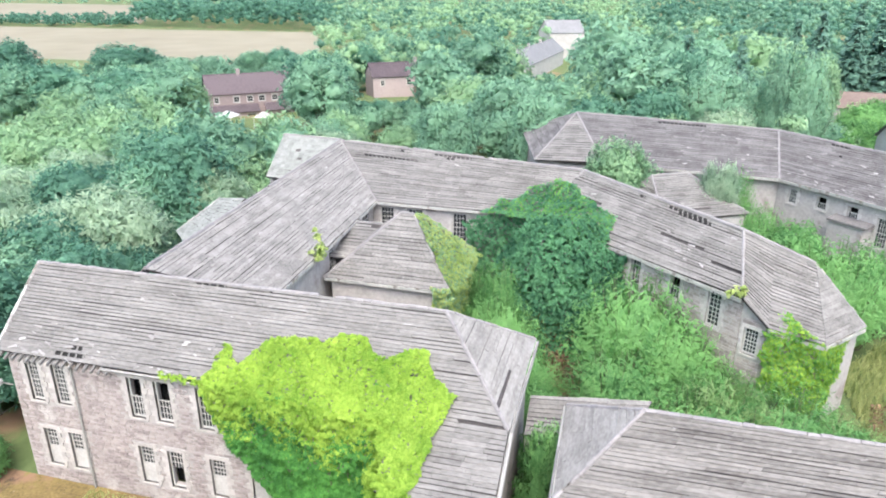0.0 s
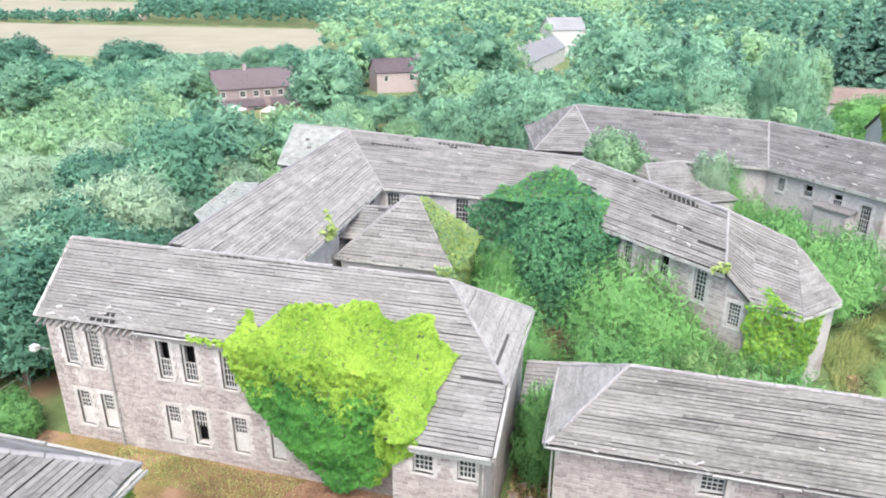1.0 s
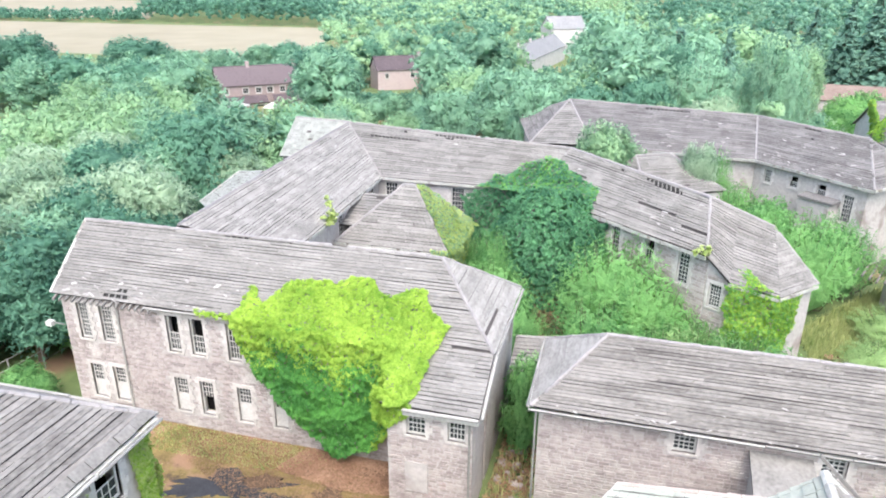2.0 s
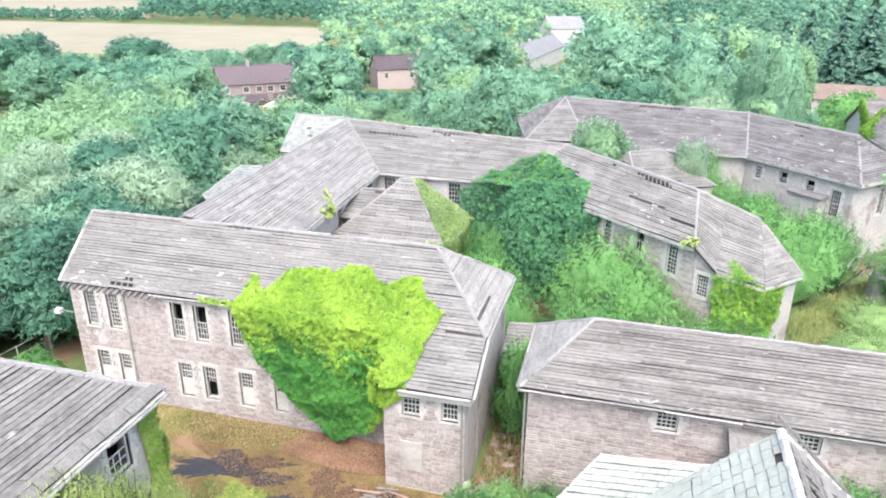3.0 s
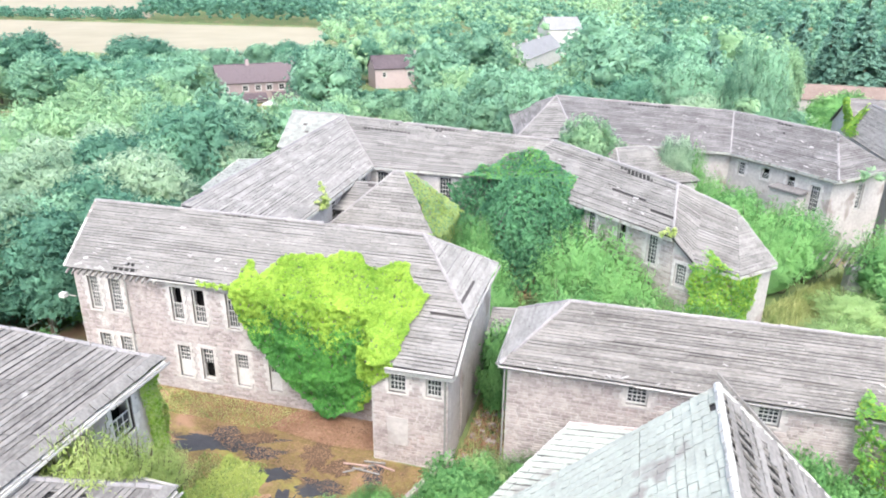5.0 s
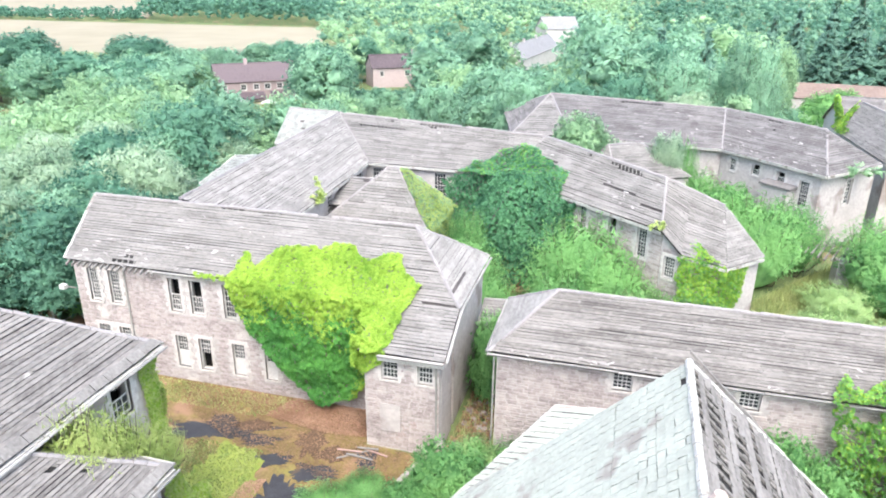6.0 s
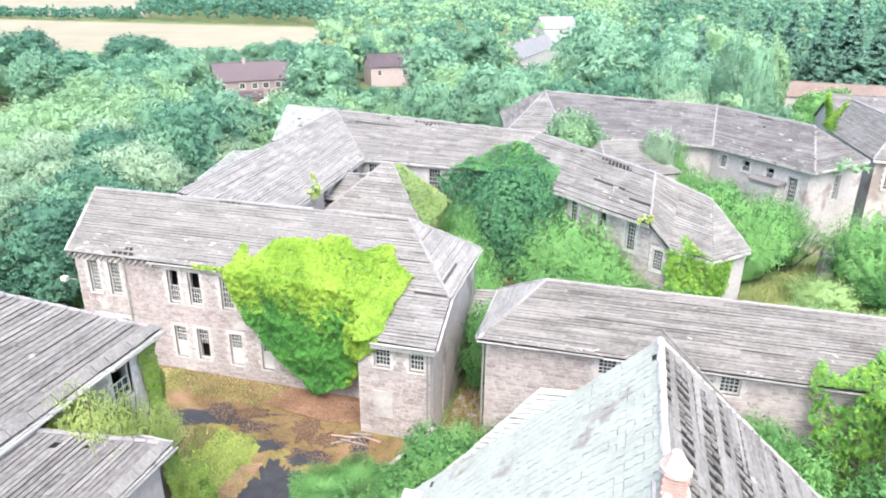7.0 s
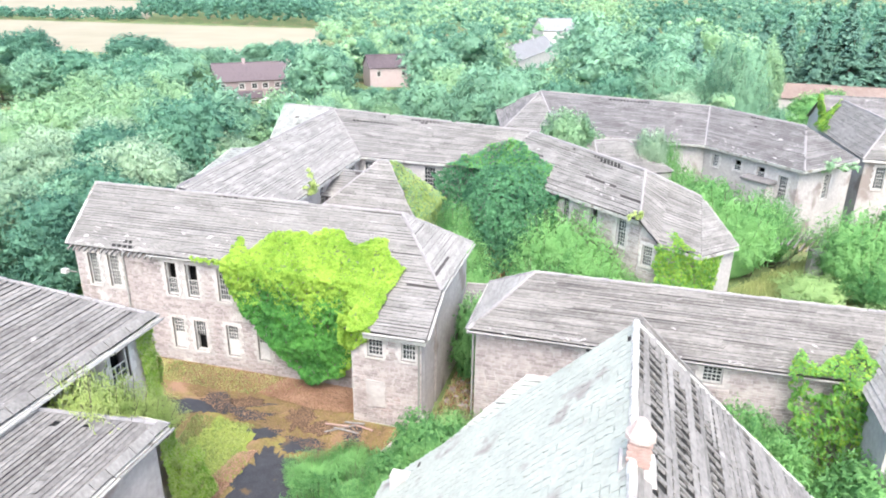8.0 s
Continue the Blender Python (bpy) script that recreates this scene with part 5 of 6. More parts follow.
def creeper_a():
    roof = [(-19.6, 23.0), (-18.6, 24.9), (-17.9, 24.1), (-16.8, 25.3), (-15.0, 25.6), (-12.5, 25.9), (-11.3, 25.2), (-9.3, 25.9), (-8.7, 24.6), (-7.4, 24.3), (-7.9, 23.0), (-8.4, 20.3), (-9.6, 20.0), (-10.5, 22.4)]
    over = Vector((0, -0.59, 0.81))

    def on_roof(x, y):
        return Vector((x, y, 7.05 + (0.731 if y > 23.3 else 0.49) * (y - 23.3))), over

    def on_front(x, z):
        lean = max(0.0, 1 - abs(x + 13) / 6.5) * (0.5 + 0.5 * min(1.0, max(0.0, (z - 1.0) / 2.5)))
        return Vector((x, 23.35 - 0.95 * lean, z)), Vector((0, -0.95, 0.3))

    def on_side(s, z):
        return Vector((-10.1 + 0.1 * s, 23.2 - s, z)), Vector((-0.7, -0.7, 0.2))

    sets = [drape(roof, 580, on_roof, 0.34, 0.3, 0.5),
            drape([(-19.7, 7.2), (-18.6, 4.7), (-16.0, 1.5), (-13.6, -0.4), (-11.4, 0.4), (-10.0, 2.0), (-9.8, 7.2)], 400, on_front, 0.5, 0.25, 0.9),
            drape([(0.0, 7.0), (3.0, 5.6), (3.2, 4.6), (1.4, 3.2), (0.0, 2.0)], 400, on_side, 0.5, 0.2, 0.9),
            drape([(-10.3, 6.3), (-8.3, 5.5), (-8.6, 4.8), (-9.3, 4.2), (-10.3, 4.3)], 400, lambda x, z: (Vector((x, 20.4, z)), Vector((0, -0.95, 0.3))), 0.35, 0.2, 0.9)]
    c, n, shade, way = (np.concatenate([q[k] for q in sets]) for k in range(4))
    # Bright leaves high up and to the right; lit look put into the colour.
    sunlit = (c[:, 2] + 0.5 * np.sin(c[:, 0] * 1.3) + 0.3 * np.sin(c[:, 0] * 3.1 + c[:, 2] * 2) + rng.normal(0, 0.6, len(c)) > 5.5) | (c[:, 0] + 0.3 * np.sin(c[:, 2] * 2) + rng.normal(0, 0.2, len(c)) > -11.0)
    tagged(new("creeper", leaf_mesh("creeper", c, n, rng.uniform(0.65, 1.35, len(c)) * 0.12, LEAF_CREEP_SHADE, 1.25, way, shade, None, LEAF_IVY, sunlit)), "bright yellow-green creeper spilling over the roof and wall", "creeper", kind="stuff")
    # thin runners along the eave and up the boards
    runs = [(-19.6 - 0.22 * k, 23.2 + rng.uniform(-0.1, 0.2), 7.0 + rng.uniform(-0.1, 0.15), 0.16) for k in range(10)]
    runs += [(-18.9 + rng.uniform(-0.3, 0.3), 23.6 + 0.25 * k, 7.3 + 0.183 * k, 0.14) for k in range(6)]
    mass("creeper_runner", "thin green creeper shoots along the gutter", "creeper", runs, 0.12, 500, LEAF_IVY)


creeper_a()


def ivy_court():
    turn = Vector((-0.648, -0.76, 0.15))

    def on_mound(s, h):
        a = s / 4.0
        f = max(0.0, min(1.0, h / 8.6))
        r = math.sqrt(max(0.0, 1 - f ** 2.6))
        d = Vector((math.cos(a), math.sin(a), 0))
        return Vector((-4.9 + 5.2 * r * d.x, 46.9 + 3.7 * r * d.y, GROUND + 9.0 * f)), (d * (0.25 + 0.75 * r) + Vector((0, 0, 0.25 + 0.9 * f ** 3))).normalized()

    def on_spill(x, y):
        near = (x + 7.8) * 0.648 + (y - 50.8) * 0.76
        up = (y - 50.85) * (0.92 if x > -9 else 0.7) if (x + 7.8) < (y - 50.8) * 1.05 else near * 0.66
        return Vector((x, y, 7.25 + max(0, min(up, 2.6)))), Vector((-0.2, -0.5, 0.84))

    sets = [drape([(-13.3, -0.6), (-13.3, 6.4), (-11.0, 7.0), (-7.4, 7.2), (-7.4, -0.6)], 150, lambda x, z: (Vector((x, 50.65, z)), Vector((0, -1, 0.15))), 0.6, 0.3, 0.9),
            drape([(0, -0.6), (0, 7.2), (7.6, 6.9), (9.4, 6.8), (8.6, 3.4), (7.0, -0.6)], 150, lambda s, z: (Vector((-7.6 + s * 0.76, 51.05 - s * 0.648, z)), turn), 0.7, 0.3, 0.9),
            drape([(-15.0, 0), (2.6, 0), (2.6, 8.55), (-15.0, 8.55)], 110, on_mound, 0.8, 0.1, 0.8),
            drape([(-12.0, 50.5), (-10.6, 51.6), (-8.4, 52.3), (-6.6, 53.2), (-5.4, 53.0), (-4.6, 51.6), (-3.2, 49.8), (-1.6, 47.9), (-2.2, 45.8), (-5.0, 46.5), (-8.0, 49.6)], 190, on_spill, 0.3, 0.3, 0.5)]
    c, n, shade, way = (np.concatenate([q[k] for q in sets]) for k in range(4))
    tagged(new("ivy_mound", leaf_mesh("ivy_mound", c, n, rng.uniform(0.65, 1.35, len(c)) * 0.16, LEAF_IVY_DARK, 1.3, way, shade, None, LEAF_IVY_MID, (np.arange(len(c)) >= len(c) - len(sets[3][0])) & (rng.random(len(c)) < 0.3))), "dense dark green ivy burying the court corner", "ivy", kind="stuff")


ivy_court()


def ivy_on(name, label, mat, pts, leaf=0.15, per=460, category="ivy"):
    mass(name, label, category, pts, leaf, per, mat)


def ivy_over(name, label, mat, leaf, sets, also=None, share=0.0):
    """Ivy as one body of leaves over several draped surfaces; a share of the leaves in a second tone."""
    c, n, shade, way = (np.concatenate([q[k] for q in sets]) for k in range(4))
    tagged(new(name, leaf_mesh(name, c, n, rng.uniform(0.65, 1.35, len(c)) * leaf, mat, 1.3, way, shade, None, also, rng.random(len(c)) < share if also else None)), label, "ivy", kind="stuff")


ivy_over("pavilion_creeper", "yellow-green creeper over the pavilion roof", LEAF_YELLOW, 0.13, [
    drape([(-15.4, 43.6), (-12.2, 39.9), (-11.3, 39.6), (-11.3, 47.5), (-14.9, 44.6)], 260, lambda x, y: (Vector((x, y, 5.2 + (-11.7 - x) * 1.02)), Vector((0.7, -0.1, 0.7))), 0.3, 0.25),
    drape([(39.6, 5.3), (47.5, 5.3), (47, 0.5), (39.8, 1.6)], 260, lambda y, z: (Vector((-11.9, y, z)), Vector((0.75, -0.4, 0.5))), 0.6, 0.2, 0.9),
    drape([(-13.0, 5.4), (-11.6, 5.4), (-11.6, 1.5), (-12.6, 2.6)], 260, lambda x, z: (Vector((x, 39.7, z)), Vector((0.1, -1, 0.2))), 0.4, 0.2, 0.9)], LEAF_LIGHT, 0.35)
ivy_over("wall_ivy", "bright green ivy over the end wall of the range", LEAF_IVY, 0.125, [
    drape([(7.2, 5.7), (8.4, 5.5), (10.6, 5.3), (10.6, -0.6), (7.6, -0.6), (7.4, 2.4)], 260, lambda x, z: (Vector((x, 38.65 - 0.03 * (x - 7.4), z)), Vector((0, -1, 0.2))), 0.45, 0.25, 0.9),
    drape([(0.0, 5.0), (2.6, 4.7), (2.0, 2.0), (0.6, -0.5), (0.0, -0.5)], 240, lambda q, z: (Vector((10.4 + q * 0.64, 38.55 + q * 0.77, z)), Vector((0.77, -0.64, 0.2))), 0.4, 0.2, 0.9),
    drape([(7.3, 38.4), (10.1, 38.2), (9.0, 38.9), (8.3, 39.9), (7.7, 39.2)], 260, lambda x, y: (Vector((x, y, 5.6 + (y - 38.4) * 0.62)), Vector((0, -0.5, 0.86))), 0.22, 0.25)], LEAF_IVY_MID, 0.45)
ivy_over("corner_ivy", "yellowish ivy hanging down a building corner", LEAF_YELLOW, 0.085, [
    drape([(10.1, 9.7), (11.0, 9.7), (11.1, 4.0), (11.3, -0.8), (9.4, -0.8), (9.9, 3.0), (10.2, 6.0)], 520, lambda y, z: (Vector((-15.2 + max(0.0, 5.5 - z) * 0.2, y, z)), Vector((0.78, -0.3, 0.55))), 0.32, 0.2, 0.9),
    drape([(-15.1, 9.8), (-16.2, 9.6), (-16.0, -0.8), (-14.6, -0.8)], 520, lambda x, z: (Vector((x, 10.9, z)), Vector((0.3, 0.8, 0.5))), 0.35, 0.2, 0.9),
    drape([(10.3, 3.2), (11.8, 2.6), (12.6, -0.8), (9.6, -0.8)], 420, lambda y, z: (Vector((-14.2, y, z)), Vector((0.78, -0.3, 0.55))), 0.6, 0.2, 0.9)], LEAF_IVY, 0.4)
ivy_over("range_ivy", "bright green ivy climbing the low range", LEAF_IVY_MID, 0.105, [
    drape([(13.4, 6.2), (14.4, 5.4), (15.4, 6.2), (21, 6.2), (21, -0.6), (14.6, -0.6), (13.8, 2.4)], 420, lambda x, z: (Vector((x, 20.55 - max(0.0, (5.5 - z) * 0.3) * min(1.0, max(0.0, (x - 13.8) / 2)), z)), Vector((-0.1, -0.97, 0.2))), 1.0, 0.6, 0.9),
    drape([(13.2, 20.6), (13.7, 21.7), (14.3, 20.9), (15.2, 21.3), (16.4, 22.4), (17.2, 21.4), (17.0, 20.5)], 420, lambda x, y: (Vector((x, y, 6.25 + (y - 20.7) * 0.79)), Vector((0, -0.6, 0.8))), 0.6, 0.25)], LEAF_IVY, 0.25)
ivy_on("gutter_plant", "small yellow-green plant sprouting in a gutter", LEAF_YELLOW, [(-20.4 + rng.uniform(-0.3, 0.3), 38.5 + rng.uniform(-0.4, 0.4), 7.2 + 1.8 * rng.uniform(0, 1) ** 1.5, rng.uniform(0.12, 0.26)) for _ in range(22)] + [(5.6 + rng.uniform(-0.5, 0.4), 39.3 + rng.uniform(-0.2, 0.2), 7.2 + rng.uniform(0, 0.5), 0.16) for _ in range(9)], 0.18, 200)
ivy_on("gutter_plant", "small green plants along a far ridge and eave", LEAF_LIGHT, [(14.5 + rng.uniform(-1.2, 1.2), 76.6 + rng.uniform(0, 1), 9.8 + rng.uniform(0, 1.2), 0.6) for _ in range(12)] + [(24.5 + rng.uniform(-1.5, 1.5), 63.0 + rng.uniform(-1, 1), 7.0 + rng.uniform(-0.8, 0.5), 0.45) for _ in range(16)], 0.3, 90)

PROTO = {
    "mid": broadleaf("broadleaf_tree", "leafy mid-green tree with a full rounded crown", 11, 4.6, LEAF_MID, 0.2, 1300, 8, 16),
    "light": broadleaf("broadleaf_tree", "light green tree with an open billowing crown", 11, 4.4, LEAF_LIGHT, 0.195, 1300, 8, 14, up=0.7, length=1.0),
    "silver": broadleaf("willow_tree", "silvery green willow with a soft crown", 10, 4.4, LEAF_SILVER, 0.14, 1350, 9, 14, long=3.0, length=1.15, up=0.75, sag=0.35),
    "dark": broadleaf("broadleaf_tree", "dark green tree with a dense crown", 12, 4.8, LEAF_DARK, 0.21, 1300, 8, 16),
    "fir": conifer("conifer", "tall dark conifer with drooping branches", 20, 4.2, LEAF_FIR, 0.34),
    "birch": willow("birch_tree", "tall birch with drooping light green shoots", 13, 4.2, LEAF_MID, 0.13, 900, 1.1, 4.6, 16, 0.0),
    "feather": willow("feathery_shrub", "tall feathery light green shrub", 6, 3.4, LEAF_BUSH, 0.08, 640, long=4.4),
    "yellow": willow("roof_plant", "pale yellow-green plant rooted between two roofs", 2.4, 1.3, LEAF_YELLOW, 0.035, 260, core=0.0),
    "bushy": broadleaf("leafy_shrub", "dense mid-green leafy shrub in the ruins", 5, 3.0, LEAF_BUSH, 0.115, 1000, 8, 13, 0.05, True, length=0.6, long=2.0),
    "pale": willow("pale_shrub", "low pale green feathery shrub", 4, 3.0, LEAF_PALE, 0.07, 520, long=4.4),
    "distant": broadleaf("broadleaf_tree", "distant leafy green tree in the woods", 12, 4.8, LEAF_MID, 0.295, 440, 7, 13, length=1.1),
    "distant_light": broadleaf("broadleaf_tree", "distant light green tree in the woods", 11, 4.8, LEAF_LIGHT, 0.285, 440, 7, 12, length=1.2, up=0.7),
    "distant_dark": broadleaf("broadleaf_tree", "distant dark green tree in the woods", 13, 5.0, LEAF_DARK, 0.295, 440, 7, 14, length=1.0),
}
PLANTED = set()


def plant(kind, x, y, h=1.0, wide=1.0, z=None):
    src = PROTO[kind]
    m = Matrix.Translation((x, y, land(x, y) - 0.2 if z is None else z)) @ Matrix.Rotation(rng.uniform(0, 6.28), 4, "Z")
    if kind in PLANTED:
        ob = copy_thing(src, m)
    else:
        PLANTED.add(kind)
        ob = src
        ob.matrix_basis = m
    ob.scale = (wide, wide, h)
    return ob


# lines of sight that the trees leave open: from azimuth, to azimuth, from and up to this distance, slope of the line
OPEN = [(-37.0, -26.0, 85, 168, 0.205), (-24.5, -15.5, 95, 186, 0.165), (-10.8, -3.6, 85, 288, 0.126), (-3.0, -1.5, 85, 300, 0.10), (11.2, 33, 97, 160, 0.162), (-49, -24.5, 60, 420, 0.099)]


def top_limit(x, y):
    """How tall a tree may stand at a place without closing a view, in metres."""
    a, r, h = math.degrees(math.atan2(x, y)), math.hypot(x, y), 99.0
    for a0, a1, d0, d1, tan in OPEN:
        if a0 < a < a1 and d0 < r < d1:
            h = min(h, 24.4 - r * tan - land(x, y))
    return h


FARTHER = {"mid": "distant", "silver": "distant_light", "light": "distant_light", "dark": "distant_dark"}


def wood(kinds, xr, yr, step, h=(0.7, 1.1), keep=lambda x, y: True):
    y = yr[0]
    while y < yr[1]:
        x = xr[0] + rng.uniform(0, step)
        while x < xr[1]:
            px, py = x + rng.uniform(-0.35, 0.35) * step, y + rng.uniform(-0.35, 0.35) * step
            if keep(px, py):
                s = min(rng.uniform(*h), top_limit(px, py) / 11.5)
                if s > 0.2:
                    kind = kinds[int(rng.integers(len(kinds)))]
                    plant(FARTHER.get(kind, kind) if py > 60 else kind, px, py, s, max(0.5, s) * rng.uniform(0.9, 1.2))
            x += step
        y += step * 0.9


# shrubs of the inner court
for kind, x, y, h, w in (
        ("feather", 0.4, 41.0, 1.35, 1.2), ("feather", 2.6, 39.6, 1.0, 0.9), ("feather", -0.6, 36.2, 0.9, 0.9), ("bushy", 0.8, 34.0, 0.85, 0.9), ("feather", -8.2, 40.6, 0.95, 0.7), ("bushy", -9.6, 42.5, 0.9, 0.7), ("feather", -6.0, 36.8, 0.75, 0.6), ("bushy", -4.6, 32.6, 0.8, 0.5),
        ("pale", 5.6, 34.2, 1.3, 1.15), ("feather", 4.6, 38.0, 0.72, 0.75), ("feather", 6.4, 36.4, 0.7, 0.7), ("bushy", -1.6, 43.6, 0.8, 0.7), ("feather", 8.6, 33.4, 0.9, 1.0), ("feather", 3.4, 33.0, 0.85, 0.95), ("bushy", 11.5, 32.6, 0.7, 0.8), ("pale", 2.0, 31.4, 1.15, 0.95), ("feather", 6.2, 31.6, 0.85, 0.95), ("pale", 12.5, 34.5, 0.8, 0.8),
        ("feather", -9.3, 44.4, 1.15, 0.6), ("feather", -11.9, 46.2, 0.9, 0.5),
        # between the ranges
        ("feather", 14.6, 51.5, 1.3, 1.15), ("bushy", 12.4, 54.0, 1.35, 1.1), ("feather", 17.5, 54.5, 1.15, 1.0), ("bushy", 10.0, 57.5, 1.1, 1.0), ("bushy", 13.0, 59.5, 1.2, 1.0), ("feather", 8.6, 64.2, 1.6, 0.55), ("feather", 10.3, 61.5, 1.25, 0.7),
        ("feather", 24.5, 50.0, 1.25, 1.2), ("bushy", 28.5, 52.0, 1.5, 1.2), ("feather", 26.0, 46.0, 0.8, 1.0), ("pale", 31.0, 45.0, 1.0, 1.2), ("bushy", 33, 57, 1.6, 1.3), ("pale", 20.5, 46.0, 0.7, 1.0),
        ("pale", 20.5, 37.5, 0.75, 1.1), ("pale", 17.6, 39.6, 0.7, 0.8), ("pale", 18.6, 41.8, 0.55, 0.8), ("pale", 24.0, 40.0, 0.65, 1.2), ("pale", 28.0, 37.5, 0.6, 1.2),
        # gap between the ward and the low range, and in front of the hall
        ("bushy", -3.7, 26.2, 1.25, 0.5), ("bushy", -3.8, 29.2, 0.9, 0.5), ("bushy", -3.2, 18.6, 0.55, 0.4), ("feather", -1.2, 19.2, 0.5, 0.4), ("bushy", 0.8, 19.4, 0.7, 0.4),
        ("bushy", -3.6, 15.9, 0.85, 0.75), ("pale", -3.0, 18.6, 0.8, 0.55), ("feather", -9.4, 14.6, 0.28, 0.5), ("feather", -8.2, 16.2, 0.25, 0.4), ("bushy", -5.0, 14.2, 0.6, 0.55), ("pale", -2.0, 16.8, 0.75, 0.7), ("feather", -6.7, 12.8, 0.5, 0.5), ("bushy", -8.6, 12.9, 0.4, 0.42), ("feather", -5.0, 13.0, 0.55, 0.45), ("bushy", -5.6, 15.0, 0.5, 0.5), ("pale", -4.6, 17.4, 0.7, 0.5), ("feather", -7.6, 10.8, 0.5, 0.6), ("bushy", -7.2, 9.0, 0.5, 0.6),
        ("bushy", 13.6, 16.8, 0.8, 0.9), ("bushy", 17.0, 16.5, 1.0, 1.1), ("bushy", 15.0, 13.0, 0.95, 1.0), ("feather", 18.5, 13.5, 0.95, 1.1), ("bushy", 20.5, 18.0, 1.1, 1.0), ("bushy", 11.4, 19.2, 1.12, 0.6), ("bushy", 13.0, 18.6, 0.95, 0.62), ("feather", 12.6, 17.0, 0.5, 0.6),
        ("bushy", -33.8, 22.6, 0.55, 0.6), ("bushy", -36.0, 20.0, 0.6, 0.7)):
    plant(kind, x, y, h, w, GROUND - 0.1)
for x, y, z, h, w in ((-14.0, 8.6, 5.4, 1.0, 0.9), (-14.1, 7.6, 5.9, 1.25, 1.0), (-14.2, 6.6, 6.4, 1.45, 1.0), (-14.3, 5.6, 7.0, 1.5, 0.9), (-14.0, 9.6, 5.0, 0.8, 0.7)):
    plant("yellow", x, y, h, w, z)
plant("light", -1.9, 63.4, 1.02, 0.78, GROUND)
plant("silver", 7.0, 63.0, 0.95, 0.42, GROUND)

# trees close to the west side of the buildings
wood(["silver", "light", "silver", "mid", "light", "silver"], (-84, -36), (27, 104), 6.6, (0.72, 1.05), lambda x, y: x > 2 - 1.28 * (y + 14) and x < -38.5 - max(0, (34 - y)) * 0.25 and not (x > -60 and y > 96))
for kind, x, y, h, w in (("dark", -37.5, 27.5, 0.75, 0.8), ("dark", -36.5, 33, 0.75, 0.8), ("dark", -42, 23, 0.75, 0.9), ("dark", -47, 20.5, 0.8, 0.9), ("dark", -35.6, 38, 0.62, 0.6), ("mid", -38.4, 43, 0.75, 0.7), ("dark", -52, 23, 0.85, 0.9), ("mid", -57, 19, 0.9, 0.9), ("dark", -62, 24, 0.95, 1.0), ("silver", -37.5, 54, 0.8, 0.8), ("light", -38.5, 60, 0.6, 0.8), ("light", -39, 66, 0.6, 0.9), ("bushy", -35.5, 30, 0.8, 0.7), ("bushy", -33.6, 35, 0.7, 0.6), ("bushy", -40, 19, 0.8, 0.9), ("bushy", -44.5, 16.5, 0.8, 0.9), ("dark", -42.7, 53.5, 1.02, 1.1), ("dark", -47.5, 48, 0.9, 1.0), ("dark", -41, 36, 0.82, 0.9)):
    plant(kind, x, y, h, w)
# behind the court and the east range
for kind, x, y, h, w in (("mid", -22.5, 80, 1.05, 0.8), ("mid", -11.5, 84, 1.1, 0.85), ("mid", -16.5, 90, 0.8, 0.9), ("light", -29, 82, 0.7, 0.8), ("silver", -34.5, 74, 0.8, 0.9), ("birch", -38, 80, 0.72, 0.9), ("light", -40, 70, 0.6, 1.0), ("dark", -5, 92, 0.9, 0.9), ("dark", 1, 92, 1.0, 0.9), ("light", 4, 90, 0.85, 0.8), ("silver", 10, 93, 0.95, 0.9), ("birch", 20.4, 99, 1.36, 0.72), ("birch", 17.2, 99.5, 1.46, 0.68), ("birch", 9.2, 99, 1.2, 1.2), ("birch", 13.0, 100, 1.1, 0.9), ("fir", 13.4, 112, 0.98, 0.9), ("fir", 6.4, 116, 0.98, 1.0), ("mid", -0.9, 104, 1.5, 1.0), ("dark", 5.0, 108, 1.35, 0.9), ("bushy", 24, 86, 1.0, 1.1), ("bushy", 31.5, 79, 1.3, 1.0), ("bushy", 34.5, 74, 1.4, 1.2), ("feather", 29.5, 73, 1.0, 0.8), ("light", 24.5, 112, 1.5, 0.8), ("bushy", 33, 122, 1.3, 1.4), ("bushy", 37, 132, 1.4, 1.6), ("bushy", 42, 140, 1.3, 1.6), ("bushy", 29, 116, 1.1, 1.2), ("mid", 2, 104, 1.0, 1.0)):
    plant(kind, x, y, h, w)

# ---- houses and fields beyond ----
FIELD = material("pale_stubble_field", (0.20, 0.182, 0.128), (0.265, 0.245, 0.18), 0.05, 0.95, 0.1, spread=0.0)


def az_point(az, d):
    """A place d metres from the start of the walk, az degrees round from straight ahead (west negative)."""
    return d * math.sin(radians(az)), d * math.cos(radians(az))


sheet("field", [(-143, 125), (-83, 182), (-192, 414), (-300, 404), (-406, 399), (-520, 396)], -8.9, FIELD, "pale straw-coloured stubble field", "field", 0.3)
sheet("field", [(-560, 440), (-432, 446), (-349, 456), (-520, 720), (-760, 720)], -8.85, FIELD, "pale straw-coloured distant field", "field", 0.3)

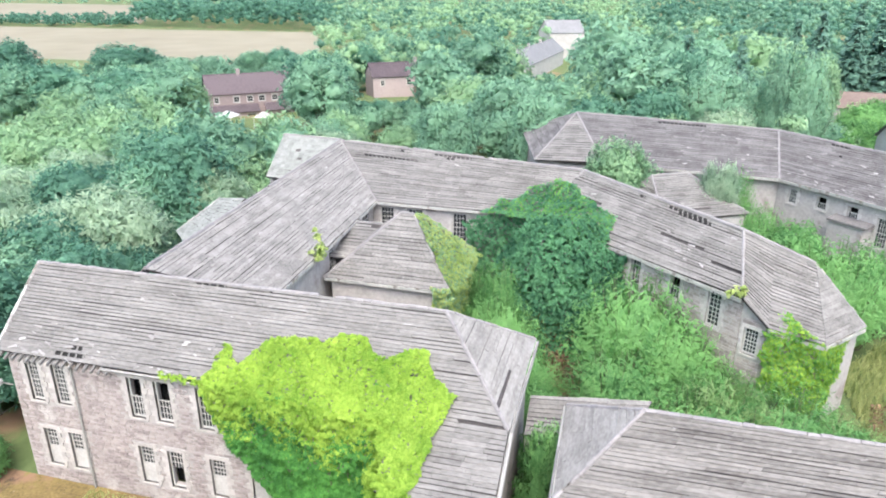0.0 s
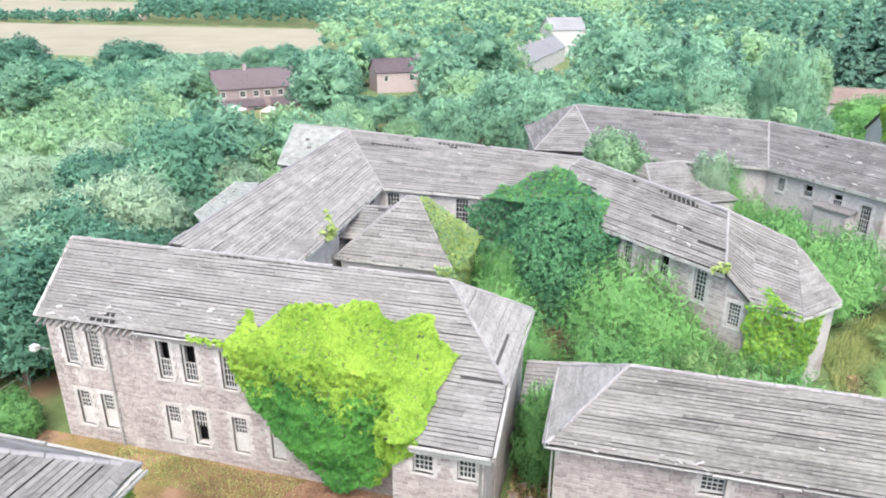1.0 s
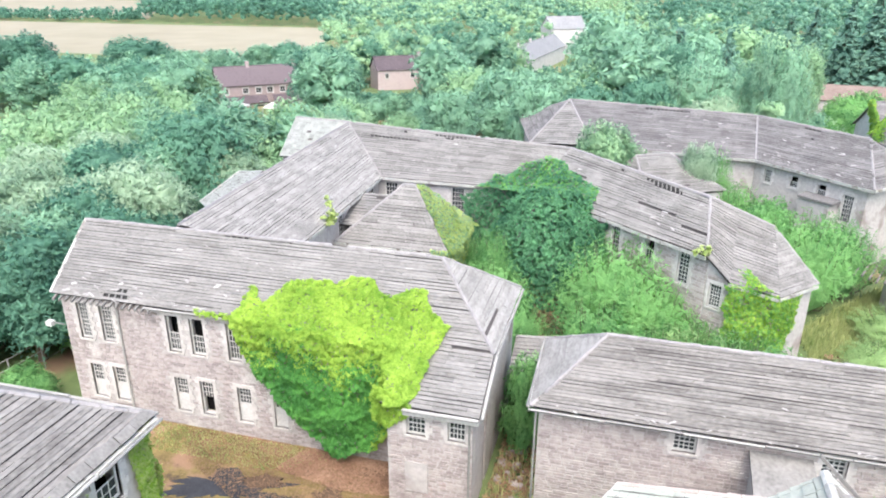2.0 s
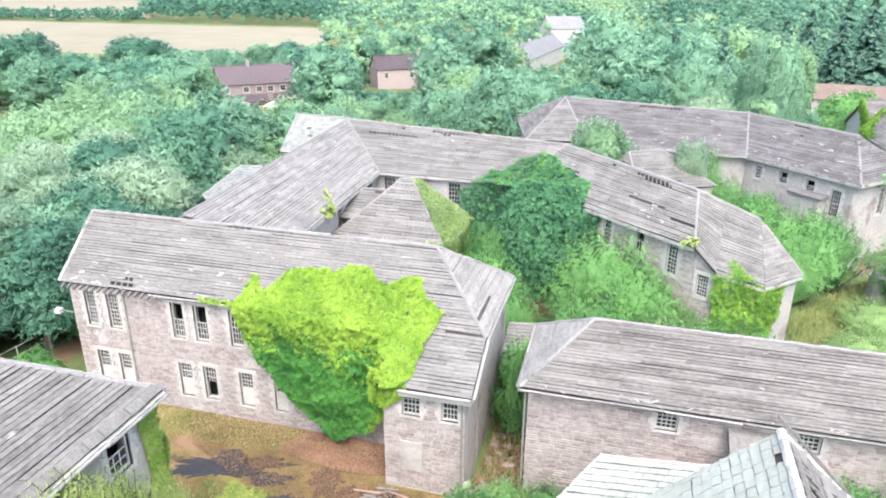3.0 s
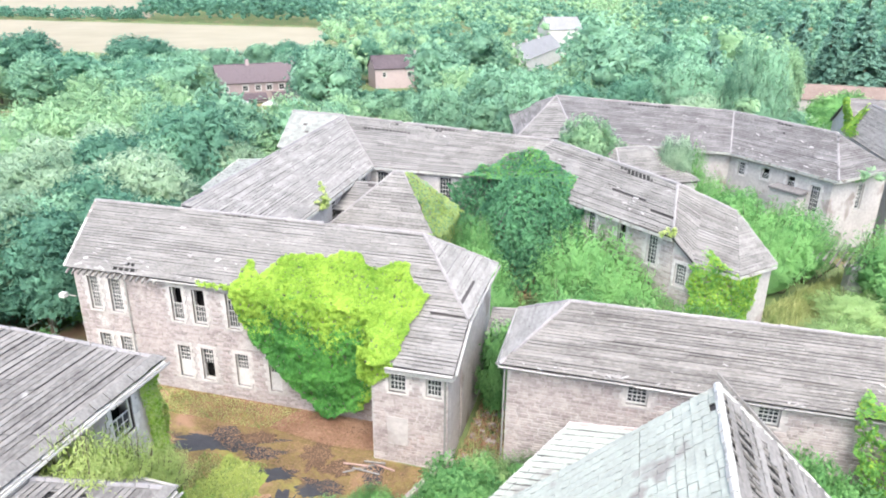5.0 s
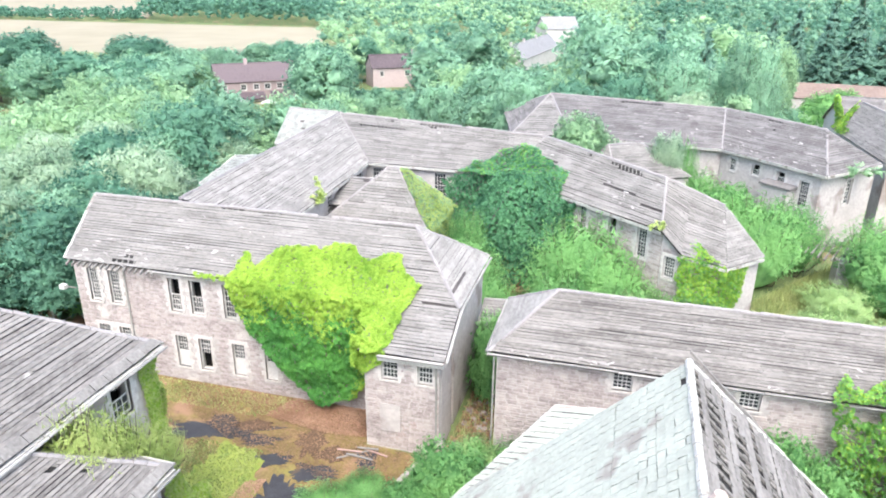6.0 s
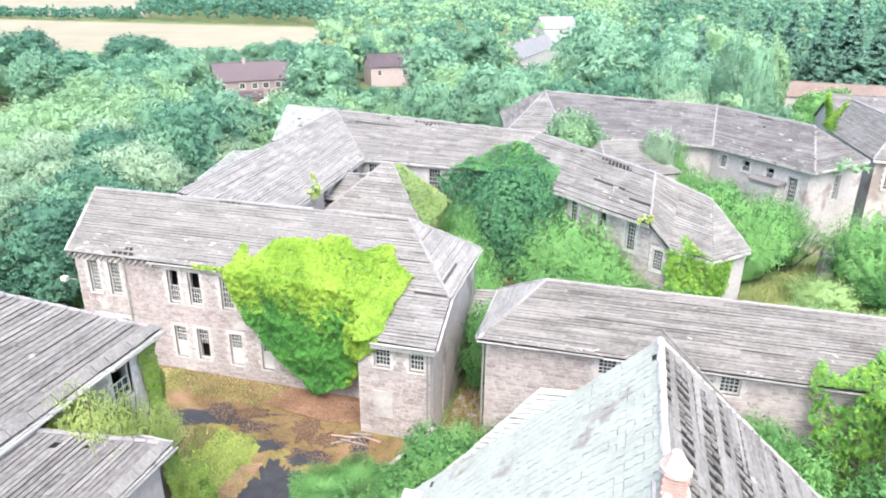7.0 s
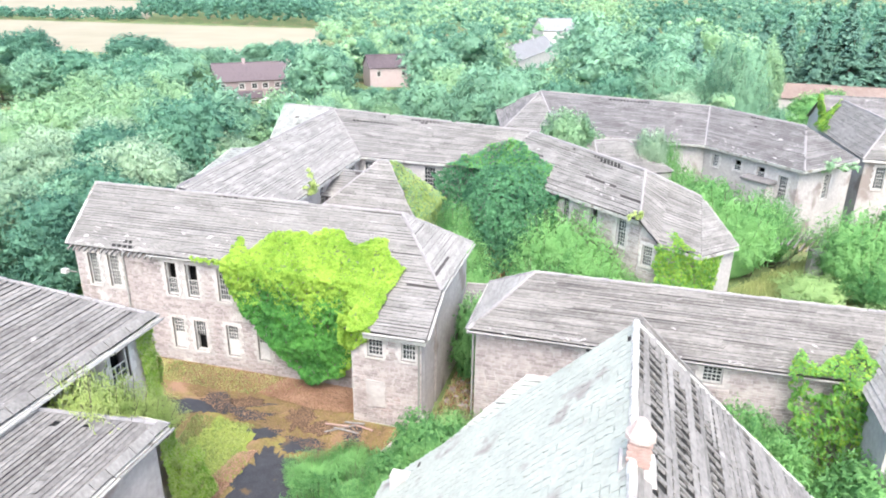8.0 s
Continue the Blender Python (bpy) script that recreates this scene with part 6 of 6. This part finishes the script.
house = gabled("terraced_house", "brick terrace with brown tiled roof among trees", -9.5, 9.5, -4, 4, -5, -0.5, 3.4, HOUSE_ROOF, PINKHOUSE, 14, [(1.2, 2.2, -2.4, -1.1), (5.4, 6.7, -2.4, -1.1), (8.4, 9.7, -2.4, -1.1), (11.0, 12.4, -2.4, -1.1), (14.0, 15.3, -2.4, -1.1), (17.2, 18.2, -2.4, -1.1)], chimneys=((-2, 0), (9, 0)))
house.matrix_basis = pose(-87, 146, 0, 0, 0, 40)
for u0, u1 in ((-9.3, 1.2), (2.6, 9.3)):
    roof_face(house, (u0, -6.8, -4.2), (u1, -6.8, -4.2), (u1, -4.05, -2.9), (u0, -4.05, -2.9), 6, HOUSE_ROOF, False, 0.0, 2, HOUSE_ROOF, "roof_tile", 0.3, cover=1.1)
    hole = [(u1 - u0 - 3.2, u1 - u0 - 1.2, -5.9, -4.7)]
    front = wall(house, (u0 + 0.2, -6.4), (u1 - 0.2, -6.4), -8, -4.25, hole, 0.3, PINKHOUSE)
    window(house, front, *hole[0], cols=2, rows=1, surround=0.1)
    part("lean_to", Solid().box((u0 + 0.2, -6.05, -8), (u1 - 0.2, -4.03, -4.3)).mesh("lean_to", PINKHOUSE), house)
house = gabled("brick_house", "red brick house with brown tiled roof", -7, 7, -4, 4, -5, 0.0, 3.2, HOUSE_ROOF, PINKHOUSE, 14, [(2, 3, -2.2, -0.8), (9, 10.2, -2.2, -0.8)], chimneys=((5.5, 0),))
house.matrix_basis = pose(-62, 178, 0, 0, 0, 35)
part("porch", Solid().hexa([(4, -7, -8), (8, -7, -8), (8, -4, -8), (4, -4, -8)], [(4, -7, -2.6), (8, -7, -2.6), (8, -4, -1.4), (4, -4, -1.4)]).mesh("porch", BRICK_RED), house)
house = gabled("white_house", "white terrace with pale grey slate roof in rows", -30, 30, -5, 5, -9, -3.4, 1.0, PALE_ROOF, RENDER, 14, [], chimneys=((-25, 0), (-8, 0), (10, 0)))
house.matrix_basis = pose(-37, 262, 0, 0, 0, 84)
house = gabled("white_house", "pale house with hipped roof beyond the trees", -8, 8, -6, 6, -9, 1.5, 6.5, PALE_ROOF, RENDER, 12)
house.matrix_basis = pose(-33, 318, 0, 0, 0, 30)
house = gabled("long_shed", "long low shed with rusty sheet roof", -24, 24, -5, 5, -3, 0.2, 2.7, RUST_ROOF, MORTAR, 10)
house.matrix_basis = pose(56, 158, 0, 0, 0, -4)
gabled("gabled_block", "stone block with board roof partly under creeper", 28.6, 56, 84, 96, -1, 6.2, 10, BOARD_EAST, RENDER, 22)
ivy_over("roof_creeper", "yellow-green creeper hanging over the block's gable and roof", LEAF_IVY, 0.2, [
    drape([(83.6, 5.8), (84.6, 7.6), (89.6, 10.2), (91.5, 9.4), (88.0, 6.4)], 80, lambda y, z: (Vector((28.3, y, z)), Vector((-0.6, -0.5, 0.6))), 0.4, 0.4, 0.8),
    drape([(79.0, 0.0), (84.2, 0.0), (84.8, 0.95), (83.6, 0.8), (81.5, 0.3)], 260, lambda y, v: (Vector((26.8 + (84 - y) * 0.064 + 3.05 * v, y + v, 7.05 + 3.2 * v)), Vector((-0.7, -0.1, 0.7))), 0.3, 0.15, 0.5)], LEAF_IVY_MID, 0.3)

wing = thing("hipped_wing", "hipped stone wing with weathered board roof beyond the range", "building")
roof_face(wing, (26.8, 84, 7.0), (27.9, 66.8, 7.0), (31.0, 71.0, 10.2), (29.8, 85, 10.2), 24, BOARD_FAR, False, 0.002, 2.4)
roof_face(wing, (27.9, 66.8, 7.0), (35.5, 67.2, 7.0), (31.0, 71.0, 10.2), (31.0, 71.0, 10.2), 24, BOARD_FAR, False, 0.002, 2.4)
roof_face(wing, (35.5, 67.2, 7.0), (34.5, 84, 7.0), (29.8, 85, 10.2), (31.0, 71.0, 10.2), 20, BOARD_FAR, False, 0.002, 2.4)
ridge(wing, [(29.8, 85, 10.2), (31.0, 71.0, 10.2), (27.9, 66.8, 7.0)], 0.11)
ridge(wing, [(31.0, 71.0, 10.2), (35.5, 67.2, 7.0)], 0.1, name="hip_cap")
eave_board(wing, (27.9, 66.8, 6.95), (35.5, 67.2, 6.95), 0.25, 0.1)
hole = [(1.2, 2.2, 3.8, 6.2), (4.4, 5.4, 3.8, 6.2)]
front = wall(wing, (28.3, 67.2), (35.1, 67.5), GROUND, 6.9, hole)
for h in hole:
    window(wing, front, *h, cols=4, rows=6)
wall(wing, (27.2, 83.6), (28.3, 67.2), GROUND, 6.9)
wall(wing, (35.1, 67.5), (34.2, 83.6), GROUND, 6.9)

# garden tents beside the terrace
for x, y, s in ((-81.0, 126.5, 1.0), (-73.5, 128, 0.8)):
    tent = thing("garden_canopy", "white garden canopy on thin posts", "canopy", at=(x, y, land(x, y)))
    top = Solid().hexa([(-2 * s, -2 * s, 2.2), (2 * s, -2 * s, 2.2), (2 * s, 2 * s, 2.2), (-2 * s, 2 * s, 2.2)], [(-0.2, -0.2, 3.2), (0.2, -0.2, 3.2), (0.2, 0.2, 3.2), (-0.2, 0.2, 3.2)])
    part("cover", top.mesh("cover", WHITE), tent)
    for a in (-1, 1):
        for c in (-1, 1):
            part("post", Solid().bar((a * 1.9 * s, c * 1.9 * s, -0.3), (a * 1.9 * s, c * 1.9 * s, 2.25), 0.07, 6).mesh("post", WHITE), tent)

# conifers behind the shed
for x, y, h, w in ((39, 177, 0.82, 1.05), (45, 176, 0.88, 1.1), (52.5, 174, 0.74, 1.25), (35, 186, 1.0, 1.0), (59, 180, 0.9, 1.2), (64, 184, 1.0, 1.2), (41, 190, 1.05, 1.2), (49, 190, 1.1, 1.2), (30, 178, 0.9, 1.0), (25, 172, 0.95, 0.9), (56, 194, 1.2, 1.3), (69, 190, 1.1, 1.3)):
    plant("fir", x, y, h, w)

# single large trees round the terrace and the field's edge
for kind, x, y, h, w in (("dark", -127, 158, 1.02, 2.1), ("mid", -119, 163, 0.85, 1.6), ("dark", -137, 129, 1.25, 1.6), ("light", -80, 112, 1.0, 0.9), ("mid", -104, 178, 0.95, 1.1), ("dark", -95, 180, 0.9, 1.1), ("light", -88, 184, 0.95, 1.1), ("mid", -80, 186, 0.9, 1.1), ("dark", -73, 186, 1.0, 1.1), ("mid", -116, 174, 0.8, 1.0), ("birch", -70, 146, 0.55, 0.9), ("silver", -66, 146, 0.9, 1.0), ("mid", -74, 168, 0.9, 1.0), ("silver", -48, 172, 1.0, 1.1), ("light", -112, 140, 0.9, 1.0), ("mid", -103, 132, 0.85, 0.9)):
    plant(kind, x, y, h, w)

FARM = {"distant": [], "distant_light": [], "distant_dark": []}
d = 104.0
while d < 950:
    gap = (6.3 + d * 0.02) * (0.62 if 430 < d < 640 else 1.0)
    az = -50.0
    while az < 32:
        a, r = az + rng.uniform(-0.4, 0.4) * math.degrees(gap / d), d + rng.uniform(-0.4, 0.4) * gap
        az += math.degrees(gap / d) * (1.0 if d < 260 else 1.15)
        x, y = az_point(a, r)
        if x < -34 and y < 104 or (-49.5 < a < -24.8 and 232 < r < 460 - (a + 25) * 5.4) or (-51 < a < -37.6 and 580 - (a + 37.6) * 6.5 < r < 900):
            continue
        if any(math.hypot(x - hx, y - hy) < hr for hx, hy, hr in ((-87, 146, 11), (-62, 178, 9), (-39, 240, 10), (-37, 262, 10), (-35, 284, 10), (-33, 318, 9), (56, 158, 9), (40, 159, 9), (72, 157, 9), (-80, 126, 6), (43, 90, 15))):
            continue
        if x > 25 + (y - 96) * 0.26 and 96 < y < 156:
            continue
        g = land(x, y)
        h = rng.uniform(0.6, 1.4)
        cap = top_limit(x, y) / 12.5
        h = min(h, cap) if cap > 1.3 or cap < 0.5 else cap * rng.uniform(0.75, 1.0)
        if -1.6 < a < 10 and 108 < r < 165:
            h *= 1.3
        if h < 0.2:
            continue
        n = noise.noise((x * 0.02, y * 0.02, 5)) - (0.4 if a > 1 else 0)
        kind = "distant_dark" if n + rng.uniform(-0.35, 0.35) < -0.38 else ("distant_light" if n + rng.uniform(-0.3, 0.3) > 0.1 else "distant")
        if -48 < a < -24 and 450 < r < 640:
            kind, h = "distant_dark", (1.5 if a > -37.6 else 0.7) * rng.uniform(0.8, 1.1)
        if x > 30 and 158 < y < 192:
            continue
        if r < 185 and -54 < a < 24:
            plant(kind, x, y, h, max(0.6, h * rng.uniform(1.0, 1.35)))
        else:
            FARM[kind].append((x, y, g, h))
            if a < -37.6 and 450 < r < 640:
                FARM[kind] += [(x + rng.uniform(-9, 9), y + rng.uniform(-6, 6), g, h * rng.uniform(0.6, 1.0)) for _ in range(3)]
    d += gap * 0.9
for kind, mat in (("distant", LEAF_MID), ("distant_light", LEAF_LIGHT), ("distant_dark", LEAF_DARK)):
    c, n, sh, body = [], [], [], []
    for x, y, g, h in FARM[kind]:
        wide = 4.6 * h + 0.8
        ls = [(x + rng.uniform(-0.7, 0.7) * wide, y + rng.uniform(-0.7, 0.7) * wide, g + h * rng.uniform(3, 10.5), wide * rng.uniform(0.24, 0.42)) for _ in range(8)]
        body += ls
        a, b, e = lobe_leaves(ls, 7.0 if y < 330 else 2.5)
        c.append(a)
        n.append(b)
        sh.append(e)
    c, n, sh = np.concatenate(c), np.concatenate(n), np.concatenate(sh)
    tagged(new("far_wood", leaf_mesh("far_wood", c, n, rng.uniform(0.8, 1.4, len(c)) * 0.48, mat, 1.6, None, sh + np.array([0, 0, 0.5]), core_of(body, 1, 0.62))), "far woodland canopy across the valley", "woodland", kind="stuff")

# ---- small things ----
pole = tagged(new("leaning_pole", Solid().bar((-8.3, 46.0, 3.3), (-6.3, 46.9, 7.3), 0.09, 8).mesh("leaning_pole", PIPE)), "pale pole leaning out of the ivy", "pole")
link = thing("link_roof", "low board roof joining the ward to the range", "building")
roof_face(link, (-4.9, 27.4, 4.0), (-0.2, 27.6, 4.0), (1.0, 30.4, 5.0), (-4.9, 29.4, 5.0), 9, BOARD_FAR, False, 0.03, 2.0)
wall(link, (-4.9, 27.45), (-0.3, 27.65), GROUND, 3.9)
link = thing("lean_to_roof", "collapsed lean-to with bare rafters and sheet scraps", "ruin")
for k in range(9):
    p = Vector((19.2 + 0.45 * k, 55.0 - 0.3 * k, 3.2 + rng.uniform(-0.2, 0.2)))
    part("rafter", Solid().bar(p, p + Vector((-1.6, -3.0, -1.0 + rng.uniform(-0.2, 0.2))), 0.08, 5).mesh("rafter", BOARD), link)
part("sheet", Solid().hexa([(21.0, 50.2, 2.0), (23.4, 49.2, 1.9), (24.4, 51.6, 2.5), (22.0, 52.6, 2.6)], [(21.0, 50.2, 2.08), (23.4, 49.2, 1.98), (24.4, 51.6, 2.58), (22.0, 52.6, 2.68)]).mesh("sheet", PALE_ROOF), link)
part("wall", Solid().box((21.0, 50.6, GROUND), (23.6, 52.2, 1.9)).mesh("wall", MORTAR), link)

# coping wall stepping down beside the wing
cope = thing("coping_wall", "low sloping stone wall beside the ward wing", "wall")
part("coping", Solid().hexa([(-5.3, 20.4, GROUND), (-4.9, 20.4, GROUND), (-6.6, 17.6, GROUND), (-7.0, 17.6, GROUND)], [(-5.3, 20.4, 0.4), (-5.05, 20.4, 0.4), (-6.7, 17.6, -0.5), (-7.0, 17.6, -0.5)]).mesh("coping", STONE), cope)


def leaf_litter(name, label, poly, count, size, mat, z, lift=0.05):
    pts = scatter(poly, count)
    c = [(x, y, z + rng.uniform(0, lift)) for x, y in pts]
    n = rng.normal(0, 0.35, (count, 3)) + np.array([0, 0, 1])
    tagged(new(name, leaf_mesh(name, c, n, rng.uniform(0.6, 1.4, count) * size, mat, 1.2)), label, "leaves", kind="stuff")


def grass(name, label, poly, count, height, mat, z=None):
    pts = np.array(scatter(poly, count))
    z0 = GROUND if z is None else z
    hgt = height * rng.uniform(0.5, 1.4, count)
    c = np.column_stack([pts, z0 + hgt * 0.45])
    n = rng.normal(size=(count, 3)) * np.array([1, 1, 0.25])
    k = count
    n /= np.linalg.norm(n, axis=1, keepdims=True)
    u = np.column_stack([rng.normal(0, 0.3, (k, 2)), np.ones(k)])
    w = np.cross(n, u)
    w /= np.linalg.norm(w, axis=1, keepdims=True)
    v = np.stack([c - u * hgt[:, None] * 0.5 - w * 0.04, c - u * hgt[:, None] * 0.5 + w * 0.04, c + u * hgt[:, None] * 0.5 + w * 0.008, c + u * hgt[:, None] * 0.5 - w * 0.008], 1).reshape(-1, 3)
    f = [(4 * i, 4 * i + 1, 4 * i + 2, 4 * i + 3) for i in range(k)]
    me = bpy.data.meshes.new(name)
    me.from_pydata(v.tolist(), [], f)
    me.materials.append(mat)
    tagged(new(name, me), label, "grass", kind="stuff")


leaf_litter("fallen_leaves", "ochre fallen leaves over the yard", [(-23, 23.3), (-10, 23.3), (-9.8, 20.2), (-6.5, 20.2), (-7, 12), (-10, 16.5), (-15, 18.4), (-17, 18.4), (-21.5, 20.6)], 13000, 0.055, LEAF_DEAD, GROUND + 0.09)
leaf_litter("leaf_drift", "rust-coloured drift of dead leaves below the creeper", [(-16.5, 21.2), (-12.4, 20.6), (-9.7, 20.9), (-9.7, 23.4), (-12, 23.4), (-15.5, 23.4)], 11000, 0.06, LEAF_RUST, GROUND + 0.1, 0.08)
leaf_litter("leaf_drift", "rust-coloured leaves along the edge of the grass", [(-14.6, 15.6), (-13.6, 16.2), (-13.6, 12.0), (-15.0, 11.4), (-14.9, 13.0)], 2600, 0.06, LEAF_RUST, GROUND + 0.1, 0.08)
leaf_litter("fallen_leaves", "brown dead bracken in the court", [(-5.6, 35), (-1.8, 35), (-1.6, 45), (-5.2, 45.5)], 3000, 0.3, LEAF_DEAD, GROUND + 0.1, 0.7)
leaf_litter("dead_bracken", "brown dead bracken heap by the range", [(13.5, 37), (17, 35.5), (19, 41), (15, 42)], 1800, 0.26, LEAF_DEAD, GROUND + 0.1, 0.5)
grass("yard_grass", "short yellow-green grass tufts", [(-17.6, 11.8), (-14.6, 11.8), (-14.4, 15.5), (-15.0, 18.2), (-19.0, 18.2)], 4200, 0.12, GRASS, GROUND + 0.07)
grass("long_grass", "tall yellowing grass behind the low range", [(13.5, 28), (36, 28), (36, 60), (22, 56), (14, 46)], 42000, 0.7, GRASS)
grass("long_grass", "weedy grass in the court", [(-12, 32), (12, 29), (12, 37), (4, 39), (-6, 44), (-11, 40)], 6000, 0.8, GRASS)
grass("moss_tufts", "mossy tufts along the foot of the ward wall", [(-27, 21.0), (-17, 21.0), (-14, 22.4), (-14, 23.3), (-27, 23.3)], 3000, 0.11, GRASS, GROUND + 0.06)
# timber and rubble lying about
for k in range(5):
    a = rng.uniform(0, 3.14)
    x, y = (-9.8 + rng.uniform(-1, 1.5), 19.6 + rng.uniform(-0.6, 0.5))
    tagged(new("fallen_plank", Solid().box((-1.1 + 0.2 * k, -0.05, 0), (0.9, 0.06, 0.05)).mesh("fallen_plank", BRICK_RED if k % 2 else BOARD)), "fallen reddish timber lying in the leaf litter", "plank", "planks in the yard").matrix_basis = pose(x, y, GROUND + 0.08 + 0.05 * k, 0, 0, math.degrees(a) * 0.3 - 15)
for k in range(26):
    s = rng.uniform(0.15, 0.4)
    ob = new("rubble_stone", Solid().hexa([(-s, -s * 0.7, 0), (s, -s * 0.6, 0), (s * 0.9, s * 0.7, 0), (-s * 0.8, s * 0.6, 0)], [(-s * 0.7, -s * 0.5, s * 0.7), (s * 0.6, -s * 0.4, s * 0.8), (s * 0.6, s * 0.5, s * 0.7), (-s * 0.6, s * 0.4, s * 0.6)]).mesh("rubble_stone", STONE_PIECE))
    tagged(ob, "loose rubble stone fallen between the buildings", "stone", "rubble stones")
    ob.matrix_basis = pose(rng.uniform(-5.0, -1.5), rng.uniform(17.5, 21.5), GROUND + 0.02, 0, 0, rng.uniform(0, 360))
# wire fence west of the ward
fence = thing("wire_fence", "thin grey wire fence on posts beside the ward", "fence")
for k in range(6):
    part("post", Solid().bar((-37.5 + 0.25 * k, 17 + 2.4 * k, GROUND - 0.4), (-37.5 + 0.25 * k, 17 + 2.4 * k, 1.2), 0.05, 6).mesh("post", PIPE), fence)
for z in (-0.2, 0.5, 1.15):
    part("rail", Solid().bar((-37.5, 17, z), (-36.25, 29, z), 0.025, 5).mesh("rail", PIPE), fence)
# security lamp on the ward's west corner
lamp = thing("wall_lamp", "white floodlight on a bracket at the ward corner", "lamp", at=(-30.9, 23.5, 4.9))
part("bracket", Solid().bar((0.1, 0, 0), (-0.7, -0.1, 0.1), 0.035, 6).mesh("bracket", PIPE), lamp)
part("head", Solid().box((-1.0, -0.3, -0.1), (-0.6, 0.05, 0.18)).mesh("head", WHITE), lamp)

# rubble and weeds in the passage between the ward and the low range
leaf_litter("passage_litter", "brown litter and rubble dust in the passage", [(-5.2, 17.5), (-2.7, 17.5), (-2.9, 30), (-4.9, 30)], 1600, 0.16, LEAF_DEAD, GROUND + 0.06, 0.25)
grass("dead_weeds", "dry pinkish seed heads of tall weeds by the passage", [(-5.6, 16.4), (-1.0, 17.2), (-1.8, 20.4), (-4.9, 20.6)], 2600, 0.75, LEAF_RUST)
grass("passage_weeds", "weeds in the passage between the buildings", [(-5.2, 16.5), (0.5, 16.5), (-1.8, 20.6), (-2.8, 30), (-4.9, 30)], 1800, 0.45, GRASS)
for k in range(48):
    s = rng.uniform(0.12, 0.34)
    ob = new("rubble_stone", Solid().hexa([(-s, -s * 0.7, 0), (s, -s * 0.6, 0), (s * 0.9, s * 0.7, 0), (-s * 0.8, s * 0.6, 0)], [(-s * 0.7, -s * 0.5, s * 0.7), (s * 0.6, -s * 0.4, s * 0.8), (s * 0.6, s * 0.5, s * 0.7), (-s * 0.6, s * 0.4, s * 0.6)]).mesh("rubble_stone", STONE_PIECE))
    tagged(ob, "loose rubble stone fallen between the buildings", "stone", "rubble stones")
    ob.matrix_basis = pose(rng.uniform(-4.8, -3.1), rng.uniform(20.5, 28), GROUND + 0.02, 0, 0, rng.uniform(0, 360))
